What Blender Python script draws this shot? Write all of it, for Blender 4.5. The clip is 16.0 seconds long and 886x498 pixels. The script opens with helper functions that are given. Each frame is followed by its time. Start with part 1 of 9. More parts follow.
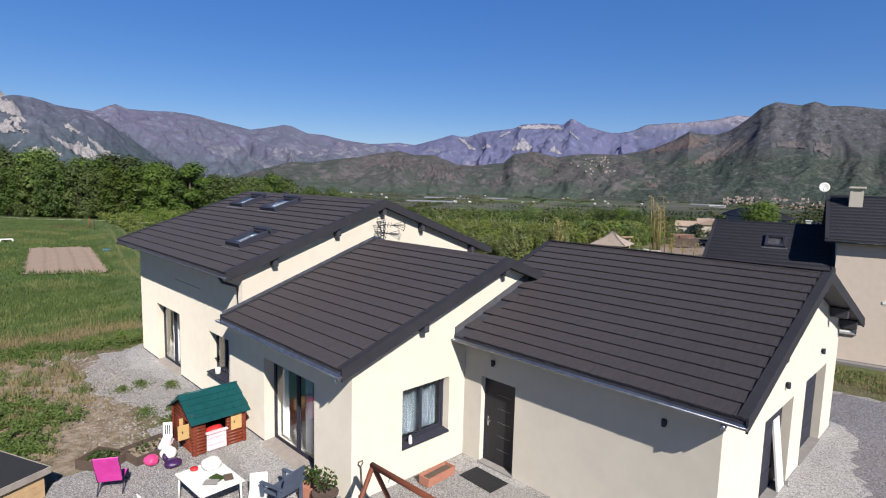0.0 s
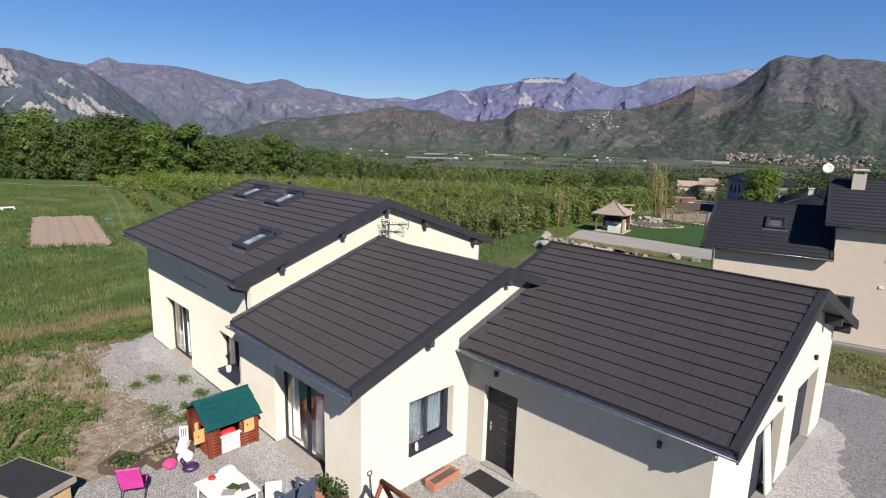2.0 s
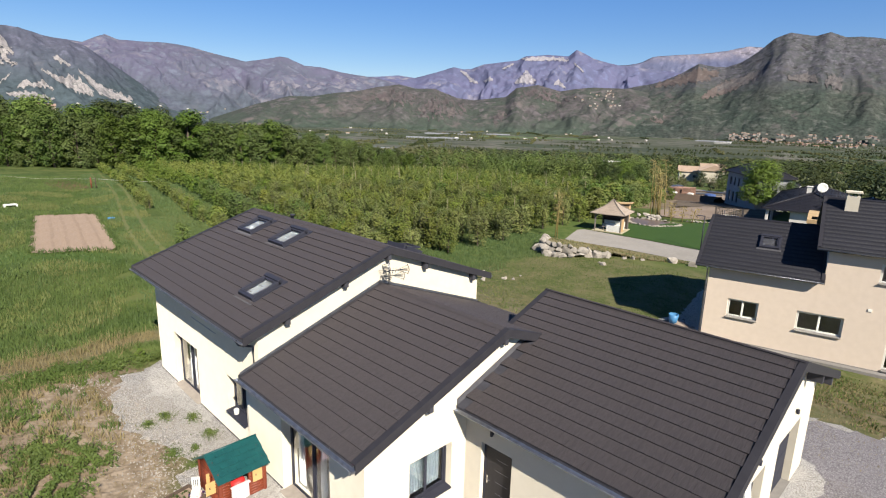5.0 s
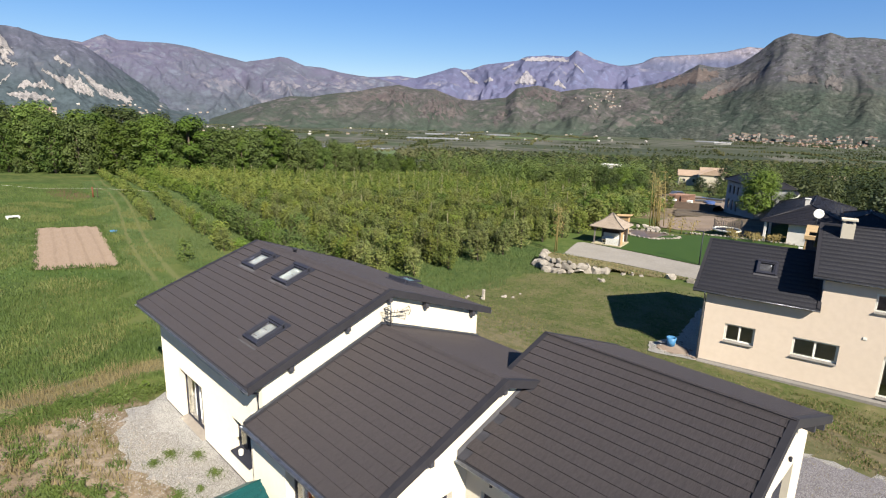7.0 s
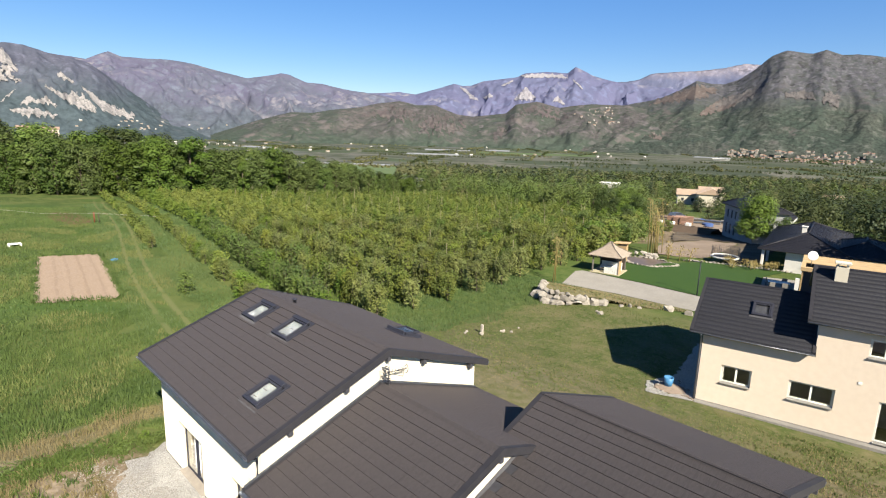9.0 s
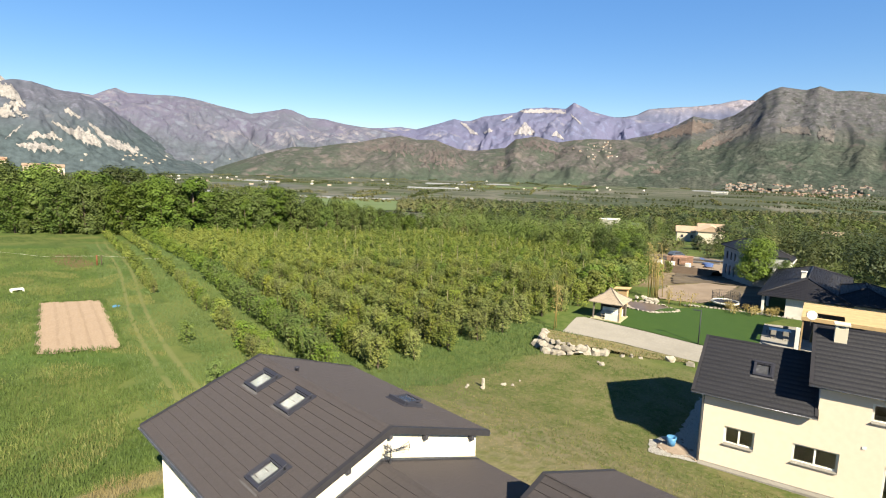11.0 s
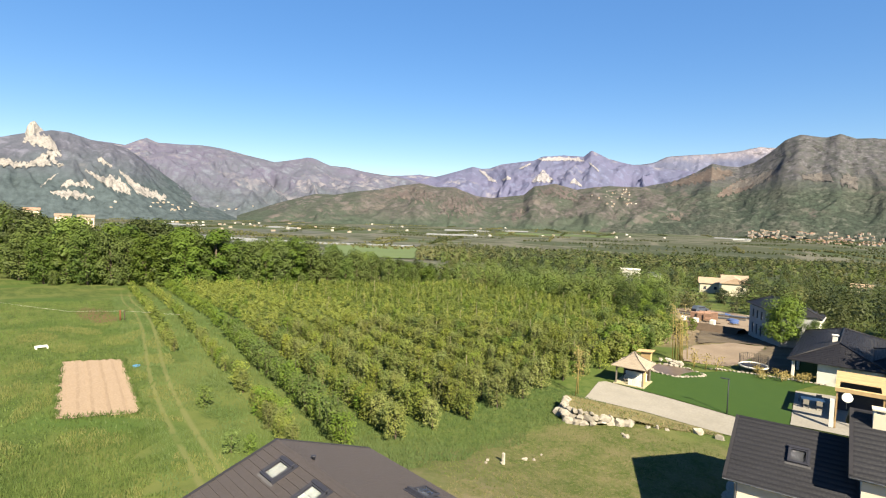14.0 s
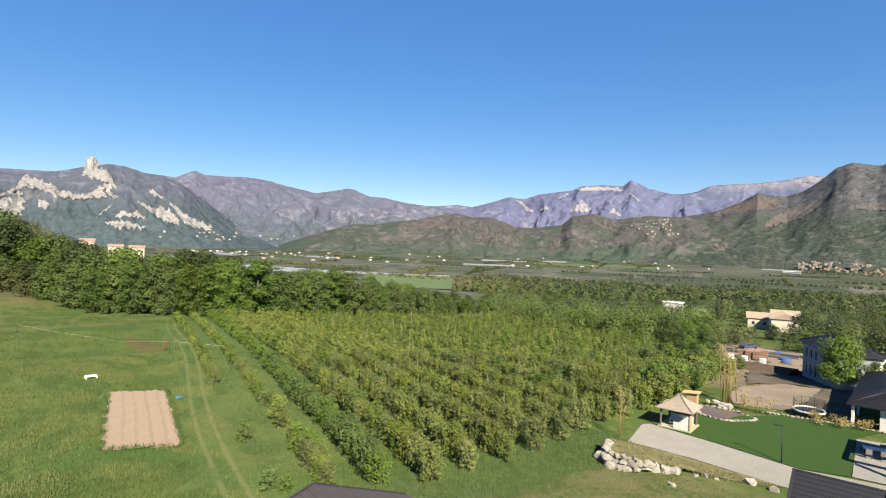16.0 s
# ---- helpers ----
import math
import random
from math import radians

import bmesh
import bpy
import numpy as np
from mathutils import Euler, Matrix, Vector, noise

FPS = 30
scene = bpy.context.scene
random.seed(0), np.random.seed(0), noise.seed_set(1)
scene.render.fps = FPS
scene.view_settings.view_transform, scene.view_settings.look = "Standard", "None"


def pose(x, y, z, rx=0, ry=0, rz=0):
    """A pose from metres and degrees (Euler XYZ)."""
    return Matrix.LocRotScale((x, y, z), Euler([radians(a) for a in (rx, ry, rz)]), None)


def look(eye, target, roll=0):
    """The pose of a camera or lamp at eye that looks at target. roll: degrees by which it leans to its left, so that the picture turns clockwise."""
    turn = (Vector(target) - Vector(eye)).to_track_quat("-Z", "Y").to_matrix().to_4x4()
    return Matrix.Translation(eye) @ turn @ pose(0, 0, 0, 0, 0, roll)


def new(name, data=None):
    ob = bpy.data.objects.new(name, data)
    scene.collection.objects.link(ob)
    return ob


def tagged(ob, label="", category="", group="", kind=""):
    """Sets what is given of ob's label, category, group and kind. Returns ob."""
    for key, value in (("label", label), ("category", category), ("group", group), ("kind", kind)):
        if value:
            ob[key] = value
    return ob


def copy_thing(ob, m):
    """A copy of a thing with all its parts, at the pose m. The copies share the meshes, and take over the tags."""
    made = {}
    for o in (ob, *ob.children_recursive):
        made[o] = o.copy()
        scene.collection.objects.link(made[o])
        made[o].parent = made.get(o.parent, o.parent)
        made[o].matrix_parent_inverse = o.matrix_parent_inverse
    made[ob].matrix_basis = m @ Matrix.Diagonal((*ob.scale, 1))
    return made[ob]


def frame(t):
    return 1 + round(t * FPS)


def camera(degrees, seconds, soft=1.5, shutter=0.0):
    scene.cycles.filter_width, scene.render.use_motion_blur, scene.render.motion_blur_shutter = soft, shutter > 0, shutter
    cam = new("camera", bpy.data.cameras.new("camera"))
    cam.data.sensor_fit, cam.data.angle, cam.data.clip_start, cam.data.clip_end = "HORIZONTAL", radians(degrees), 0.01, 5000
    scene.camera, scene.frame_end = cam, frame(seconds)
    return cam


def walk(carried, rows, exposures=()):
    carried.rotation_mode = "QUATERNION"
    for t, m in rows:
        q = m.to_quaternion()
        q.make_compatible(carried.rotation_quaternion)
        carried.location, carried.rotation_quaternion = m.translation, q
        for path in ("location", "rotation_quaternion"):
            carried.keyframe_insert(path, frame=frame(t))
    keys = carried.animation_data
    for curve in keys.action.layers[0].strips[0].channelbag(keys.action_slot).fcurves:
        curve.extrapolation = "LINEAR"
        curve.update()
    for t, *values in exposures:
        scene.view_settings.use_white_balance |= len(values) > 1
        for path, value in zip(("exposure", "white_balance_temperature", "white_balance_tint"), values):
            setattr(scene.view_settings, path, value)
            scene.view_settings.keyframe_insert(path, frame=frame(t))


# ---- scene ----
cam = camera(77.4, 16.0, soft=1.15)
PATH = [
    (0, (9.065, -4.995, 6.821), (7.653, -3.598, 6.584), 1.5),
    (0.5, (9.053, -5.072, 7.183), (7.645, -3.678, 6.908), 1.5),
    (1, (9.017, -5.094, 7.525), (7.614, -3.704, 7.213), 1.5),
    (1.5, (9.005, -5.103, 7.902), (7.607, -3.717, 7.549), 1.5),
    (2, (8.981, -5.107, 8.23), (7.588, -3.726, 7.839), 1.5),
    (2.5, (8.99, -5.113, 8.606), (7.603, -3.735, 8.186), 1.5),
    (3, (9.017, -5.121, 8.957), (7.633, -3.746, 8.518), 1.5),
    (3.5, (9.044, -5.126, 9.334), (7.661, -3.754, 8.881), 1.5),
    (4, (9.053, -5.146, 9.706), (7.672, -3.776, 9.245), 1.5),
    (6.5, (9.002, -5.228, 11.707), (7.621, -3.858, 11.243), 1.6),
    (7, (9.002, -5.234, 12.038), (7.621, -3.864, 11.575), 1.6),
    (7.5, (8.997, -5.208, 12.435), (7.615, -3.838, 11.974), 1.6),
    (8, (9.015, -5.199, 12.831), (7.632, -3.827, 12.378), 1.6),
    (8.5, (9.02, -5.201, 13.245), (7.635, -3.827, 12.807), 1.6),
    (9, (9.029, -5.198, 13.666), (7.639, -3.821, 13.255), 1.6),
    (11.5, (8.992, -5.313, 15.73), (7.579, -3.924, 15.465), 1.6),
    (12, (8.965, -5.268, 16.128), (7.547, -3.877, 15.892), 1.6),
    (12.5, (8.935, -5.21, 16.391), (7.515, -3.818, 16.179), 1.5),
    (13, (8.861, -5.266, 16.613), (7.426, -3.885, 16.43), 1.5),
    (13.5, (8.8, -5.243, 16.833), (7.346, -3.879, 16.674), 1.6),
    (14, (8.737, -5.198, 17.063), (7.266, -3.849, 16.931), 1.6),
    (14.5, (8.694, -5.175, 17.215), (7.206, -3.843, 17.109), 1.6),
    (15, (8.67, -5.156, 17.411), (7.162, -3.845, 17.33), 1.7),
    (15.5, (8.644, -5.187, 17.571), (7.11, -3.905, 17.517), 1.7),
    (16, (8.612, -5.196, 17.722), (7.049, -3.948, 17.694), 1.7),
]
EXPOSURES = [(0, 0.46, 6150, 14), (1.5, 0.51, 6250, 13), (3.5, 0.69, 6520, 11), (7, 0.92, 6800, 9), (9, 1.09, 6950, 7), (11.5, 1.38, 7780, 4), (12.5, 1.44, 7880, 4), (14.5, 1.38, 7950, 4), (15.5, 1.27, 7650, 5), (16, 1.12, 7150, 5)]
walk(cam, [(t, look(e, a, r)) for t, e, a, r in PATH], EXPOSURES)

# ---- light ----
SUN_TO = Vector((0.93, -0.367, 0.0)).normalized()   # towards the sun, on the ground
SUN_EL = radians(36.5)
world = bpy.data.worlds.new("sky")
scene.world = world
world.use_nodes = True
wn = world.node_tree.nodes
sky = wn.new("ShaderNodeTexSky")
sky.sky_type, sky.sun_disc = "NISHITA", False
sky.sun_elevation = SUN_EL
sky.sun_rotation = math.atan2(SUN_TO.x, SUN_TO.y)
sky.air_density, sky.dust_density, sky.ozone_density = 1.0, 0.1, 1.6
sky.altitude = 600
tone = wn.new("ShaderNodeHueSaturation")   # the clip's camera renders blue strongly
tone.inputs["Saturation"].default_value = 1.4
tone.inputs["Value"].default_value = 0.75
tone.inputs["Hue"].default_value = 0.508
world.node_tree.links.new(sky.outputs[0], tone.inputs["Color"])
up = wn.new("ShaderNodeSeparateXYZ")
world.node_tree.links.new(wn.new("ShaderNodeTexCoord").outputs["Generated"], up.inputs[0])
thin = wn.new("ShaderNodeMapRange")   # the haze thins out towards the zenith
thin.interpolation_type = "SMOOTHSTEP"
thin.inputs[1].default_value, thin.inputs[2].default_value = 0.38, 0.85
thin.inputs[3].default_value, thin.inputs[4].default_value = 1.0, 0.0
world.node_tree.links.new(up.outputs[2], thin.inputs[0])
veil = wn.new("ShaderNodeMix")   # thin haze over the lower sky
veil.data_type, veil.blend_type = "RGBA", "ADD"
world.node_tree.links.new(thin.outputs[0], veil.inputs[0])
veil.inputs[7].default_value = (0.52, 1.25, 3.4, 1)
world.node_tree.links.new(tone.outputs[0], veil.inputs[6])
world.node_tree.links.new(veil.outputs[2], wn["Background"].inputs[0])
wn["Background"].inputs[1].default_value = 0.053
sun = new("sun", bpy.data.lights.new("sun", "SUN"))
sun.data.energy, sun.data.angle, sun.data.color = 5.0, radians(0.53), (1.0, 0.945, 0.855)
sd = Vector((SUN_TO.x * math.cos(SUN_EL), SUN_TO.y * math.cos(SUN_EL), math.sin(SUN_EL)))
sun.matrix_basis = look(sd * 100, (0, 0, 0))

# ---- materials ----


def material(name, a, b=None, scale=8.0, rough=0.8, metal=0.0, bump=0.0, bump_scale=60.0, c=None, big=0.35,
             by_piece=0.0, spec=0.4, stretch=(1, 1, 1), island=False):
    """Two tones at two scales of noise, fine relief, and a small change from piece to piece."""
    m = bpy.data.materials.new(name)
    m.use_nodes = True
    nt = m.node_tree
    n, lk = nt.nodes, nt.links.new
    p = n["Principled BSDF"]
    p.inputs["Roughness"].default_value = rough
    p.inputs["Metallic"].default_value = metal
    p.inputs["Specular IOR Level"].default_value = spec
    p.inputs["Diffuse Roughness"].default_value = 1.0 if rough >= 0.7 else 0.3
    b = b or tuple(v * 0.75 for v in a)
    co = n.new("ShaderNodeTexCoord")
    mp = n.new("ShaderNodeMapping")
    mp.inputs["Scale"].default_value = stretch
    lk(co.outputs["Object"], mp.inputs[0])
    n1 = n.new("ShaderNodeTexNoise")
    n1.inputs["Scale"].default_value = scale
    n1.inputs["Detail"].default_value = 6
    n2 = n.new("ShaderNodeTexNoise")
    n2.inputs["Scale"].default_value = scale * 0.11
    n2.inputs["Detail"].default_value = 3
    for q in (n1, n2):
        lk(mp.outputs[0], q.inputs["Vector"])
    r1 = n.new("ShaderNodeValToRGB")
    r1.color_ramp.elements[0].position, r1.color_ramp.elements[1].position = 0.35, 0.65
    r1.color_ramp.elements[0].color = (*b, 1)
    r1.color_ramp.elements[1].color = (*a, 1)
    lk(n1.outputs["Fac"], r1.inputs[0])
    mx = n.new("ShaderNodeMix")
    mx.data_type = "RGBA"
    r2 = n.new("ShaderNodeValToRGB")
    r2.color_ramp.elements[0].position, r2.color_ramp.elements[1].position = 0.4, 0.7
    r2.color_ramp.elements[0].color = (0, 0, 0, 1)
    r2.color_ramp.elements[1].color = (big, big, big, 1)
    lk(n2.outputs["Fac"], r2.inputs[0])
    lk(r2.outputs[0], mx.inputs[0])
    lk(r1.outputs[0], mx.inputs[6])
    mx.inputs[7].default_value = (*(c or tuple(v * 0.6 for v in b)), 1)
    last = mx.outputs[2]
    if by_piece:
        hs = n.new("ShaderNodeHueSaturation")
        src = n.new("ShaderNodeNewGeometry").outputs["Random Per Island"] if island else n.new("ShaderNodeObjectInfo").outputs["Random"]
        mr = n.new("ShaderNodeMapRange")
        mr.inputs[3].default_value, mr.inputs[4].default_value = 1 - by_piece, 1 + by_piece
        lk(src, mr.inputs[0])
        lk(mr.outputs[0], hs.inputs["Value"])
        lk(last, hs.inputs["Color"])
        last = hs.outputs[0]
    lk(last, p.inputs["Base Color"])
    if bump:
        n3 = n.new("ShaderNodeTexNoise")
        n3.inputs["Scale"].default_value = bump_scale
        n3.inputs["Detail"].default_value = 4
        lk(mp.outputs[0], n3.inputs["Vector"])
        bp = n.new("ShaderNodeBump")
        bp.inputs["Strength"].default_value = bump
        bp.inputs["Distance"].default_value = 0.02
        lk(n3.outputs["Fac"], bp.inputs["Height"])
        lk(bp.outputs[0], p.inputs["Normal"])
    return m


def leaf_material(name, a, b, c, trans=0.35, vary=0.07, scale=0.9, by_tree=0.0):
    """Leaves that let some light through, each clump a little different."""
    m = material(name, a, b, scale=scale, rough=0.6, c=c, big=0.6, by_piece=vary, island=True, spec=0.25)
    n, lk = m.node_tree.nodes, m.node_tree.links.new
    p = n["Principled BSDF"]
    if by_tree:   # one tree lighter, one darker, one yellower than the next
        ob = n.new("ShaderNodeObjectInfo").outputs["Random"]
        hs = n.new("ShaderNodeHueSaturation")
        for socket, lo, hi, mul in (("Value", 1 - by_tree, 1 + by_tree, 1.0), ("Hue", 0.5 - 0.05 * by_tree, 0.5 + 0.045 * by_tree, 7.3), ("Saturation", 0.85, 1.05, 3.1)):
            q = n.new("ShaderNodeMath")
            q.operation = "MULTIPLY"
            q.inputs[1].default_value = mul
            fr = n.new("ShaderNodeMath")
            fr.operation = "FRACT"
            mr = n.new("ShaderNodeMapRange")
            mr.inputs[3].default_value, mr.inputs[4].default_value = lo, hi
            lk(ob, q.inputs[0])
            lk(q.outputs[0], fr.inputs[0])
            lk(fr.outputs[0], mr.inputs[0])
            lk(mr.outputs[0], hs.inputs[socket])
        lk(p.inputs["Base Color"].links[0].from_socket, hs.inputs["Color"])
        lk(hs.outputs[0], p.inputs["Base Color"])
    tr = n.new("ShaderNodeBsdfTranslucent")
    ms = n.new("ShaderNodeMixShader")
    ms.inputs[0].default_value = trans
    lk(p.inputs["Base Color"].links[0].from_socket, tr.inputs[0])
    lk(p.outputs[0], ms.inputs[1])
    lk(tr.outputs[0], ms.inputs[2])
    lk(ms.outputs[0], n["Material Output"].inputs[0])
    return m


def glass_material():
    m = bpy.data.materials.new("glass")
    m.use_nodes = True
    p = m.node_tree.nodes["Principled BSDF"]
    p.inputs["Base Color"].default_value = (0.93, 0.96, 0.97, 1)
    p.inputs["Roughness"].default_value = 0.02
    p.inputs["Transmission Weight"].default_value = 1.0
    p.inputs["IOR"].default_value = 1.45
    return m


CREAM = material("cream render", (0.568, 0.517, 0.419), (0.537, 0.488, 0.395), 3, 0.9, bump=0.25, bump_scale=120, c=(0.500, 0.454, 0.367), big=0.3)
BEIGE = material("beige render", (0.64, 0.545, 0.445), (0.605, 0.512, 0.415), 3, 0.9, bump=0.25, bump_scale=120, c=(0.575, 0.485, 0.395), big=0.3)
GREYWALL = material("bare grey block wall", (0.36, 0.36, 0.37), (0.30, 0.30, 0.31), 3, 0.9)
WHITEWALL = material("white render", (0.66, 0.635, 0.59), (0.61, 0.585, 0.54), 3, 0.9)
TILE = material("brown-grey roof shingle", (0.0560, 0.0474, 0.0493), (0.0362, 0.0306, 0.0325), 7, 0.7, bump=0.8, bump_scale=30, c=(0.03174, 0.02806, 0.03036), big=0.4, by_piece=0.025, stretch=(7, 0.8, 1))
VERGE = material("dark coated verge metal", (0.026, 0.0245, 0.029), (0.020, 0.019, 0.023), 5, 0.65, c=(0.036, 0.033, 0.038))
TILE_N = material("blue-black roof tile", (0.0150, 0.0146, 0.0205), (0.0105, 0.0105, 0.0155), 14, 0.6, bump=0.3, c=(0.020, 0.0195, 0.0245), by_piece=0.1)
ANTHRA = material("anthracite metal", (0.026, 0.027, 0.040), (0.020, 0.021, 0.031), 5, 0.62, c=(0.036, 0.036, 0.048))
ZINC = material("zinc", (0.33, 0.35, 0.38), (0.22, 0.23, 0.26), 6, 0.38, metal=0.85, bump=0.1)
DOORM = material("dark door panel", (0.030, 0.028, 0.030), (0.022, 0.02, 0.022), 20, 0.5, stretch=(8, 8, 1))
CHROME = material("brushed steel", (0.7, 0.7, 0.7), (0.6, 0.6, 0.6), 30, 0.25, metal=1)
GLASS = glass_material()
SKYGLASS = glass_material()
SKYGLASS.node_tree.nodes["Principled BSDF"].inputs["IOR"].default_value = 1.09
LEAD = material("dull lead sheet", (0.085, 0.083, 0.09), (0.065, 0.063, 0.07), 8, 0.75, bump=0.2)
CONCRETE = material("concrete", (0.225, 0.209, 0.188), (0.19, 0.176, 0.157), 5, 0.9, bump=0.3, c=(0.160, 0.148, 0.131), big=0.5)
DULLSTONE = material("dusty stone threshold", (0.23, 0.20, 0.17), (0.19, 0.165, 0.14), 6, 0.9, bump=0.3, c=(0.30, 0.27, 0.23), big=0.5)
INTERIOR = material("interior plaster", (0.35, 0.33, 0.30), None, 2, 0.9)
CURTAIN = material("white curtain", (0.75, 0.75, 0.74), (0.68, 0.68, 0.68), 10, 0.9, stretch=(12, 12, 1))
NETTING = material("grey-blue net curtain", (0.095, 0.118, 0.135), (0.078, 0.098, 0.112), 10, 0.9, stretch=(12, 12, 1))
BLIND = material("grey blind", (0.15, 0.157, 0.16), (0.125, 0.13, 0.135), 5, 0.8)
SOFFIT = material("dark stained soffit", (0.045, 0.045, 0.055), None, 6, 0.7)
WOOD = material("pale timber", (0.396, 0.2736, 0.144), (0.3312, 0.216, 0.108), 6, 0.7, stretch=(1, 8, 8), by_piece=0.1)
REDWOOD = material("red-brown stained timber", (0.20, 0.06, 0.028), (0.15, 0.045, 0.02), 8, 0.6, stretch=(1, 6, 6))
PVC = material("white plastic", (0.72, 0.71, 0.65), (0.67, 0.66, 0.60), 3, 0.4)

PALEWOOD = material("sun-bleached stake wood", (0.34, 0.30, 0.20), (0.26, 0.23, 0.15), 6, 0.85, stretch=(4, 4, 1))
OLDWOOD = material("dark weathered timber", (0.085, 0.06, 0.045), (0.06, 0.042, 0.032), 7, 0.8, stretch=(1, 7, 7))
GREYPOST = material("weathered grey timber", (0.17, 0.15, 0.13), (0.12, 0.105, 0.09), 7, 0.85, stretch=(6, 6, 1))

# ---- building blocks ----


def obj(name, bm, mat, parent=None, label=""):
    me = bpy.data.meshes.new(name)
    bm.normal_update()
    bm.to_mesh(me)
    bm.free()
    me.materials.append(mat)
    ob = new(name, me)
    ob.parent = parent
    if label:
        tagged(ob, label)
    return ob


part = obj


def empty(name, m=None, label="", category="", group="", kind=""):
    e = new(name)
    e.empty_display_size = 0.2
    if m is not None:
        e.matrix_basis = m
    return tagged(e, label, category, group, kind)


def box(bm, x0, x1, y0, y1, z0, z1):
    v = [bm.verts.new(p) for p in ((x0, y0, z0), (x1, y0, z0), (x1, y1, z0), (x0, y1, z0), (x0, y0, z1), (x1, y0, z1), (x1, y1, z1), (x0, y1, z1))]
    for f in ((0, 3, 2, 1), (4, 5, 6, 7), (0, 1, 5, 4), (1, 2, 6, 5), (2, 3, 7, 6), (3, 0, 4, 7)):
        bm.faces.new([v[i] for i in f])
    return v


def boxes(*rows):
    bm = bmesh.new()
    for r in rows:
        box(bm, *r)
    return bm


def bevel(bm, w, seg=2):
    bmesh.ops.bevel(bm, geom=bm.edges[:], offset=w, segments=seg, profile=0.6, affect="EDGES")
    return bm


def prism(bm, pts, off):
    """A solid from a closed outline of 3D points, pushed along off."""
    off = Vector(off)
    a = [bm.verts.new(p) for p in pts]
    b = [bm.verts.new(Vector(p) + off) for p in pts]
    k = len(pts)
    bm.faces.new(a)
    bm.faces.new(b[::-1])
    for i in range(k):
        bm.faces.new((a[i], b[i], b[(i + 1) % k], a[(i + 1) % k]))
    bmesh.ops.recalc_face_normals(bm, faces=bm.faces[:])
    return bm


def tube(bm, pts, radii, sides=10, cap=True):
    """A round bar through the points, with a radius at each."""
    pts = [Vector(p) for p in pts]
    rings = []
    for i, p in enumerate(pts):
        d = (pts[min(i + 1, len(pts) - 1)] - pts[max(i - 1, 0)]).normalized()
        u = d.cross(Vector((0, 0, 1)) if abs(d.z) < 0.9 else Vector((1, 0, 0))).normalized()
        w = d.cross(u)
        r = radii[i] if hasattr(radii, "__len__") else radii
        rings.append([bm.verts.new(p + r * (math.cos(k * math.tau / sides) * u + math.sin(k * math.tau / sides) * w)) for k in range(sides)])
    for a, b in zip(rings, rings[1:]):
        for k in range(sides):
            bm.faces.new((a[k], a[(k + 1) % sides], b[(k + 1) % sides], b[k])).smooth = True
    if cap:
        bm.faces.new(rings[0][::-1])
        bm.faces.new(rings[-1])
    return bm


def lathe(bm, prof, sides=16, at=(0, 0, 0)):
    """Turned about the upright through at; prof: (radius, height)."""
    rings = [[bm.verts.new((at[0] + r * math.cos(k * math.tau / sides), at[1] + r * math.sin(k * math.tau / sides), at[2] + z)) for k in range(sides)] for r, z in prof]
    for a, b in zip(rings, rings[1:]):
        for k in range(sides):
            bm.faces.new((a[k], a[(k + 1) % sides], b[(k + 1) % sides], b[k])).smooth = True
    bm.faces.new(rings[0][::-1])
    bm.faces.new(rings[-1])
    return bm


def wall_with_holes(bm, a0, a1, z0, z1, holes, put):
    """Upright slab along a, from z0 to z1, with holes (a0, a1, z0, z1), in one piece; put(a, z, back) gives the point."""
    aa = sorted({a0, a1, *[h[0] for h in holes], *[h[1] for h in holes]})
    zz = sorted({z0, z1, *[h[2] for h in holes], *[h[3] for h in holes]})
    na, nz = len(aa) - 1, len(zz) - 1

    def solid(i, j):
        if not (0 <= i < na and 0 <= j < nz):
            return False
        u, w = (aa[i] + aa[i + 1]) / 2, (zz[j] + zz[j + 1]) / 2
        return not any(h[0] < u < h[1] and h[2] < w < h[3] for h in holes)

    seen = {}

    def v(i, j, k):
        if (i, j, k) not in seen:
            seen[i, j, k] = bm.verts.new(put(aa[i], zz[j], k))
        return seen[i, j, k]

    for i in range(na):
        for j in range(nz):
            if not solid(i, j):
                continue
            bm.faces.new((v(i, j, 0), v(i + 1, j, 0), v(i + 1, j + 1, 0), v(i, j + 1, 0)))
            bm.faces.new((v(i, j, 1), v(i, j + 1, 1), v(i + 1, j + 1, 1), v(i + 1, j, 1)))
            for di, dj, p, q in ((-1, 0, (i, j), (i, j + 1)), (1, 0, (i + 1, j), (i + 1, j + 1)), (0, -1, (i, j), (i + 1, j)), (0, 1, (i, j + 1), (i + 1, j + 1))):
                if not solid(i + di, j + dj):
                    bm.faces.new((v(*p, 0), v(*q, 0), v(*q, 1), v(*p, 1)))
    bmesh.ops.recalc_face_normals(bm, faces=bm.faces[:])
    return bm


def quads_object(name, q, mat, parent=None, uv=None):
    """An object from an array of four-cornered faces, n x 4 x 3."""
    n = len(q)
    me = bpy.data.meshes.new(name)
    me.vertices.add(n * 4)
    me.vertices.foreach_set("co", np.ascontiguousarray(q, dtype=np.float32).ravel())
    me.loops.add(n * 4)
    me.loops.foreach_set("vertex_index", np.arange(n * 4, dtype=np.int32))
    me.polygons.add(n)
    me.polygons.foreach_set("loop_start", np.arange(0, n * 4, 4, dtype=np.int32))
    me.update(calc_edges=True)
    me.materials.append(mat)
    ob = new(name, me)
    ob.parent = parent
    return ob


RNG = np.random.default_rng(7)


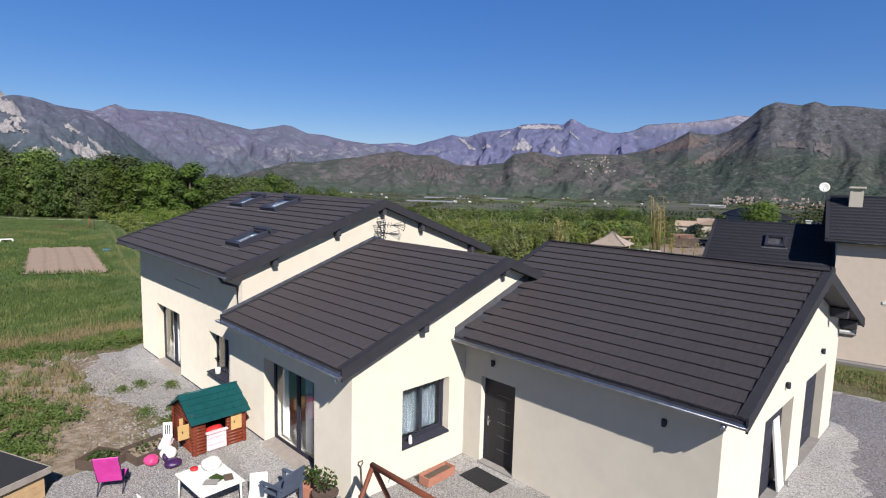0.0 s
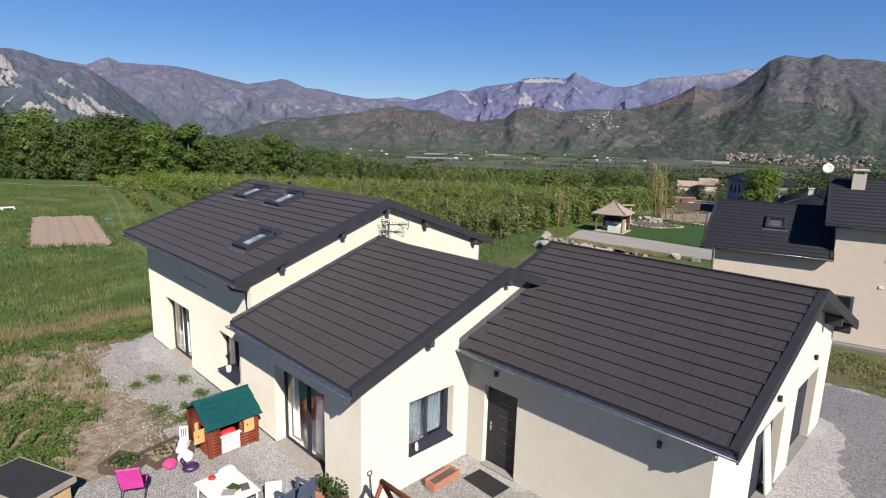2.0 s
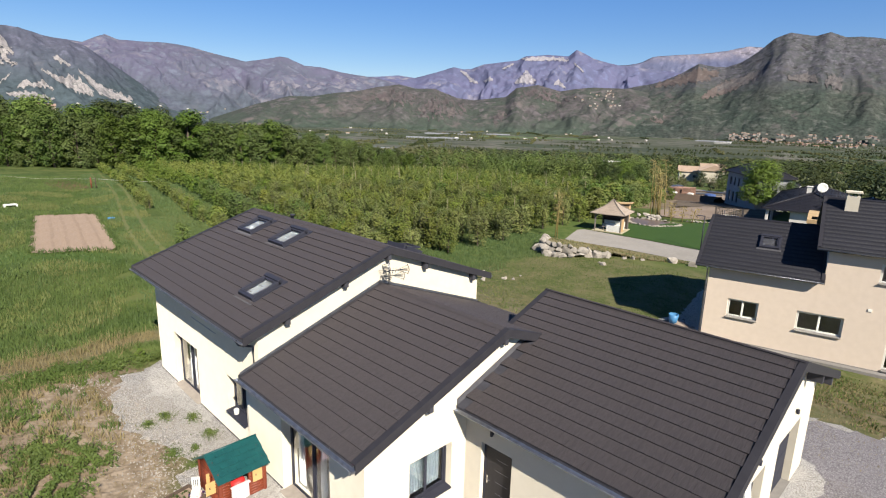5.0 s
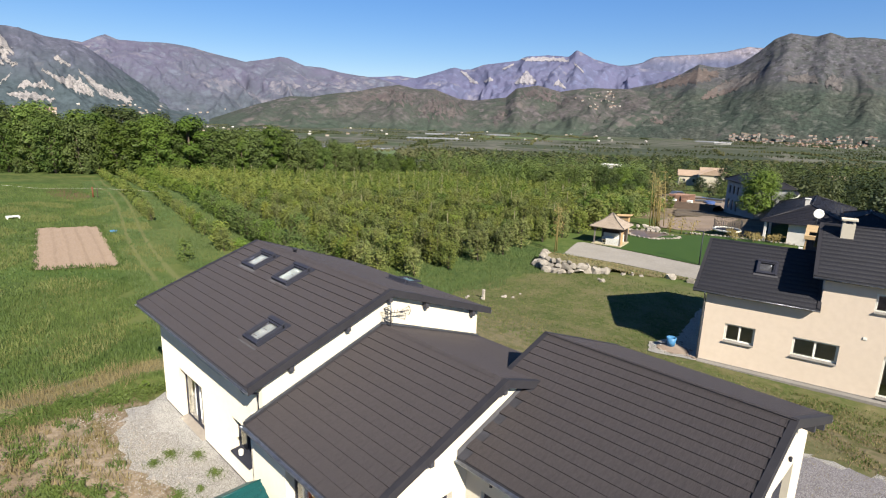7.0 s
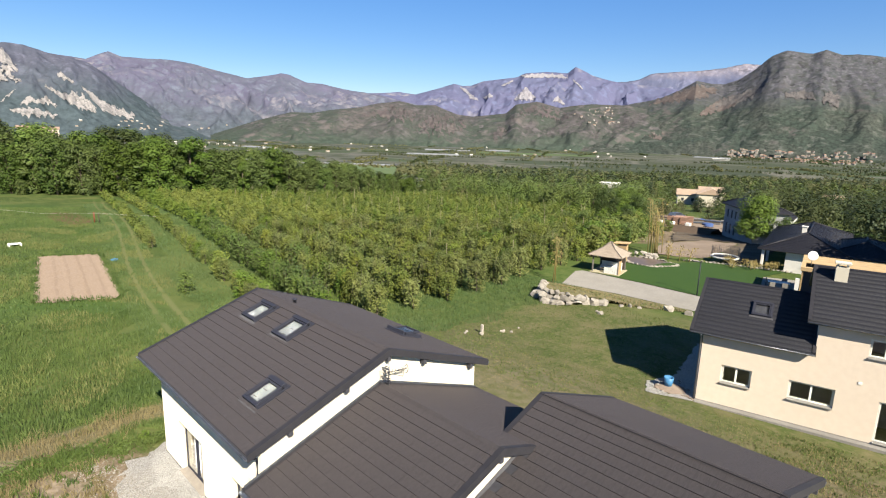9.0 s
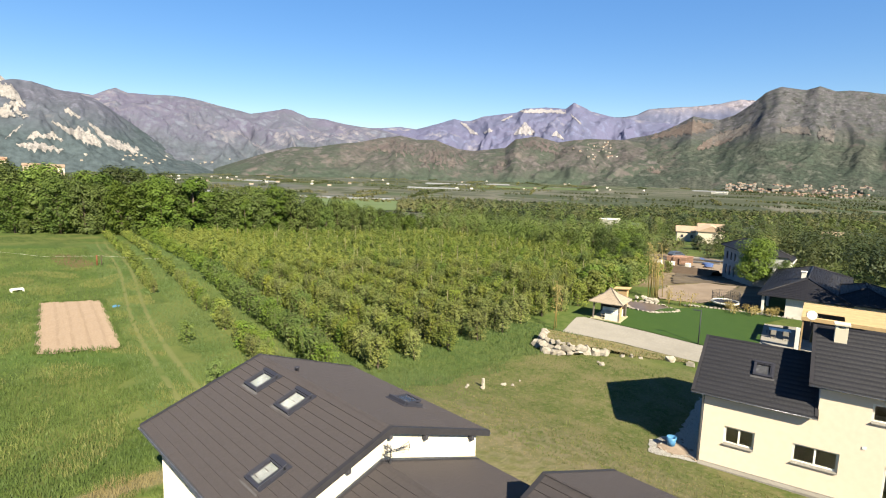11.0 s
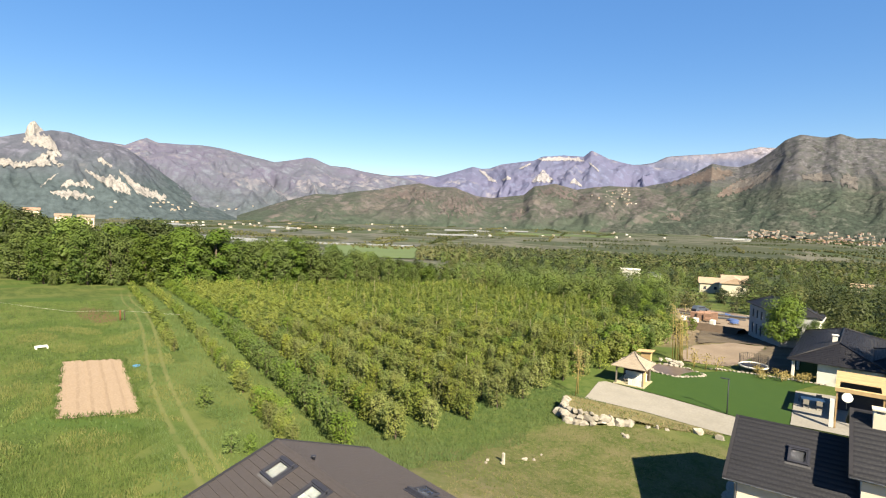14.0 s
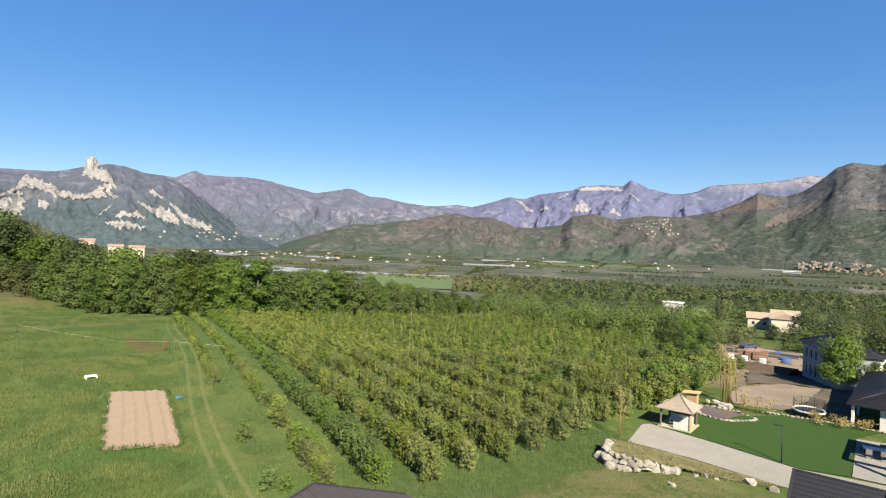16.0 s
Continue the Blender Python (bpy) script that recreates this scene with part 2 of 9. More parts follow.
def leaf_quads(centres, size, rng=None, up=0.6, aspect=0.75, hub=None):
    """A leaf at each centre, turned at random, its upper side mostly to the sky and outwards from the hub of its clump."""
    rng = rng or RNG
    n = len(centres)
    nrm = rng.normal(size=(n, 3))
    nrm[:, 2] = np.abs(nrm[:, 2]) + up
    if hub is not None:
        out = centres - hub
        nrm = 0.33 * nrm + 1.3 * out / (np.linalg.norm(out, axis=1)[:, None] + 1e-9)
    nrm /= np.linalg.norm(nrm, axis=1)[:, None]
    t = np.cross(nrm, rng.normal(size=(n, 3)))
    t /= np.linalg.norm(t, axis=1)[:, None] + 1e-9
    b = np.cross(nrm, t)
    s = size * rng.uniform(0.6, 1.4, n)[:, None]
    t, b = t * s, b * s * aspect
    c = centres
    return np.stack([c - t, c - b * 0.8, c + t, c + b * 0.8], axis=1)


def cloud(n, centre, radii, rng=None, inner=0.45):
    """Points in the outer part of an ellipsoid."""
    rng = rng or RNG
    d = rng.normal(size=(n, 3))
    d /= np.linalg.norm(d, axis=1)[:, None]
    r = rng.uniform(inner ** 3, 1, n) ** (1 / 3)
    return np.array(centre) + d * r[:, None] * np.array(radii)


# ---- ground ----


def smooth(a, b, x):
    t = np.clip((x - a) / (b - a), 0, 1)
    return t * t * (3 - 2 * t)


def ground_z(x, y):
    """The land: a level pad for the house, a lower meadow, then a fall to the valley floor."""
    x, y = np.asarray(x, float), np.asarray(y, float)
    dx = np.maximum(np.maximum(-16 - x, x - 60), 0)
    dy = np.maximum(np.maximum(-60 - y, y - 15), 0)
    z = -1.75 * smooth(1.5, 14, np.hypot(dx, dy))
    u = -0.6 * x + 0.8 * y
    z = z - 0.065 * np.clip(u - 72, 0, 158) - 0.048 * np.clip(u - 230, 0, 690)
    az = np.degrees(np.arctan2(y, -x))
    r = np.hypot(x, y)
    z = z + 31 * smooth(165, 320, r) * smooth(14, -4, az) * smooth(-60, -35, az) * smooth(1100, 450, r)
    return z


def gz(x, y):
    return float(ground_z(x, y))


def ground_material():
    """Meadow: green long grass, mown and dry patches, bare earth near the house bank, wheel tracks."""
    m = bpy.data.materials.new("meadow")
    m.use_nodes = True
    n, lk = m.node_tree.nodes, m.node_tree.links.new
    p = n["Principled BSDF"]
    p.inputs["Roughness"].default_value = 0.9
    p.inputs["Specular IOR Level"].default_value = 0.1
    co = n.new("ShaderNodeTexCoord").outputs["Object"]

    def nz(scale, detail=5, stretch=None):
        q = n.new("ShaderNodeTexNoise")
        q.inputs["Scale"].default_value, q.inputs["Detail"].default_value = scale, detail
        if stretch:
            mp = n.new("ShaderNodeMapping")
            mp.inputs["Scale"].default_value = stretch
            lk(co, mp.inputs[0])
            lk(mp.outputs[0], q.inputs["Vector"])
        else:
            lk(co, q.inputs["Vector"])
        return q.outputs["Fac"]

    def ramp(src, lo, hi):
        r = n.new("ShaderNodeMapRange")
        r.interpolation_type = "SMOOTHSTEP"
        r.inputs[1].default_value, r.inputs[2].default_value = lo, hi
        lk(src, r.inputs[0])
        return r.outputs[0]

    def mix(fac, a, b):
        q = n.new("ShaderNodeMix")
        q.data_type = "RGBA"
        lk(fac, q.inputs[0])
        for k, v in ((6, a), (7, b)):
            if isinstance(v, tuple):
                q.inputs[k].default_value = (*v, 1)
            else:
                lk(v, q.inputs[k])
        return q.outputs[2]

    def calc(op, a, b):
        q = n.new("ShaderNodeMath")
        q.operation = op
        for k, v in ((0, a), (1, b)):
            if isinstance(v, (int, float)):
                q.inputs[k].default_value = v
            else:
                lk(v, q.inputs[k])
        return q.outputs[0]

    sp = n.new("ShaderNodeSeparateXYZ")
    lk(co, sp.inputs[0])
    x, y = sp.outputs[0], sp.outputs[1]

    def near(cx, cy, rx, ry, soft=0.5):
        """1 inside an ellipse, with a ragged edge."""
        a = calc("POWER", calc("ABSOLUTE", calc("DIVIDE", calc("SUBTRACT", x, cx), rx), 0), 2)
        b = calc("POWER", calc("ABSOLUTE", calc("DIVIDE", calc("SUBTRACT", y, cy), ry), 0), 2)
        d = calc("ADD", calc("ADD", a, b), calc("MULTIPLY", calc("SUBTRACT", nz(0.35), 0.5), 1.6))
        return ramp(d, 1 + soft, 1 - soft)

    fine = nz(7, 8)
    green = mix(ramp(fine, 0.3, 0.7), (0.040, 0.066, 0.016), (0.098, 0.130, 0.040))
    green = mix(calc("MULTIPLY", ramp(nz(1.0, 8), 0.50, 0.64), 0.6), green, (0.048, 0.078, 0.019))
    green = mix(calc("MULTIPLY", ramp(nz(0.42, 5, (0.35, 1.7, 1)), 0.48, 0.62), 0.7), green, (0.112, 0.138, 0.042))
    green = mix(ramp(nz(0.16, 6), 0.42, 0.64), green, (0.124, 0.142, 0.046))
    green = mix(ramp(nz(0.05, 4), 0.5, 0.68), green, (0.066, 0.108, 0.028))
    mown = mix(ramp(nz(1.6, 8), 0.35, 0.65), (0.068, 0.094, 0.026), (0.112, 0.118, 0.048))
    mown = mix(ramp(nz(0.45, 7), 0.38, 0.72), mown, (0.148, 0.134, 0.066))
    mown = mix(calc("MULTIPLY", ramp(nz(3.4, 8), 0.48, 0.68), 0.55), mown, (0.185, 0.155, 0.090))
    dry = mix(ramp(nz(2.3, 8), 0.50, 0.66), (0.205, 0.156, 0.104), (0.090, 0.098, 0.036))
    dry = mix(ramp(nz(0.7, 6), 0.48, 0.60), dry, (0.265, 0.205, 0.145))
    dry = mix(ramp(nz(9, 6), 0.52, 0.66), dry, (0.135, 0.100, 0.066))
    c = mix(near(-10, 28, 14, 14), green, mown)
    c = mix(near(2, 24, 16, 9), c, mown)
    c = mix(calc("MULTIPLY", near(-6, 19.0, 11, 4.5, 0.8), 0.6), c, mix(ramp(nz(1.7, 8), 0.40, 0.62), (0.190, 0.158, 0.104), (0.118, 0.114, 0.052)))
    c = mix(calc("MULTIPLY", near(13, 21.5, 9, 4.5), 0.8), c, mix(ramp(nz(1.9, 8), 0.42, 0.6), (0.180, 0.145, 0.092), (0.105, 0.100, 0.046)))
    c = mix(near(-11.5, -4.0, 6.6, 6.0, 0.25), c, dry)
    dirt = mix(ramp(nz(2.6, 8), 0.38, 0.62), (0.205, 0.158, 0.108), (0.315, 0.25, 0.182))
    c = mix(near(-8.6, -1.6, 3.0, 1.0), c, dirt)
    c = mix(near(-12.6, -2.4, 2.6, 1.0), c, dirt)
    c = mix(near(-18.2, -1.0, 0.8, 6.5, 0.9), c, (0.175, 0.155, 0.092))
    c = mix(near(-6.6, -2.6, 1.5, 0.9), c, dirt)
    c = mix(near(-33, 87, 8, 14), c, dry)
    c = mix(near(-36, 104, 10, 7), c, dirt)
    # dry scrub of the hill
    scrub = mix(ramp(nz(0.12, 8), 0.4, 0.6), (0.085, 0.088, 0.036), (0.165, 0.125, 0.078))
    hill = calc("MULTIPLY", ramp(calc("ADD", y, calc("MULTIPLY", x, 0.2)), 8, -14), ramp(x, -172, -200))
    c = mix(hill, c, scrub)
    c = mix(near(-99, 14.2, 9.5, 2.4, 0.45), c, (0.140, 0.092, 0.052))
    c = mix(near(-25, 36, 4.5, 15), c, mix(ramp(nz(1.3, 7), 0.4, 0.62), (0.070, 0.108, 0.028), (0.110, 0.140, 0.044)))
    # two wheel tracks beside the first row of trees
    bend = calc("MULTIPLY", calc("SINE", calc("MULTIPLY", x, 0.09), 0), 0.55)
    line = calc("ADD", calc("ADD", y, calc("MULTIPLY", x, 0.178)), bend)
    for off in (2.1, 3.7):
        d = calc("ABSOLUTE", calc("SUBTRACT", line, off), 0)
        t = calc("MULTIPLY", ramp(d, 0.4, 0.1), ramp(x, -20, -26))
        t = calc("MULTIPLY", t, ramp(x, -150, -120))
        t = calc("MULTIPLY", t, ramp(nz(0.5, 4), 0.2, 0.45))
        c = mix(calc("MULTIPLY", t, 0.6), c, (0.175, 0.175, 0.075))
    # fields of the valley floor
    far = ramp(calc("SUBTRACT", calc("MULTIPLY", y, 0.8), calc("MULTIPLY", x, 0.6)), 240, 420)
    vo = n.new("ShaderNodeTexVoronoi")
    vo.inputs["Scale"].default_value = 0.0048
    mp = n.new("ShaderNodeMapping")
    mp.inputs["Scale"].default_value = (0.75, 1.2, 1)
    mp.inputs["Rotation"].default_value = (0, 0, 0.6)
    lk(co, mp.inputs[0])
    lk(mp.outputs[0], vo.inputs["Vector"])
    rp = n.new("ShaderNodeValToRGB")
    rp.color_ramp.interpolation = "CONSTANT"
    for k, (pos, col) in enumerate(((0, (0.050, 0.062, 0.040)), (0.2, (0.074, 0.082, 0.054)), (0.36, (0.092, 0.092, 0.072)), (0.5, (0.056, 0.072, 0.042)), (0.64, (0.125, 0.122, 0.100)), (0.76, (0.066, 0.094, 0.044)), (0.9, (0.110, 0.112, 0.108)))):
        e = rp.color_ramp.elements[k] if k < 2 else rp.color_ramp.elements.new(pos)
        e.position, e.color = pos, (*col, 1)
    sv = n.new("ShaderNodeSeparateColor")
    lk(vo.outputs["Color"], sv.inputs[0])
    lk(sv.outputs[0], rp.inputs[0])
    fields = mix(ramp(nz(0.02, 7), 0.46, 0.60), rp.outputs[0], (0.058, 0.068, 0.038))
    ed = n.new("ShaderNodeTexVoronoi")
    ed.feature = "DISTANCE_TO_EDGE"
    ed.inputs["Scale"].default_value = 0.0048
    lk(mp.outputs[0], ed.inputs["Vector"])
    fields = mix(calc("MULTIPLY", ramp(ed.outputs["Distance"], 0.05, 0.015), 0.7), fields, (0.19, 0.175, 0.145))
    rows_ = n.new("ShaderNodeTexWave")
    rows_.inputs["Scale"].default_value = 0.03
    rows_.inputs["Distortion"].default_value = 0.6
    lk(co, rows_.inputs["Vector"])
    fields = mix(calc("MULTIPLY", ramp(rows_.outputs["Fac"], 0.4, 0.8), 0.35), fields, (0.062, 0.075, 0.045))
    # slight distance haze in the colour: fields eased towards a flat grey-green
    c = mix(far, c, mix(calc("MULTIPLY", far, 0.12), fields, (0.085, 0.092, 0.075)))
    lk(c, p.inputs["Base Color"])
    bp = n.new("ShaderNodeBump")
    bp.inputs["Strength"].default_value = 0.6
    bp.inputs["Distance"].default_value = 0.12
    lk(nz(5, 8), bp.inputs["Height"])
    lk(bp.outputs[0], p.inputs["Normal"])
    return m


def polar_sheet(name, mat, radii, angles, height):
    """A sheet on rings round the house."""
    R, A = np.meshgrid(radii, angles, indexing="ij")
    X, Y = -R * np.cos(A), R * np.sin(A)
    Z = height(X, Y)
    k = len(angles)
    v = np.stack([X, Y, Z], -1).reshape(-1, 3)
    i, j = np.meshgrid(np.arange(len(radii) - 1), np.arange(k - 1), indexing="ij")
    a = (i * k + j).ravel()
    f = np.stack([a, a + 1, a + k + 1, a + k], 1)
    me = bpy.data.meshes.new(name)
    me.from_pydata(v.tolist(), [], f.tolist())
    me.polygons.foreach_set("use_smooth", [True] * len(f))
    me.update()
    me.materials.append(mat)
    return new(name, me)


def land(X, Y):
    z = ground_z(X, Y)
    rough = smooth(12, 60, np.hypot(X + 4, Y - 5))
    bumps = np.sin(X * 0.21 + 1.3 * np.sin(Y * 0.13)) * np.sin(Y * 0.17 + 0.7) * 0.12
    return z + bumps * rough


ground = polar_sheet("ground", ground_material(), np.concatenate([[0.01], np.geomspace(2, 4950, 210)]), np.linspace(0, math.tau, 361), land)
tagged(ground, "green spring meadow falling away to a broad valley floor", "ground", kind="structure")


def patch(name, mat, outline, lift, rag=0.25, step=0.5, height=None, kind="structure", label="", category="", seed=1, cell=None):
    """A sheet that lies on the land inside an outline, with a ragged edge."""
    rnd = random.Random(seed)
    pts = []
    k = len(outline)
    for i in range(k):
        a, b = Vector(outline[i]), Vector(outline[(i + 1) % k])
        m = max(1, int((b - a).length / step))
        pts += [a.lerp(b, j / m) + Vector((rnd.uniform(-rag, rag), rnd.uniform(-rag, rag))) for j in range(m)]
    bm = bmesh.new()
    vs = [bm.verts.new((p.x, p.y, 0)) for p in pts]
    bm.faces.new(vs)
    x0, x1 = min(p.x for p in pts), max(p.x for p in pts)
    y0, y1 = min(p.y for p in pts), max(p.y for p in pts)
    cut = cell or max(step, (x1 - x0) / 40)
    for axis, lo, hi in ((0, x0, x1), (1, y0, y1)):
        for i in range(1, int((hi - lo) / cut)):
            co = [0, 0, 0]
            no = [0, 0, 0]
            co[axis], no[axis] = lo + i * cut, 1
            bmesh.ops.bisect_plane(bm, geom=bm.verts[:] + bm.edges[:] + bm.faces[:], plane_co=co, plane_no=no)
    for v in bm.verts:
        base = float(land(np.array(v.co.x), np.array(v.co.y)))
        v.co.z = base + lift + (height(v.co.x, v.co.y) if height else 0)
    bmesh.ops.recalc_face_normals(bm, faces=bm.faces[:])
    if bm.faces and sum(f.normal.z for f in bm.faces) < 0:
        bmesh.ops.reverse_faces(bm, faces=bm.faces[:])
    ob = obj(name, bm, mat)
    return tagged(ob, label, category, kind=kind)



def gravel_material(name, tones, scale=24.0, patch_tone=(0.30, 0.275, 0.25)):
    """Loose stones: each cell of a fine mesh has its own grey, with dark gaps and a rounded relief."""
    m = bpy.data.materials.new(name)
    m.use_nodes = True
    n, lk = m.node_tree.nodes, m.node_tree.links.new
    p = n["Principled BSDF"]
    p.inputs["Roughness"].default_value = 0.95
    p.inputs["Specular IOR Level"].default_value = 0.15
    co = n.new("ShaderNodeTexCoord").outputs["Object"]
    vo = n.new("ShaderNodeTexVoronoi")
    vo.inputs["Scale"].default_value = scale
    lk(co, vo.inputs["Vector"])
    sv = n.new("ShaderNodeSeparateColor")
    lk(vo.outputs["Color"], sv.inputs[0])
    rp = n.new("ShaderNodeValToRGB")
    for k, c in enumerate(tones):
        e = rp.color_ramp.elements[k] if k < 2 else rp.color_ramp.elements.new(0.5)
        e.position, e.color = k / (len(tones) - 1), (*c, 1)
    lk(sv.outputs[0], rp.inputs[0])
    gap = n.new("ShaderNodeMapRange")
    gap.inputs[1].default_value, gap.inputs[2].default_value, gap.inputs[3].default_value, gap.inputs[4].default_value = 0.35, 0.75, 1.0, 0.6
    lk(vo.outputs["Distance"], gap.inputs[0])
    mu = n.new("ShaderNodeMix")
    mu.data_type, mu.blend_type = "RGBA", "MULTIPLY"
    mu.inputs[0].default_value = 1.0
    lk(rp.outputs[0], mu.inputs[6])
    lk(gap.outputs[0], mu.inputs[7])
    big = n.new("ShaderNodeTexNoise")
    big.inputs["Scale"].default_value, big.inputs["Detail"].default_value = 0.7, 6
    lk(co, big.inputs["Vector"])
    mr = n.new("ShaderNodeMapRange")
    mr.inputs[1].default_value, mr.inputs[2].default_value, mr.inputs[4].default_value = 0.5, 0.72, 0.7
    lk(big.outputs["Fac"], mr.inputs[0])
    mx = n.new("ShaderNodeMix")
    mx.data_type = "RGBA"
    lk(mr.outputs[0], mx.inputs[0])
    lk(mu.outputs[2], mx.inputs[6])
    mx.inputs[7].default_value = (*patch_tone, 1)
    lk(mx.outputs[2], p.inputs["Base Color"])
    bp = n.new("ShaderNodeBump")
    bp.invert = True
    bp.inputs["Strength"].default_value, bp.inputs["Distance"].default_value = 1.0, 0.03
    lk(vo.outputs["Distance"], bp.inputs["Height"])
    lk(bp.outputs[0], p.inputs["Normal"])
    return m


GRAVEL = gravel_material("grey gravel", ((0.28, 0.262, 0.243), (0.415, 0.39, 0.36), (0.505, 0.475, 0.44), (0.66, 0.625, 0.58)), 38.0, (0.445, 0.412, 0.372))
GRAVEL_DRIVE = gravel_material("blue-grey driveway gravel", ((0.17, 0.155, 0.165), (0.26, 0.24, 0.25), (0.33, 0.305, 0.31), (0.48, 0.45, 0.45)), 40.0, (0.27, 0.25, 0.255))
DUST = gravel_material("gravel white with plaster dust", ((0.38, 0.36, 0.33), (0.50, 0.475, 0.44), (0.58, 0.555, 0.515), (0.68, 0.655, 0.61)), 32.0, (0.56, 0.535, 0.495))
SOIL = material("tilled pale soil", (0.212, 0.158, 0.118), (0.168, 0.123, 0.090), 5, 0.95, bump=0.8, bump_scale=14, c=(0.190, 0.141, 0.105))
SAND = material("bare sandy earth", (0.196, 0.152, 0.118), (0.158, 0.120, 0.092), 3, 0.95, bump=0.6, bump_scale=8, c=(0.125, 0.094, 0.070), big=0.6)
DARKSOIL_SHADE = material("dark brown dug earth and shade", (0.075, 0.058, 0.042), (0.05, 0.038, 0.028), 2, 0.95, bump=0.8, bump_scale=4, c=(0.11, 0.088, 0.062), big=0.7)
TURF = material("dense mown lawn", (0.021, 0.052, 0.004), (0.014, 0.038, 0.003), 9, 0.9, bump=0.5, bump_scale=40, c=(0.027, 0.058, 0.006), big=0.4)
patch("gravel_yard", GRAVEL, [(-15.0, 1.7), (-14.2, 0.05), (-13.0, -0.7), (-10.8, -0.85), (-8.3, -0.35), (-6.9, -0.1), (-5.9, -0.6), (-5.3, -1.5), (-5.2, -2.6), (-4.4, -4), (-4.0, -9), (-4, -16), (30, -16), (30, 19.6), (19, 19.2), (7.4, 18.3), (5.2, 17.8), (4.9, 14.4), (-14.4, 14.4)], 0.012, 0.34, 0.35, label="pale grey gravel yard round the house walls", category="gravel")
patch("gravel_drive", GRAVEL_DRIVE, [(6.9, 2.0), (9.5, -3.0), (14, -8), (29.5, -9), (29.5, 19.4), (19, 19.0), (7.5, 18.15), (5.4, 17.65), (5.3, 15.0), (6.5, 14.2), (6.7, 9.0)], 0.016, 0.18, 0.3, label="blue-grey gravel drive beside the garage", category="gravel", seed=33)
for k, ol in enumerate(([(-14.4, 1.7), (-14.3, 0.9), (-12.8, 0.75), (-12.0, 0.3), (-11.4, 0.9), (-10.0, 1.0), (-9.0, 1.1), (-9.0, 1.7)], [(-5.6, 1.42), (-5.2, 0.9), (-4.2, 0.75), (-3.0, 0.45), (-1.6, 0.55), (-0.6, 0.7), (-0.2, 1.42)], [(-0.1, 4.9), (0.0, 4.0), (0.6, 4.1), (0.7, 4.62), (1.8, 4.5), (2.2, 4.9)], [(6.0, 6.6), (6.5, 6.8), (7.0, 8.0), (7.2, 9.2), (7.6, 10.4), (6.9, 12.4), (6.8, 14.0), (6.0, 14.4)])):
    patch("plaster_dust", DUST, ol, 0.020, 0.16, 0.22, label="gravel whitened by plaster dust along the wall", category="gravel", seed=20 + k)
SOIL_DAMP = material("damp soil of a furrow", (0.188, 0.139, 0.103), (0.150, 0.109, 0.080), 5, 0.95, bump=0.8, bump_scale=14, c=(0.172, 0.127, 0.094))
for k, f in enumerate((0.2, 0.40, 0.62, 0.84)):   # lines left by the tiller
    xa, ya, xb, yb = -68.4 + 3.0 * f, 5.6 + 5.0 * f, -48.0 + 2.5 * f, 2.4 + 5.4 * f
    patch("furrow", SOIL_DAMP, [(xa, ya - 0.14), (xa, ya + 0.14), ((xa + xb) / 2, (ya + yb) / 2 + 0.2), (xb, yb + 0.12), (xb, yb - 0.12), ((xa + xb) / 2, (ya + yb) / 2 - 0.02)], 0.128, 0.06, 0.6, label="damp furrow along the tilled soil", category="soil", seed=50 + k)
patch("soil_plot", SOIL, [(-69.0, 5.2), (-65.6, 11.0), (-45.4, 8.1), (-48.0, 1.9)], 0.05, 0.22, 0.7, height=lambda x, y: 0.06 + 0.02 * math.sin(x * 2.1 + y) - 0.05 * max(0.0, math.sin((0.988 * y + 0.15 * x) * 3.9 + 0.5)) ** 3, label="rectangle of freshly tilled pale brown soil", category="soil", cell=0.18)

# ---- mountains and valley ----


RELIEF = {}
_perm = np.random.default_rng(5).permutation(4096)
_ang = np.random.default_rng(6).uniform(0, math.tau, 4096)


def grad_noise(x, y, seed=0):
    """Smooth gradient noise over arrays, about -0.7 to 0.7."""
    xi, yi = np.floor(x).astype(int), np.floor(y).astype(int)
    xf, yf = x - xi, y - yi
    fx, fy = xf ** 3 * (xf * (xf * 6 - 15) + 10), yf ** 3 * (yf * (yf * 6 - 15) + 10)

    def corner(dx, dy):
        g = _ang[_perm[(_perm[(xi + dx + seed * 57) % 4096] + yi + dy) % 4096]]
        return np.cos(g) * (xf - dx) + np.sin(g) * (yf - dy)

    lo = corner(0, 0) * (1 - fx) + corner(1, 0) * fx
    return lo * (1 - fy) + (corner(0, 1) * (1 - fx) + corner(1, 1) * fx) * fy


def fbm(x, y, seed=0, octaves=5, gain=0.5):
    return sum(gain ** k * grad_noise(x * 2.03 ** k, y * 2.03 ** k, seed + k) for k in range(octaves))


def ridged(x, y, seed=0, octaves=4, gain=0.5):
    """Sharp crests with rounded hollows between them, about 0 to 1."""
    total = sum(gain ** k * (1 - 2.2 * np.abs(grad_noise(x * 2.1 ** k, y * 2.1 ** k, seed + k))) for k in range(octaves))
    return total / sum(gain ** k for k in range(octaves))


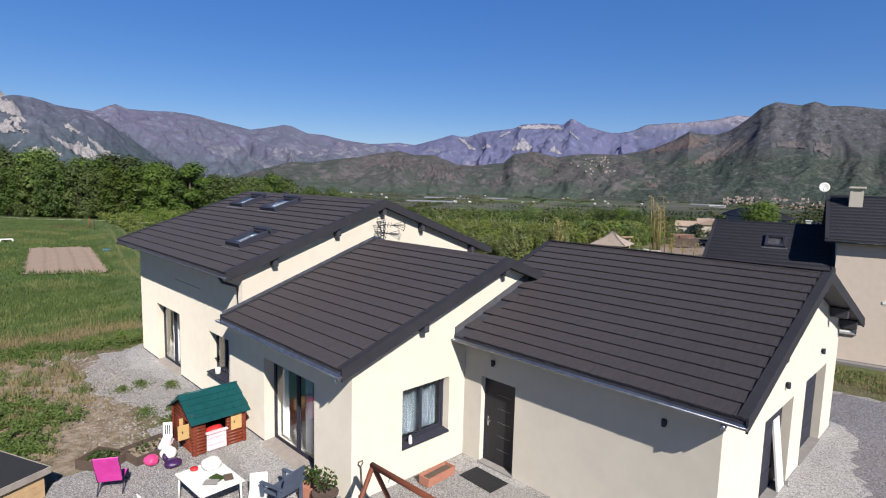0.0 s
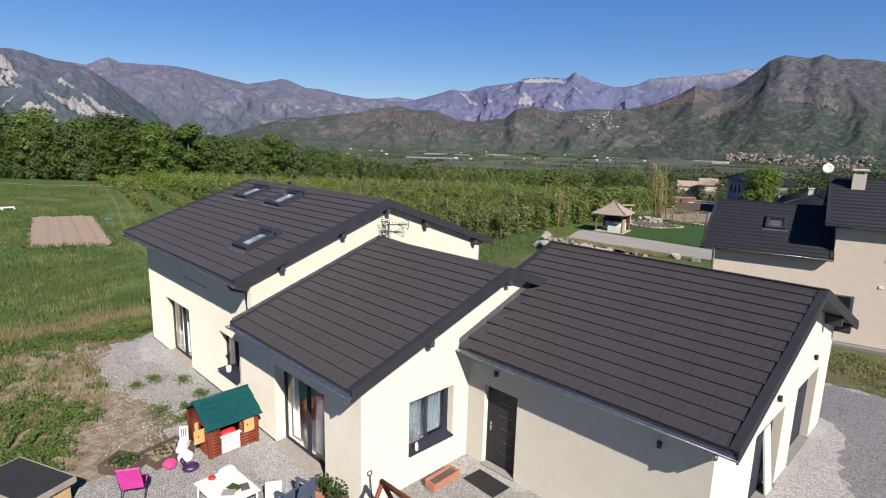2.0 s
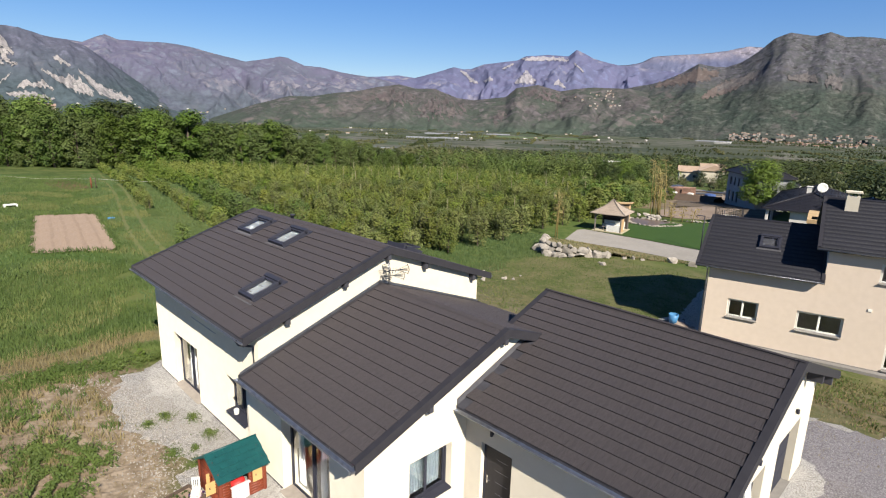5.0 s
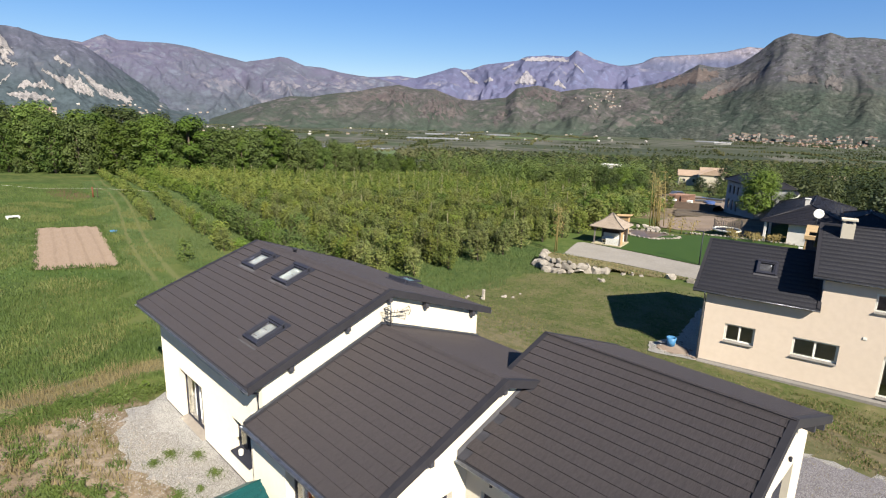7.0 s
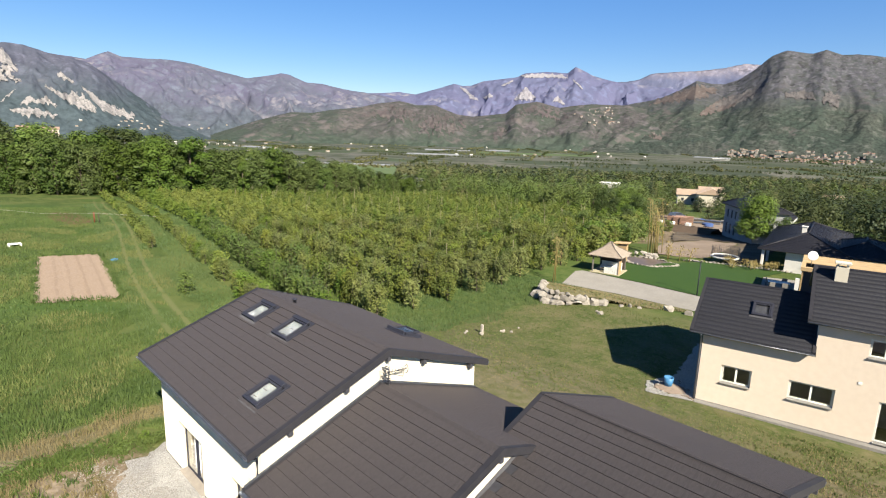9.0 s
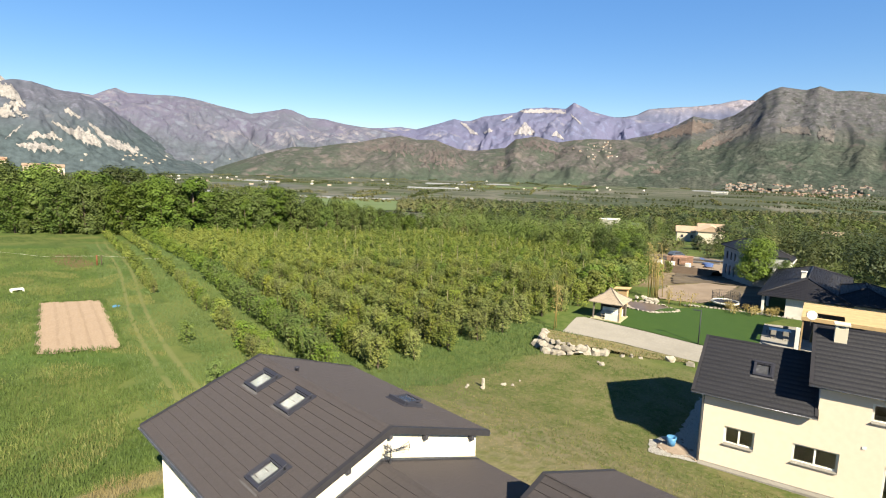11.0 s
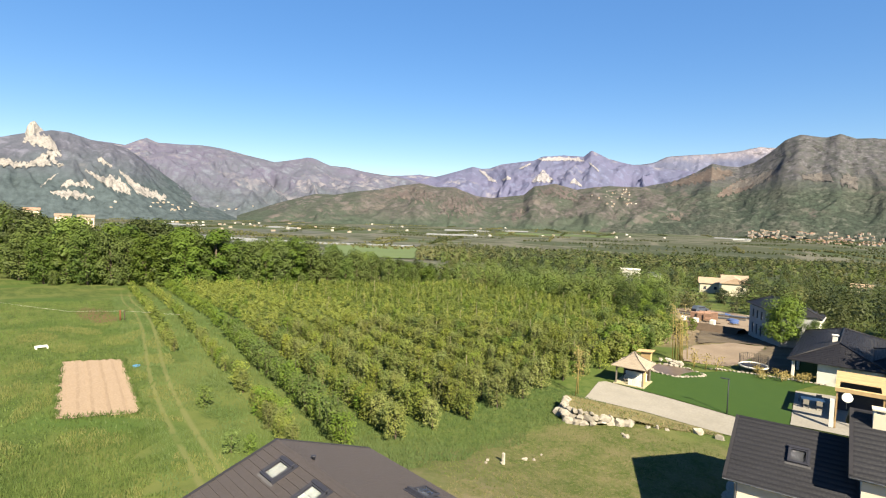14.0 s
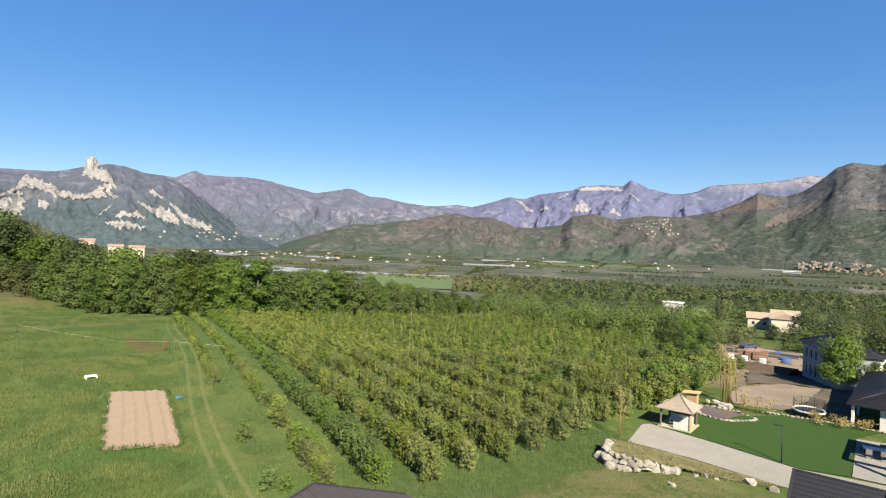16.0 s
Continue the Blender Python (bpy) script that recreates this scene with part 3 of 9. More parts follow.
def ridge_backdrop(name, mat, dist, depth, crest, foot, label, seed, rough=0.3, steps=56, fine=0.12, grain=330.0, crag=0.0):
    """A mountain range as a relief with spurs and gullies running down from its crest, (bearing, elevation) in degrees seen from
    the house; foot is a height, or a line like the crest."""
    a = np.arange(crest[0][0], crest[-1][0] + 0.01, fine)
    top = 14.5 + dist * np.tan(np.radians(np.interp(a, [c[0] for c in crest], [c[1] for c in crest])))
    if isinstance(foot, (int, float)):
        low = np.full(len(a), float(foot))
    else:
        low = 14.5 + (dist - depth) * np.tan(np.radians(np.interp(a, [f[0] for f in foot], [f[1] for f in foot])))
    top = np.maximum(top, low + 4)
    d = np.append(np.linspace(0, 1, steps), np.linspace(1.06, 1.5, 5))
    t = np.minimum(d, 1.0)[:, None]
    rr = (dist - depth * (1 - d))[:, None]
    u, v = dist * np.radians(a)[None, :], rr
    warp = fbm(u / (1.7 * grain), v / (1.7 * grain), seed, 4) * grain * 0.8
    spur = ridged((u + warp) / grain, v / (2.6 * grain), seed + 11, 2)
    gully = ridged((u + 0.8 * warp) / (0.34 * grain), v / (0.85 * grain), seed + 23, 4, 0.55)
    fleck = fbm(u / (0.16 * grain), v / (0.16 * grain), seed + 31, 4)
    h, lo = top[None, :], low[None, :]
    env = np.sin(np.pi * np.clip(t * 0.96 + 0.02, 0, 1) ** 0.85) ** 0.75
    k = t ** 1.05 + rough * env * (0.62 * (spur - 0.35) + 0.34 * (gully - 0.35) + 0.07 * fleck)
    z = lo + (h - lo) * np.maximum(k, 0.0)
    edge = crag * (ridged(u / grain * 3.2, v / grain * 2.2, seed + 2, 5) - 0.45) + 0.0 * t
    z = z + edge * smooth(0.3, 0.62, t)
    z = np.minimum(z, 14.5 + (h - 14.5) * rr / dist - (1 - t) * 3 + 0.12 * edge)
    crown = h + 0.008 * (h - lo) * fbm(u / (0.25 * grain), 0 * u, seed + 3, 5) + 0.12 * edge
    z = np.where(d[:, None] == 1.0, crown, z)
    z = np.where(d[:, None] > 1.0, lo + (h - lo) * np.maximum(0.0, 1 - (d[:, None] - 1) * 1.6), z)
    ar = np.radians(a)[None, :]
    verts = np.stack([-rr * np.cos(ar), rr * np.sin(ar), z], -1).reshape(-1, 3)
    RELIEF[name] = (a, rr[:, 0], z)
    return relief_mesh(name, mat, verts, len(d), len(a), label)


def on_relief(host, b, e):
    """The distance at which a look from the house at that bearing and elevation meets a mountain's near face."""
    ha, hr, hz = RELIEF[host]
    j = int(np.clip(np.searchsorted(ha, b), 1, len(ha) - 1))
    w = float(np.clip((b - ha[j - 1]) / (ha[j] - ha[j - 1]), 0, 1))
    col = np.maximum.accumulate(np.degrees(np.arctan2((hz[:, j - 1] * (1 - w) + hz[:, j] * w) - 14.5, hr)))
    return float(np.interp(e, col, hr))


def relief_mesh(name, mat, verts, rows, k, label, keep=None):
    i, j = np.meshgrid(np.arange(rows - 1), np.arange(k - 1), indexing="ij")
    q = (i * k + j).ravel()
    faces = np.stack([q, q + 1, q + k + 1, q + k], 1)
    if keep is not None:
        faces = faces[keep.ravel()]
    me = bpy.data.meshes.new(name)
    me.from_pydata(np.asarray(verts).tolist(), [], faces.tolist())
    me.polygons.foreach_set("use_smooth", [True] * len(faces))
    me.update()
    me.materials.append(mat)
    return tagged(new(name, me), label, "mountain", kind="structure")


def outcrop(name, host, mat, crest, foot, label, seed, lift=9.0, rag=0.12, fine=0.05, rows=26, broken=0.42):
    """Bare rock or scree lying on a mountain's flank between two lines of (bearing, elevation): its edges break up into
    streaks that run downhill."""
    a = np.arange(crest[0][0], crest[-1][0] + 1e-6, fine)
    hi = np.interp(a, [c[0] for c in crest], [c[1] for c in crest]) + rag * fbm(a * 3.1, 0 * a + 3, seed, 5) * 1.4
    lo = np.interp(a, [c[0] for c in foot], [c[1] for c in foot]) + rag * fbm(a * 3.1, 0 * a + 9, seed, 5) * 1.4
    f = np.linspace(0, 1, rows)[:, None]
    el = lo[None, :] * (1 - f) + hi[None, :] * f
    az = a[None, :] + 0 * f
    side = np.clip((a - a[0]) / (a[-1] - a[0]), 0, 1)[None, :]
    rim = np.minimum(np.sin(np.pi * f) ** 0.8, np.sin(np.pi * side) ** 0.5)
    streak = fbm((az + 0.9 * el) * 3.4, (az - el) * 1.1, seed + 4, 5, 0.62)
    rr = np.array([[on_relief(host, b, e) for b, e in zip(ra, re)] for ra, re in zip(az, el)])
    rr = rr - (lift * (0.3 + ridged(az * 6, el * 5, seed, 3)) + 4) * np.minimum(1.0, rim * 2.5) + 2
    ar = np.radians(az)
    verts = np.stack([-rr * np.cos(ar), rr * np.sin(ar), 14.5 + rr * np.tan(np.radians(el))], -1).reshape(-1, 3)
    mask = rim + broken * (streak * 1.9 - 0.25) > 0.16
    keep = mask[:-1, :-1] & mask[1:, 1:] & mask[:-1, 1:] & mask[1:, :-1]
    return relief_mesh(name, mat, verts, rows, len(a), label, keep)


def mountain_material(name, wood, bare, rock, much=0.5, scale=0.005, crown=None, streak=0.5, dark=0.75, bump=16.0, leafy=None):
    """Leafless woods and scrub; bare earth; scree and rock in streaks that run downhill, and on crowns above a height."""
    m = bpy.data.materials.new(name)
    m.use_nodes = True
    n, lk = m.node_tree.nodes, m.node_tree.links.new
    p = n["Principled BSDF"]
    p.inputs["Roughness"].default_value = 0.95
    p.inputs["Specular IOR Level"].default_value = 0.05
    co = n.new("ShaderNodeTexCoord").outputs["Object"]
    geo = n.new("ShaderNodeNewGeometry")

    def nz(sc, det=7, stretch=None, rough=0.62):
        q = n.new("ShaderNodeTexNoise")
        q.inputs["Scale"].default_value, q.inputs["Detail"].default_value = sc, det
        q.inputs["Roughness"].default_value = rough
        src = co
        if stretch:
            mp = n.new("ShaderNodeMapping")
            mp.inputs["Scale"].default_value = stretch
            lk(co, mp.inputs[0])
            src = mp.outputs[0]
        lk(src, q.inputs["Vector"])
        return q.outputs["Fac"]

    def rng_(src, lo, hi, top=1.0):
        r = n.new("ShaderNodeMapRange")
        r.inputs[1].default_value, r.inputs[2].default_value, r.inputs[4].default_value = lo, hi, top
        lk(src, r.inputs[0])
        return r.outputs[0]

    def calc(op, a, b):
        q = n.new("ShaderNodeMath")
        q.operation = op
        for k, v in ((0, a), (1, b)):
            if isinstance(v, (int, float)):
                q.inputs[k].default_value = v
            else:
                lk(v, q.inputs[k])
        return q.outputs[0]

    def mix(f, a, b):
        q = n.new("ShaderNodeMix")
        q.data_type = "RGBA"
        lk(f, q.inputs[0])
        for k, v in ((6, a), (7, b)):
            if isinstance(v, tuple):
                q.inputs[k].default_value = (*v, 1)
            else:
                lk(v, q.inputs[k])
        return q.outputs[2]

    c = mix(rng_(nz(scale), 0.44, 0.58), wood, bare)
    c = mix(rng_(nz(scale * 14, 6, None, 0.7), 0.42, 0.66), c, tuple(v * dark for v in wood))
    c = mix(rng_(nz(scale * 5, 6), 0.54, 0.64), c, tuple(min(1, v * 1.35) for v in bare))
    if leafy:   # woods already in leaf below a height: (height, height of the last leaves, colour); distant ones have haze in the colour
        hs = n.new("ShaderNodeSeparateXYZ")
        lk(co, hs.inputs[0])
        zz = calc("ADD", hs.outputs[2], calc("MULTIPLY", calc("SUBTRACT", nz(scale * 1.2, 7), 0.5), 1.6 * (leafy[1] - leafy[0])))
        tree = mix(rng_(nz(scale * 9, 6, None, 0.7), 0.40, 0.64), leafy[2], tuple(v * 0.62 for v in leafy[2]))
        c = mix(rng_(zz, leafy[1], leafy[0]), c, tree)
    st = rng_(nz(scale * 5, 8, (1, 1, streak)), 0.47, 0.60)
    where = rng_(nz(scale * 0.9, 3), 0.62 - 0.3 * much, 0.74 - 0.3 * much)
    c = mix(calc("MULTIPLY", st, where), c, rock)
    if crown:
        ps = n.new("ShaderNodeSeparateXYZ")
        lk(co, ps.inputs[0])
        z = calc("ADD", ps.outputs[2], calc("MULTIPLY", calc("SUBTRACT", nz(scale * 1.5, 6), 0.5), crown[1] - crown[0]))
        up = rng_(z, crown[0], crown[1])
        mott = rng_(nz(scale * 7, 8), 0.34, 0.6)
        stone = mix(rng_(nz(scale * 9, 8, (1, 1, 0.7), 0.7), 0.50, 0.60), crown[2], tuple(v * 1.55 for v in crown[2]))
        stone = mix(rng_(nz(scale * 5, 8, None, 0.72), 0.52, 0.60), stone, tuple(v * 0.45 for v in crown[2]))
        c = mix(calc("MULTIPLY", up, calc("ADD", 0.35, calc("MULTIPLY", mott, 0.65))), c, stone)
    lk(c, p.inputs["Base Color"])
    bp = n.new("ShaderNodeBump")
    bp.inputs["Strength"].default_value = 0.8
    bp.inputs["Distance"].default_value = bump
    lk(nz(scale * 6, 9, None, 0.7), bp.inputs["Height"])
    lk(bp.outputs[0], p.inputs["Normal"])
    return m


# haze over this flank is put into its colour, strongest blue-grey at the foot
M_LEFT = mountain_material("mountain woods tinted blue-grey by haze", (0.084, 0.092, 0.122), (0.094, 0.096, 0.130), (0.18, 0.172, 0.175), 0.05, 0.0042, None, 0.22, 0.86, 8.0, (90, 260, (0.070, 0.092, 0.104)))
# the next three ranges carry aerial haze in their base colours: bluer and paler
M_LILAC = mountain_material("leafless woods tinted lilac by haze", (0.112, 0.108, 0.160), (0.098, 0.108, 0.142), (0.19, 0.182, 0.21), 0.34, 0.0032, None, 0.5, 0.88, 8.0, (0, 190, (0.086, 0.104, 0.124)))
M_FAR = mountain_material("far range tinted blue-grey by haze", (0.116, 0.118, 0.198), (0.096, 0.106, 0.174), (0.22, 0.21, 0.24), 0.22, 0.0035, None, 0.4, 0.9, 8.0)
M_FAINT = mountain_material("far plateau paled by haze", (0.112, 0.124, 0.195), (0.128, 0.134, 0.20), (0.25, 0.235, 0.25), 0.1, 0.003, (440, 520, (0.2352, 0.2128, 0.2408)), 0.5, 0.92)
M_HILL = mountain_material("scrubby foothills", (0.062, 0.073, 0.062), (0.088, 0.079, 0.081), (0.115, 0.101, 0.097), 0.25, 0.0042, None, 0.7, 0.72, 7.0, (-45, 25, (0.064, 0.084, 0.066)))
M_ROCK = mountain_material("green wooded mountain slopes", (0.056, 0.072, 0.060), (0.074, 0.080, 0.070), (0.100, 0.090, 0.086), 0.2, 0.006, (128, 222, (0.090, 0.088, 0.100)), 0.6, 0.50, 14.0)
M_GREYROCK = mountain_material("grey-tan broken rock", (0.165, 0.150, 0.145), (0.130, 0.118, 0.116), (0.075, 0.075, 0.080), 0.6, 0.03, None, 0.4, 0.6, 9)
M_EARTH = mountain_material("bare brown slope", (0.128, 0.102, 0.094), (0.112, 0.096, 0.090), (0.17, 0.15, 0.138), 0.5, 0.012, None, 0.4, 0.75, 8.0)
M_BROWN = mountain_material("purple-brown leafless scrub", (0.104, 0.086, 0.088), (0.088, 0.080, 0.078), (0.13, 0.112, 0.106), 0.4, 0.01, None, 0.4, 0.8, 6.0)
M_CRAG = mountain_material("pale limestone crag", (0.40, 0.372, 0.36), (0.31, 0.285, 0.28), (0.17, 0.17, 0.17), 0.75, 0.03, None, 0.22, 0.68, 9)
# limestone with the far range's haze mixed into its colour
M_PALE = mountain_material("pale far limestone tinted by haze", (0.29, 0.272, 0.29), (0.24, 0.232, 0.255), (0.17, 0.17, 0.19), 0.5, 0.012, None, 0.4, 0.85, 9)

ridge_backdrop("backdrop_plateau", M_FAINT, 4700, 500, [(56, 3.6), (60.5, 5.2), (61.9, 5.15), (63.3, 5.45), (64.2, 5.9), (66, 6.03), (68.2, 6.1), (70.3, 6.3), (71.9, 6.63), (73, 6.5), (84, 5.5), (100, 4.0)], -75, "plateau paled by painted haze, with bare cliffs on the skyline", 3, 0.15, 30)
ridge_backdrop("backdrop_range", M_FAR, 4350, 900, [(34, 2.4), (36, 3.6), (38, 3.68), (40, 3.85), (41.6, 3.66), (43.6, 4.23), (45.4, 4.78), (46.3, 4.62), (47.1, 4.64), (48.3, 5.1), (51.6, 5.54), (52.4, 5.92), (54.6, 6.08), (56.5, 5.95), (57.2, 6.55), (58.1, 6.15), (59, 5.68), (61.4, 5.1), (64.4, 4.8), (68, 4.3), (76, 3)], -75, "limestone range tinted blue-grey by painted haze, with pale cliff bands", 11, 0.34, 64)
ridge_backdrop("backdrop_woods", M_LILAC, 3950, 1100, [(-30, 5.0), (-10, 4.6), (4, 5.0), (10.8, 5.4), (12.6, 5.25), (13.45, 5.66), (14.3, 6.0), (15.2, 5.66), (16.4, 5.64), (18.9, 5.7), (20.8, 5.5), (22.8, 5.05), (25.5, 4.5), (27.4, 4.85), (28.6, 5.14), (29.4, 5.0), (30.9, 4.4), (32.4, 4.33), (34.4, 3.93), (36, 3.72), (38, 3.5), (40.5, 2.95), (44, 2.2), (48, 1.2)], -75, "long mountain covered in leafless woods, tinted lilac by painted haze", 21, 0.34, 72)
ridge_backdrop("backdrop_spur", M_LILAC, 3600, 650, [(9, 2.5), (13, 4.0), (15.6, 4.85), (17.6, 4.78), (19.7, 4.06), (21, 3.55), (22.3, 2.8), (23.9, 1.8), (26, 0.7), (29, -0.6)], -75, "wooded spur tinted lilac by painted haze in front of the long mountain", 25, 0.32, 48)
ridge_backdrop("backdrop_cliffs", M_LEFT, 3200, 700, [(-30, 4.2), (-12, 4.5), (-0.2, 4.6), (2, 4.66), (4, 5.15), (5.5, 5.6), (7.2, 6.0), (8.4, 5.95), (9.9, 5.5), (11.7, 5.24), (12.8, 4.9), (13.8, 4.2), (14.9, 3.4), (15.9, 2.65), (17.5, 1.5), (18.8, 0.72), (20, 0.3), (22.5, -0.6)], -75, "mountain flank tinted blue-grey by painted haze, with pale scree and cliffs", 31, 0.36, 64)
ridge_backdrop("backdrop_massif", M_ROCK, 3100, 800, [(49, -1.2), (53, 0.0), (57, 1.5), (60.5, 2.7), (64.4, 3.5), (65.2, 3.7), (66.8, 4.4), (68.2, 5.25), (69.3, 5.0), (70.5, 4.9), (71.6, 5.3), (72.8, 6.15), (73.9, 7.18), (75, 7.58), (76.1, 7.38), (76.9, 7.24), (77.8, 7.5), (78.9, 7.05), (79.9, 7.03), (81.1, 6.85), (82.4, 6.6), (88, 6.2), (100, 4.6), (112, 3)], -70, "dark rocky mountain above green wooded slopes", 41, 0.13, 100, 0.12, 420, 9.0)
ridge_backdrop("backdrop_foothills", M_HILL, 2950, 600, [(22, -0.8), (26, 0.6), (29.4, 1.55), (31.4, 1.55), (33.9, 2.0), (35.9, 2.2), (37.7, 2.65), (40, 2.97), (41.6, 2.63), (43.6, 2.68), (44.3, 2.4), (45.8, 1.84), (47.4, 1.67), (50.7, 2.05), (51.7, 2.95), (53.8, 3.25), (56, 2.7), (57.5, 2.95), (59.1, 3.1), (62.5, 3.02), (66, 2.3), (72, 1.6), (80, 1.2), (92, 0.8)], -75, "low scrubby hills of brown earth and green woods", 51, 0.32, 80, 0.12, 330)
# bare cliffs and scree that lie on the slopes
ridge_backdrop("backdrop_pinnacle", M_CRAG, 3185, 90, [(5.1, 4.7), (5.31, 5.05), (5.45, 5.6), (5.6, 6.15), (5.8, 6.5), (6.06, 6.62), (6.2, 6.5), (6.4, 6.2), (6.75, 5.85), (7.1, 5.7), (7.3, 5.3), (7.5, 4.7), (7.9, 4.2), (8.2, 3.6)], [(5.1, 4.0), (6.2, 3.7), (7.0, 3.4), (8.2, 2.6)], "pale limestone pinnacle on the skyline", 65, 0.7, 30, 0.05, 60, 7.0)
LEFT_FLANK = (
    ("pinnacle_foot", 8.0, [(5.2, 4.9), (5.5, 5.45), (6.0, 5.62), (6.6, 5.68), (7.2, 5.6), (7.4, 5.2), (7.6, 4.6), (7.95, 4.2)], [(5.2, 4.8), (5.8, 4.72), (6.4, 4.5), (7.2, 4.2), (7.5, 3.95), (7.95, 3.7)], "pale limestone face below the pinnacle"),
    ("cliff_band", 9.0, [(-1.2, 2.4), (-0.26, 2.82), (0.83, 3.53), (1.04, 4.32), (1.47, 4.6), (2.34, 4.37), (3.13, 3.92), (4.04, 3.45), (4.96, 3.2), (6.0, 3.55), (6.63, 4.15), (7.1, 4.6), (7.72, 4.35), (8.07, 3.3)], [(-1.2, 2.1), (0.83, 3.1), (1.49, 3.5), (2.36, 3.3), (3.15, 2.92), (4.05, 2.75), (4.97, 2.72), (6.0, 2.85), (7.13, 2.8), (8.07, 3.1)], "pale limestone cliff band on the mountain flank"),
    ("cliff", 7.0, [(-2.5, 1.6), (-0.97, 2.0), (-0.26, 2.6), (0.46, 3.05), (1.11, 3.35), (1.5, 2.8)], [(-2.5, 0.8), (-0.96, 1.0), (0.49, 1.05), (1.15, 0.9), (1.5, 2.3)], "pale bare cliff above the woods"),
    ("scree_slope", 3.0, [(9.48, 3.0), (9.99, 2.77), (10.69, 2.37), (11.39, 2.67), (11.99, 2.44), (12.6, 1.99), (13.15, 1.08)], [(9.48, 2.87), (10.0, 2.43), (10.71, 1.76), (11.42, 1.27), (12.02, 0.95), (12.62, 0.81), (13.16, 0.78)], "pale scree running down the mountain flank"),
    ("scree_slope", 3.0, [(12.05, 3.1), (12.83, 2.54), (13.57, 1.98), (14.57, 1.49), (15.96, 0.83)], [(12.05, 2.97), (12.84, 1.79), (13.59, 0.82), (14.59, 0.51), (15.97, 0.39)], "pale scree running down the mountain flank"),
    ("scree_slope", 3.0, [(7.01, 0.95), (7.77, 1.13), (8.66, 1.12), (9.34, 0.92), (10.26, 0.56)], [(7.01, 0.79), (7.78, 0.42), (8.67, 0.35), (9.35, 0.32), (10.27, 0.41)], "low pale scree at the mountain's foot"),
    ("scree_slope", 3.0, [(7.66, 1.23), (8.31, 2.08), (8.87, 1.8), (9.43, 2.09), (10.3, 1.3)], [(7.66, 1.18), (8.32, 1.36), (8.88, 1.49), (9.45, 1.36), (10.3, 1.19)], "pale broken cliff on the mountain flank"),
    ("scree_slope", 3.0, [(10.43, 4.1), (11.02, 3.88), (11.66, 3.37)], [(10.44, 3.71), (11.03, 3.35), (11.67, 3.26)], "small pale cliff high on the flank"),
    ("scree_slope", 2.0, [(2.2, 2.7), (2.6, 2.6), (3.0, 2.3)], [(2.2, 2.0), (2.6, 1.7), (3.0, 2.1)], "thin streak of pale scree"),
    ("scree_slope", 2.0, [(6.3, 1.3), (7.0, 2.0), (7.7, 2.7)], [(6.3, 1.2), (7.0, 1.75), (7.7, 2.55)], "thin streak of pale scree"),
)
for k, (nm, lift, hi, lo, lb) in enumerate(LEFT_FLANK):
    outcrop("backdrop_" + nm, "backdrop_cliffs", M_CRAG, hi, lo, lb, 61 + k, lift, 0.26)
FAR_FLANK = (
    ([(51.86, 5.7), (52.69, 5.9), (53.8, 5.95), (55.18, 5.93), (56.3, 5.9), (56.6, 5.65)], [(51.86, 5.6), (52.71, 5.5), (53.82, 5.45), (55.19, 5.55), (56.42, 5.45), (56.6, 5.5)]),
    ([(51.37, 3.45), (52.05, 4.18), (52.59, 4.91), (53.17, 4.2), (53.66, 3.63)], [(51.38, 3.31), (52.64, 3.27), (53.67, 3.35)]),
    ([(46.0, 4.6), (46.59, 4.4), (47.05, 3.96), (47.94, 3.39)], [(46.01, 4.4), (46.61, 3.95), (47.07, 3.37), (47.94, 3.24)]),
    ([(50.1, 4.75), (50.8, 5.15), (51.31, 5.3)], [(50.1, 4.6), (50.8, 4.85), (51.31, 5.15)]),
    ([(55.2, 3.5), (55.79, 3.94), (56.5, 3.1)], [(55.2, 3.3), (55.8, 3.2), (56.5, 2.9)]),
    ([(57.0, 5.5), (57.5, 5.15), (58.05, 4.6)], [(57.0, 5.3), (57.5, 4.85), (58.05, 4.45)]),
    ([(48.3, 3.5), (49.0, 4.0), (49.4, 3.7)], [(48.3, 3.3), (49.0, 3.5), (49.4, 3.5)]),
)
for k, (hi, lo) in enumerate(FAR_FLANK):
    outcrop("backdrop_far_cliff", "backdrop_range", M_PALE, hi, lo, "pale haze-tinted cliff on the far range", 81 + k, 6.0, 0.10)
for k, (hi, lo) in enumerate((
        ([(68.6, 2.2), (69.4, 3.1), (70.5, 3.93), (71.5, 4.02), (72.2, 4.09), (73.3, 4.6)], [(68.6, 2.07), (69.4, 2.21), (70.5, 2.47), (71.6, 2.98), (72.2, 3.72), (73.3, 4.15)]),
        ([(64.2, 3.3), (66.2, 4.1), (67.3, 4.6), (68.2, 5.1), (69.2, 4.8), (70.2, 4.7)], [(64.2, 3.1), (66.2, 3.3), (67.3, 3.4), (68.2, 3.5), (69.2, 3.7), (70.2, 4.3)]))):
    outcrop("backdrop_earth_slope", "backdrop_massif", M_EARTH, hi, lo, "bare brown gully on the mountain flank", 95 + k, 4.0, 0.25)
for k, (hi, lo) in enumerate((([(69.5, 3.1), (71.5, 4.15), (73.3, 4.75)], [(69.5, 2.75), (71.6, 3.1), (73.3, 4.0)]), ([(75.2, 4.1), (76.6, 4.45), (77.6, 4.1)], [(75.2, 3.7), (77.6, 3.5)]), ([(78.0, 4.4), (79.3, 4.2)], [(78.0, 3.3), (79.3, 2.7)]))):
    outcrop("backdrop_rock_ledge", "backdrop_massif", M_GREYROCK, hi, lo, "broken grey rock ledge on the mountain", 131 + k, 5.0, 0.25)
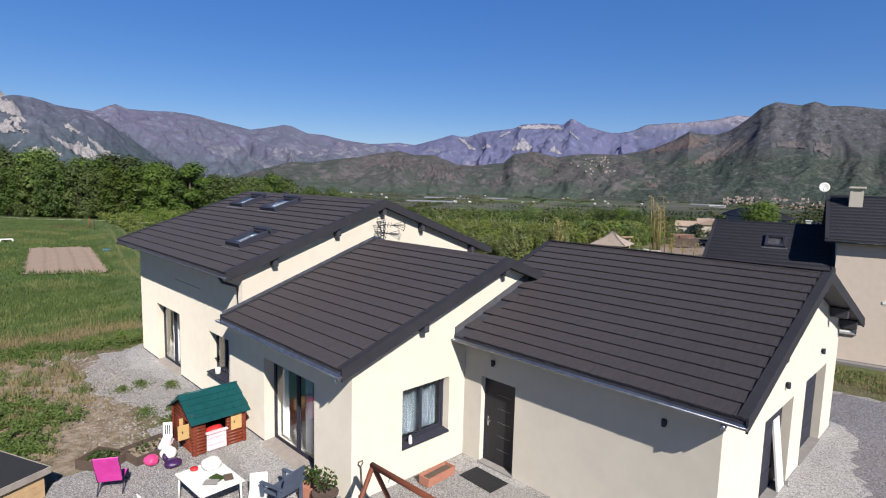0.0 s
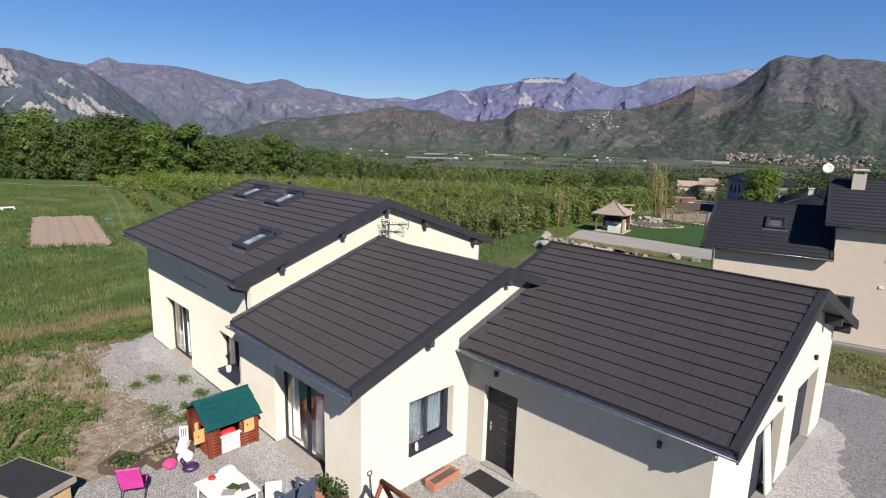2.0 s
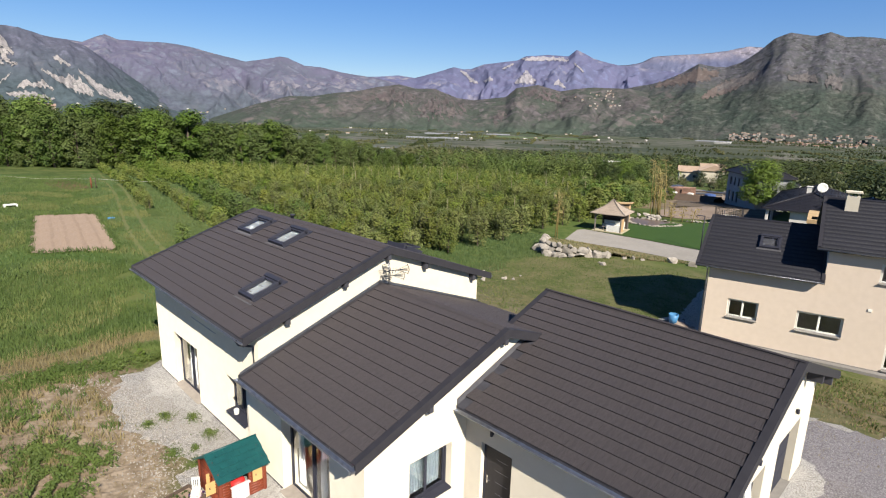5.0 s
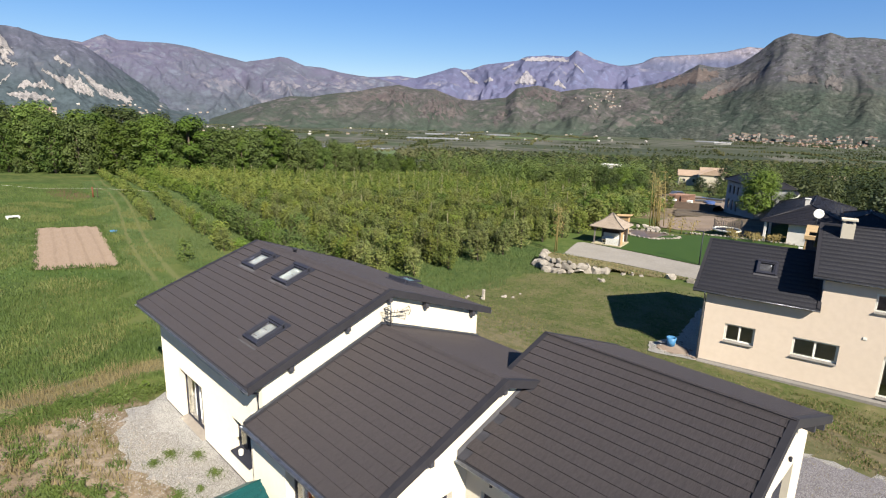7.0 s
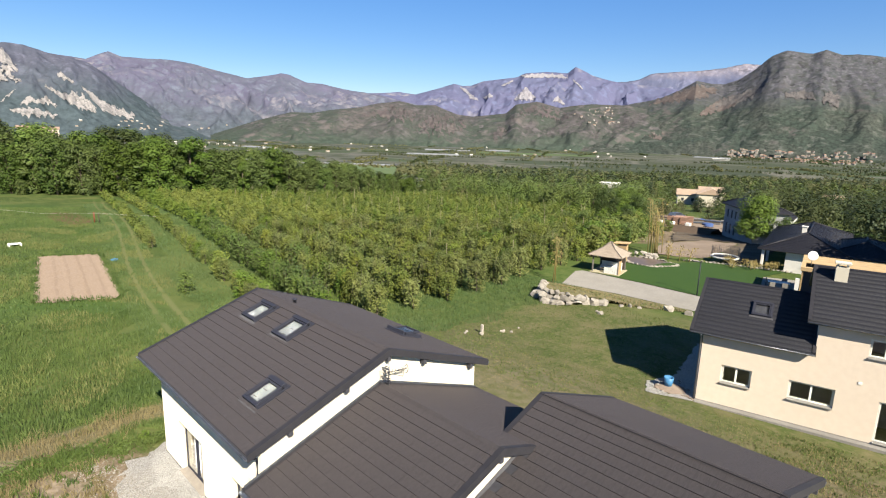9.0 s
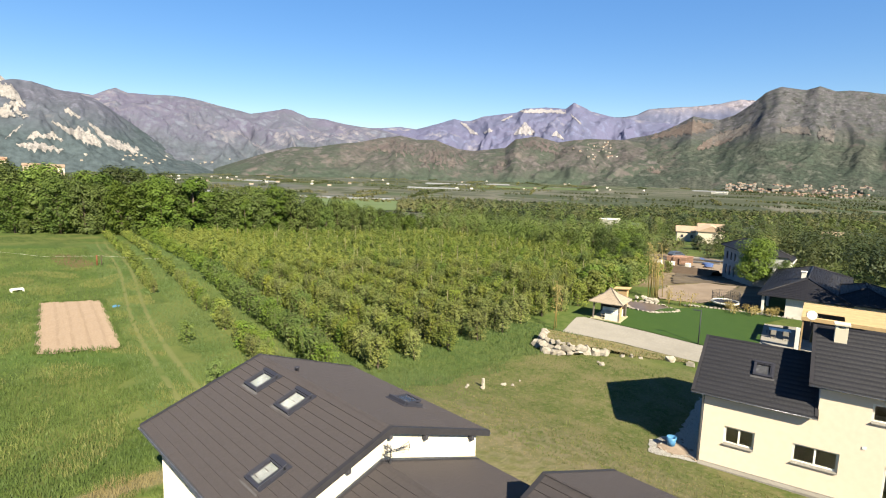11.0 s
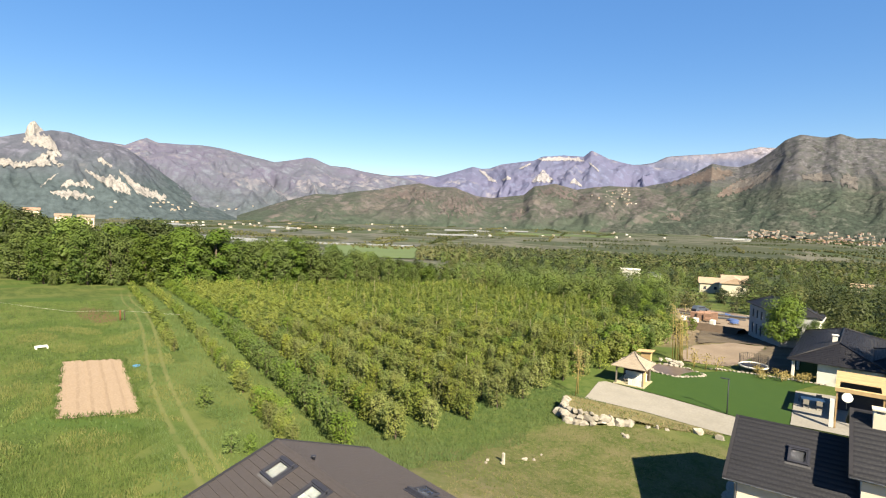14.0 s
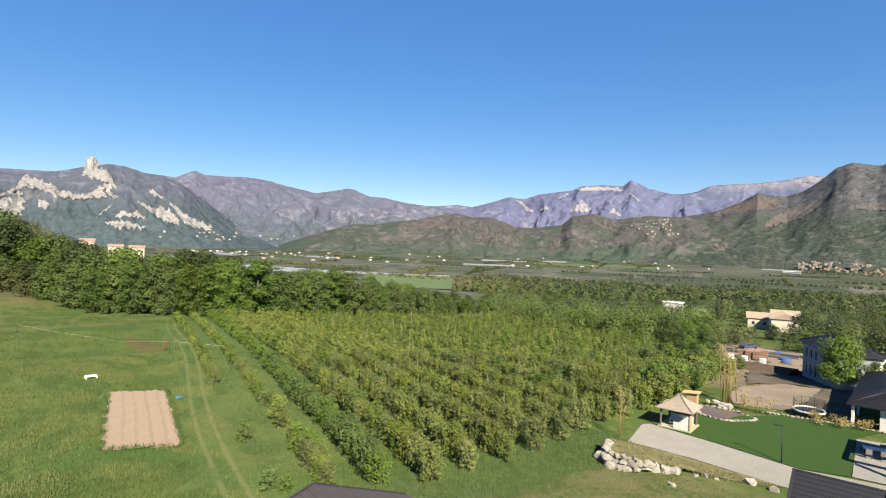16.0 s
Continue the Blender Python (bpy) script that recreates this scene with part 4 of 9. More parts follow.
for k, (hi, lo) in enumerate((
        ([(36.2, 1.6), (37.8, 2.4), (39.6, 2.7), (41.4, 2.3), (42.2, 1.6)], [(36.2, 1.3), (38, 1.2), (40, 0.9), (42.2, 1.0)]),
        ([(41.6, 0.4), (42.8, 1.6), (43.8, 2.4), (45.2, 2.0), (47, 1.2)], [(41.6, 0.1), (43, -0.5), (45, -0.6), (47, 0.2)]),
        ([(51.6, 2.6), (53.8, 3.1), (55.8, 2.6), (57.4, 2.2)], [(51.6, 2.0), (53.8, 1.7), (55.8, 1.4), (57.4, 1.7)]),
        ([(49.4, 0.2), (50.4, 1.0), (51.0, 0.6)], [(49.4, -0.6), (50.4, -0.7), (51, -0.1)]),
        ([(63.8, 0.2), (65.4, 0.9), (67.6, 0.4)], [(63.8, -0.6), (65.6, -0.7), (67.6, -0.2)]))):
    outcrop("backdrop_bare_slope", "backdrop_foothills", M_EARTH if k == 4 else M_BROWN, hi, lo, "bare brown hillside among the scrub", 105 + k, 2.0, 0.3, 0.07, 18, 0.9)

# ---- the house ----
house = empty("house", label="new cream-rendered house with three dark shingle roofs", category="house")
WT = 0.32  # wall thickness


def wall_y(name, y, x0, x1, z0, z1, holes, mat=CREAM, thick=WT, parent=house):
    bm = wall_with_holes(bmesh.new(), x0, x1, z0, z1, holes, lambda a, z, b: (a, y + b * thick, z))
    return part(name, bm, mat, parent)


def gable(name, x, y0, y1, z0, ye, ze, yr, zr, holes, drop, mat=CREAM, thick=-WT, parent=house):
    """Gable wall across x: the square part with its holes and the triangle above it."""
    slope = (zr - ze) / (yr - ye)
    zs = ze + (y0 - ye) * slope - drop
    zs1 = zr - (y1 - yr) * slope - drop
    zt = min(zs, zs1)
    bm = wall_with_holes(bmesh.new(), y0, y1, z0, zt, holes, lambda a, z, b: (x + b * thick, a, z))
    prism(bm, [(x, y0, zt), (x, y1, zt), (x, y1, zs1 + 0.001), (x, yr, zr - drop), (x, y0, zs + 0.001)], (thick, 0, 0))
    bmesh.ops.remove_doubles(bm, verts=bm.verts[:], dist=0.0005)
    return part(name, bm, mat, parent)


def tile_mesh(name, length, expose, shingles, seed, mat, wave=0.0):
    """One long roof panel of rough split shingles, its lower edge proud of the course below."""
    rnd = random.Random(seed)
    bm = bmesh.new()
    if wave:   # interlocking tiles with rolls
        n = shingles * 5
        cols = []
        for i in range(n + 1):
            x = 0.001 + (length - 0.002) * i / n
            up = wave * (0.5 + 0.5 * math.cos(i / 5 * math.tau)) ** 1.5
            cols.append([bm.verts.new(p) for p in ((x, -0.012, 0.0), (x, -0.012, 0.012 + up), (x, expose + 0.02, 0.004 + up))])
        for a, b in zip(cols, cols[1:]):
            bm.faces.new((a[0], b[0], b[1], a[1]))
            bm.faces.new((a[1], b[1], b[2], a[2])).smooth = True
        shingles = 0
    x = 0.0
    part_w = [rnd.uniform(0.45, 1.6) for _ in range(shingles)]
    for i in range(shingles):
        w = length * part_w[i] / sum(part_w)
        h = 0.048 + rnd.uniform(-0.004, 0.004)
        g = rnd.choice((0.0015, 0.0015, 0.003, 0.005))
        a, b = x + (g if i else 0.0015), x + w - (0 if i < shingles - 1 else 0.0015)
        y0 = -0.012 + rnd.uniform(-0.004, 0.004)
        v = [bm.verts.new(p) for p in ((a, y0, 0), (b, y0, 0), (b, y0, h), (a, y0, h), (b, expose + 0.02, 0.008), (a, expose + 0.02, 0.008), (a, expose + 0.02, 0), (b, expose + 0.02, 0))]
        for f in ((0, 1, 2, 3), (3, 2, 4, 5), (0, 3, 5, 6), (1, 7, 4, 2)):
            bm.faces.new([v[k] for k in f])
        x += w
    me = bpy.data.meshes.new(name)
    bm.normal_update()
    bm.to_mesh(me)
    bm.free()
    me.materials.append(mat)
    return me


TILE_JOBS = []


def pitched_roof(label, x0, x1, ye, ze, yr, zr, ye2, parent, tile_mat=TILE, deck_mat=SOFFIT, expose=0.37, panel=1.28, trim=VERGE, frame=Matrix(), shingles=11, name="roof", thick=0.16, rake=0.195, clip=None, wave=0.0):
    """Two slopes with deck, edge boards and a ridge; its tiles are laid at the end of the file."""
    slope = (zr - ze) / (yr - ye)
    ze2 = zr - (ye2 - yr) * slope
    bm = prism(bmesh.new(), [(x0, ye, ze), (x0, yr, zr), (x0, ye2, ze2), (x0, ye2, ze2 - thick), (x0, yr, zr - thick), (x0, ye, ze - thick)], (x1 - x0, 0, 0))
    roof = part(name, bm, deck_mat, parent, label)
    up, dn = 0.055, rake
    for x, s in ((x0, -1), (x1, 1)):
        for a, b in (((ye - 0.02, ze), (yr, zr)), ((ye2 + 0.02, ze2), (yr, zr))):
            bm = prism(bmesh.new(), [(x, a[0], a[1] + up), (x, b[0], b[1] + up), (x, b[0], b[1] - dn), (x, a[0], a[1] - dn)], (s * 0.035, 0, 0))
            prism(bm, [(x - s * 0.14, a[0], a[1] + up), (x - s * 0.14, b[0], b[1] + up), (x - s * 0.14, b[0], b[1] + up + 0.012), (x - s * 0.14, a[0], a[1] + up + 0.012)], (s * 0.175, 0, 0))
            part("barge_board", bm, trim, roof, "dark folded metal edge board")
    # ridge capping in short lengths
    k = int((x1 - x0) / 0.42)
    for i in range(k):
        a, b = x0 + (x1 - x0) * i / k, x0 + (x1 - x0) * (i + 1) / k
        bm = prism(bmesh.new(), [(a, yr - 0.13, zr - 0.13 * slope + 0.045), (a, yr, zr + 0.062), (a, yr + 0.13, zr - 0.13 * slope + 0.045), (a, yr, zr + 0.02)], (b - a + 0.02, 0, 0.004))
        part("ridge_cap", bm, tile_mat, roof)
    L = math.hypot(yr - ye, zr - ze)
    rows = max(1, round(L / expose))
    nx = max(1, round((x1 - x0) / panel))
    TILE_JOBS.append((roof, x0, x1, ye, ze, yr, zr, ye2, ze2, rows, nx, tile_mat, shingles, clip, wave))
    return roof


def gutter(parent, x0, x1, y, z, mat=ZINC, r=0.065, pipe=None):
    """Half-round gutter with brackets, and end caps."""
    bm = bmesh.new()
    k = 9
    for a, b, rr in ((x0, x1, r),):
        rings = []
        for x in (a, b):
            outer = [bm.verts.new((x, y - rr * math.cos(i * math.pi / k), z - rr * math.sin(i * math.pi / k))) for i in range(k + 1)]
            inner = [bm.verts.new((x, y - (rr - 0.006) * math.cos(i * math.pi / k), z - (rr - 0.006) * math.sin(i * math.pi / k))) for i in range(k + 1)]
            rings.append((outer, inner))
        (o0, i0), (o1, i1) = rings
        for i in range(k):
            bm.faces.new((o0[i], o0[i + 1], o1[i + 1], o1[i])).smooth = True
            bm.faces.new((i0[i], i1[i], i1[i + 1], i0[i + 1])).smooth = True
        bm.faces.new(o0)
        bm.faces.new(o1[::-1])
        bm.faces.new((o0[0], i0[0], i1[0], o1[0]))
        bm.faces.new((o0[k], o1[k], i1[k], i0[k]))
        bmesh.ops.recalc_face_normals(bm, faces=bm.faces[:])
    g = part("gutter", bm, mat, parent, "grey zinc half-round gutter")
    n = max(2, int((x1 - x0) / 0.8))
    for i in range(n):
        x = x0 + 0.1 + (x1 - x0 - 0.2) * i / (n - 1)
        bm = bmesh.new()
        tube(bm, [(x, y - (r + 0.004) * math.cos(j * math.pi / 8), z - (r + 0.004) * math.sin(j * math.pi / 8)) for j in range(9)] + [(x, y + r, z + 0.05)], 0.006, 5)
        part("bracket", bm, mat, g)
    return g


def window(parent, m, w, h, sashes=1, depth=0.16, label="", frame_mat=ANTHRA, sill=True, curtain=True, sill_mat=None, sill_out=0.06, curtain_mat=None, veil=(0.0, 1.0)):
    """Window in a wall: local x along the wall, y into it, z up, origin at the lower left of the opening."""
    win = empty("window", None, label)
    win.parent = parent
    win.matrix_basis = m
    f = 0.065
    bm = boxes((0, w, depth, depth + 0.07, 0, f), (0, w, depth, depth + 0.07, h - f, h), (0, f, depth, depth + 0.07, f, h - f), (w - f, w, depth, depth + 0.07, f, h - f))
    part("window_frame", bm, frame_mat, win)
    sw = (w - 2 * f) / sashes
    for i in range(sashes):
        a, b = f + i * sw, f + (i + 1) * sw
        g = 0.05
        y0 = depth - 0.012 + 0.03 * (i % 2)
        bm = boxes((a, b, y0, y0 + 0.05, f, f + g), (a, b, y0, y0 + 0.05, h - f - g, h - f), (a, a + g, y0, y0 + 0.05, f + g, h - f - g), (b - g, b, y0, y0 + 0.05, f + g, h - f - g))
        s = part("sash", bm, frame_mat, win)
        p = part("pane", boxes((a + g, b - g, y0 + 0.02, y0 + 0.032, f + g, h - f - g)), GLASS, s)
        p.visible_shadow = False
        if curtain:
            bm = bmesh.new()
            n = 24
            x0, x1 = a + (b - a) * veil[0], a + (b - a) * veil[1]
            curtain_mat = curtain_mat or CURTAIN
            pv = None
            for j in range(n + 1):
                x = x0 + (x1 - x0) * j / n
                y = depth + 0.22 + 0.025 * math.sin(j * 1.7)
                v = (bm.verts.new((x, y, f)), bm.verts.new((x, y, h - f)))
                if pv:
                    bm.faces.new((pv[0], v[0], v[1], pv[1]))
                pv = v
            part("curtain", bm, curtain_mat, win, "hanging curtain")
    if sill:
        bm = prism(bmesh.new(), [(-0.0, depth, 0.035), (-0.0, -sill_out, 0.0), (-0.0, -sill_out, -0.035), (-0.0, depth, -0.03)], (w, 0, 0))
        part("window_sill", bm, sill_mat or frame_mat, win)
    return win


# upper block, middle block, garage block: eaves, ridges, ends
A = dict(x0=-15.1, x1=-5.12, ye=1.06, ze=4.29, yr=6.365, zr=6.17, ye2=11.65)
B = dict(x0=-5.38, x1=0.28, ye=1.00, ze=3.09, yr=6.12, zr=4.90, ye2=11.24)
C = dict(x0=-0.90, x1=6.52, ye=4.43, ze=3.17, yr=9.57, zr=5.07, ye2=14.62)
roof_a = pitched_roof("dark brown-grey shingle roof of the upper block", parent=house, **A)
roof_b = pitched_roof("dark brown-grey shingle roof of the middle block", parent=house, **B)
roof_c = pitched_roof("dark brown-grey shingle roof of the garage block", parent=house, clip=lambda x, y: x < 0.0 and y < 7.4, **C)

wall_y("wall", 1.60, -14.32, -5.38, -0.35, 4.33, [(-12.52, -10.25, 0.02, 2.17), (-7.75, -6.35, 0.86, 2.12)])
wall_y("wall", 1.44, -5.92, 0.0, -0.3, 3.06, [(-3.86, -1.45, 0.02, 2.27)], thick=0.16)
wall_y("wall", 1.60, -5.38, -0.32, -0.3, 3.1, [(-3.86, -1.45, 0.02, 2.27)])
wall_y("wall", 11.13, -14.32, -5.38, -1.2, 4.33, [], thick=-WT)
wall_y("wall", 10.80, -5.38, 0.0, -0.8, 3.1, [], thick=-WT)
gable("wall", -14.32, 1.92, 10.81, -0.5, A["ye"], A["ze"], A["yr"], A["zr"], [], 0.17, thick=WT)
gable("wall", -5.38, 1.92, 10.81, -0.3, A["ye"], A["ze"], A["yr"], A["zr"], [], 0.17)
gable("wall", 0.0, 1.60, 10.48, -0.3, B["ye"], B["ze"], B["yr"], B["zr"], [(2.82, 4.31, 0.80, 2.16)], 0.17)
wall_y("wall", 4.85, 0.0, 6.06, -0.3, 3.18, [(0.57, 1.60, 0.02, 2.2)], thick=0.3)
wall_y("wall", 14.15, -0.5, 6.06, -1.0, 3.2, [], thick=-0.3)
gable("wall", 6.06, 5.15, 13.85, -0.3, C["ye"], C["ze"], C["yr"], C["zr"], [(7.42, 9.58, -0.02, 2.12), (10.70, 12.86, -0.02, 2.20)], 0.17)
gable("wall", -0.5, 7.4, 14.15, 2.4, C["ye"], C["ze"], C["yr"], C["zr"], [], 0.17, thick=0.25)
# floors inside and the plinth line
part("floor_slab", boxes((-14.0, -5.7, 1.9, 10.8, -0.3, 0.0), (-5.7, -0.3, 1.9, 10.5, -0.3, 0.0), (0.3, 5.75, 5.15, 13.8, -0.3, 0.0)), INTERIOR, house)
part("partition", boxes((-14.0, -5.7, 4.6, 4.7, 0, 4.4), (-5.68, -0.3, 5.2, 5.3, 0, 4.4)), INTERIOR, house)
for r, x0, x1, y, z in ((roof_a, -15.15, -5.10, 1.02, 4.22), (roof_b, -5.5, 0.31, 0.935, 3.02), (roof_c, 0.03, 6.56, 4.37, 3.10)):
    gutter(r, x0, x1, y, z)
for r, x0, x1, y, z in ((roof_a, -15.15, -5.10, 11.69, 4.23), (roof_b, -5.1, 0.31, 11.3, 3.02), (roof_c, -0.9, 6.56, 14.68, 3.12)):
    gutter(r, x0, x1, y, z)
window(house, pose(-12.52, 1.60, 0.02), 2.27, 2.15, 2, 0.22, "tall glazed door with anthracite frame", sill_mat=DULLSTONE, sill_out=0.12, veil=(0.25, 0.8))
window(house, pose(-7.75, 1.60, 0.86), 1.40, 1.26, 2, 0.22, "anthracite window with a dark sill", sill_out=0.10)
window(house, pose(-3.86, 1.44, 0.02), 2.41, 2.25, 2, 0.28, "wide sliding glass door with anthracite frame", sill_mat=DULLSTONE, sill_out=0.14, veil=(0.0, 0.28))
window(house, pose(0.0, 2.82, 0.80, 0, 0, 90), 1.49, 1.36, 2, 0.20, "two-sash anthracite window with curtains", sill_out=0.04, curtain_mat=NETTING)


def lamp_box(parent, m):
    """Small cylinder wall lamp on a plate."""
    w = empty("wall_lamp", None, "small dark cylinder wall lamp")
    w.parent, w.matrix_basis = parent, m @ Matrix.Scale(0.78, 4)
    part("plate", bevel(boxes((-0.05, 0.05, -0.012, 0.0, -0.06, 0.06)), 0.004), ANTHRA, w)
    part("head", lathe(bmesh.new(), [(0.05, -0.09), (0.055, -0.08), (0.055, 0.07), (0.045, 0.09)], 14, (0, -0.075, 0)), ANTHRA, w)
    part("glass_end", lathe(bmesh.new(), [(0.045, -0.10), (0.046, -0.09)], 12, (0, -0.075, 0)), PVC, w)


lamp_box(house, pose(0.94, 4.85, 2.62))
lamp_box(house, pose(5.06, 4.85, 2.55))
lamp_box(house, pose(6.06, 8.73, 2.60, 0, 0, 90))
lamp_box(house, pose(6.06, 12.0, 2.72, 0, 0, 90))

# front door
door = empty("door", None, "dark front door with thin grooves and a steel handle")
door.parent, door.matrix_basis = house, pose(0.57, 4.85, 0.02)
part("door_frame", boxes((0, 0.07, 0.14, 0.21, 0, 2.18), (0.96, 1.03, 0.14, 0.21, 0, 2.18), (0.07, 0.96, 0.14, 0.21, 2.11, 2.18)), ANTHRA, door)
leaf = part("door_leaf", bevel(boxes((0.07, 0.96, 0.15, 0.21, 0.02, 2.11)), 0.004), DOORM, door)
for k in range(5):
    part("groove", boxes((0.42, 0.80, 0.146, 0.151, 0.42 + 0.34 * k, 0.428 + 0.34 * k)), ZINC, leaf, "thin steel inlay line")
bm = boxes((0.11, 0.15, 0.143, 0.150, 0.93, 1.17))
tube(bm, [(0.13, 0.15, 1.08), (0.13, 0.10, 1.08), (0.25, 0.10, 1.08)], 0.011, 8)
part("door_handle", bm, CHROME, leaf, "steel lever handle")
part("doorstep", boxes((-0.02, 1.06, -0.06, 0.3, -0.20, 0.035)), CONCRETE, door)

# garage doors
for y0, y1, h in ((7.42, 9.58, 2.12), (10.70, 12.86, 2.20)):
    g = empty("garage_door", None, "dark blue-grey sectional garage door")
    g.parent, g.matrix_basis = house, pose(6.06, y0, 0, 0, 0, 90)
    w = y1 - y0
    for k in range(4):
        z0, z1 = 0.01 + h / 4 * k, h / 4 * (k + 1) - 0.008
        part("door_panel", bevel(boxes((0.01, w - 0.01, 0.20, 0.25, z0, z1)), 0.006, 1), ANTHRA, g)
    part("threshold", boxes((0.0, w, -0.04, 0.3, -0.20, 0.03)), CONCRETE, g)
leaning = tagged(obj("panel", bevel(boxes((0, 0.45, 0, 0.05, 0, 1.65)), 0.006), PVC), "white board leaning in the garage doorway", "board")
leaning.matrix_basis = pose(6.10, 8.86, 0.032, -8, 0, 90)


def skylight(parent, x0, x1, y0, y1, block, left=True, blind=None, raised=0):
    """Roof window with metal flashing, frame, sash and pane, lying on a slope."""
    slope = (block["zr"] - block["ze"]) / (block["yr"] - block["ye"])
    th = math.degrees(math.atan(slope))
    if left:
        m = Matrix.Translation((x0, y0, block["ze"] + (y0 - block["ye"]) * slope + 0.03)) @ pose(0, 0, 0, th)
        ln = (y1 - y0) / math.cos(math.atan(slope))
    else:
        m = Matrix.Translation((x1, y1, block["zr"] - (y1 - block["yr"]) * slope + 0.03)) @ pose(0, 0, 0, 0, 0, 180) @ pose(0, 0, 0, th)
        ln = (y1 - y0) / math.cos(math.atan(slope))
    w = x1 - x0
    s = empty("skylight", None, "roof window with dark metal frame and pale blind")
    s.parent, s.matrix_basis = parent, m
    part("flashing", boxes((-0.07, 0.0, 0.0, ln, 0.012, 0.05), (w, w + 0.07, 0.0, ln, 0.012, 0.05), (-0.07, w + 0.07, ln, ln + 0.10, 0.012, 0.06)), ANTHRA, s)
    part("apron", boxes((-0.12, w + 0.12, -0.16, 0.0, 0.012, 0.022)), LEAD, s, "grey lead apron")
    part("window_frame", bevel(boxes((0, w, 0, 0.09, 0, 0.15), (0, 0.09, 0.09, ln - 0.1, 0, 0.17), (w - 0.09, w, 0.09, ln - 0.1, 0, 0.17), (0, w, ln - 0.17, ln, 0, 0.21)), 0.008, 1), ANTHRA, s)
    sash = part("sash", boxes((0.09, w - 0.09, 0.09, 0.15, 0.07, 0.15), (0.09, w - 0.09, ln - 0.23, ln - 0.17, 0.07, 0.15), (0.09, 0.15, 0.15, ln - 0.23, 0.07, 0.15), (w - 0.15, w - 0.09, 0.15, ln - 0.23, 0.07, 0.15)), ANTHRA, s)
    part("pane", boxes((0.15, w - 0.15, 0.15, ln - 0.23, 0.11, 0.12)), SKYGLASS, sash).visible_shadow = False
    if raised:
        p = Matrix.Translation((0, ln - 0.17, 0.15))
        sash.matrix_basis = p @ pose(0, 0, 0, -raised) @ p.inverted()
    part("blind", boxes((0.15, w - 0.15, 0.15, ln - 0.23, 0.022, 0.03)), blind or BLIND, s, "grey pulled blind")
    return s


for x0, x1, y0, y1 in ((-13.33, -12.2, 4.78, 5.86), (-10.55, -9.42, 4.72, 5.86), (-7.78, -6.80, 2.2, 3.3)):
    skylight(roof_a, x0, x1, y0, y1, A)
skylight(roof_a, -9.0, -7.9, 9.3, 10.35, A, left=False, raised=11, blind=SOFFIT)
bm = bmesh.new()
lathe(bm, [(0.07, 0.0), (0.07, 0.16), (0.11, 0.17), (0.11, 0.21), (0.05, 0.24)], 12, (-12.3, 6.75, 6.06))
part("roof_vent", bm, ANTHRA, roof_a, "small round roof vent")

# purlin ends under the edge boards
for blk, ys in ((A, (2.5, 4.6, 6.365, 8.1, 10.7)), (B, (3.3, 6.12)), (C, (6.8, 9.57, 12.4, 13.9))):
    sl = (blk["zr"] - blk["ze"]) / (blk["yr"] - blk["ye"])
    for y in ys:
        z = blk["zr"] - abs(y - blk["yr"]) * sl - 0.17
        part("purlin_end", bevel(boxes((blk["x1"] - 0.42, blk["x1"] - 0.03, y - 0.075, y + 0.075, z - 0.26, z)), 0.012, 1), SOFFIT, house)
# flashing strips where roofs meet walls
for x, y0, z0, y1, z1 in ((-5.38, 1.02, 3.10, 6.12, 4.91), (-5.38, 11.2, 3.10, 6.12, 4.91)):
    part("flashing", prism(bmesh.new(), [(x + 0.004, y0, z0 + 0.05), (x + 0.004, y1, z1 + 0.05), (x + 0.004, y1, z1 + 0.14), (x + 0.004, y0, z0 + 0.14)], (0.012, 0, 0)), ZINC, house)
part("flashing", prism(bmesh.new(), [(0.004, 4.45, 3.19), (0.004, 7.5, 4.33), (0.004, 7.5, 4.50), (0.004, 4.45, 3.36)], (0.03, 0, 0)), LEAD, house)
# down pipes
for pts in ([(-5.5, 1.02, 4.16), (-5.5, 1.1, 4.02), (-5.5, 1.52, 3.85), (-5.5, 1.52, 3.2), (-5.5, 1.1, 3.1)], [(0.16, 0.935, 2.96), (0.16, 0.935, 2.86)], [(6.2, 4.37, 3.03), (6.2, 4.37, 2.93)]):
    part("downpipe", tube(bmesh.new(), pts, 0.042, 10), ZINC if pts[0][2] < 4 else ANTHRA, house)
part("vent_slot", boxes((-10.5, -8.4, 1.588, 1.602, 3.32, 3.345)), ZINC, house, "long thin metal strip on the wall")


part("base_strip", boxes((-14.32, -12.55, 1.585, 1.605, -0.02, 0.05), (-10.2, -5.95, 1.585, 1.605, -0.02, 0.05), (-5.90, -3.9, 1.425, 1.445, -0.02, 0.05)), SOFFIT, house, "dark strip at the foot of the wall")
bottle = tagged(obj("bottle", lathe(bmesh.new(), [(0.04, 0), (0.045, 0.02), (0.045, 0.14), (0.03, 0.17), (0.02, 0.2)], 12, (-0.03, 3.1, 0.822)), PVC), "pale plastic bottle on the window sill", "bottle")
tagged(obj("pot", lathe(bmesh.new(), [(0.06, 0), (0.08, 0.02), (0.085, 0.18), (0.07, 0.2), (0.03, 0.16)], 12, (-7.2, 1.62, 0.89)), PVC), "white pot on the dark window sill", "pot")

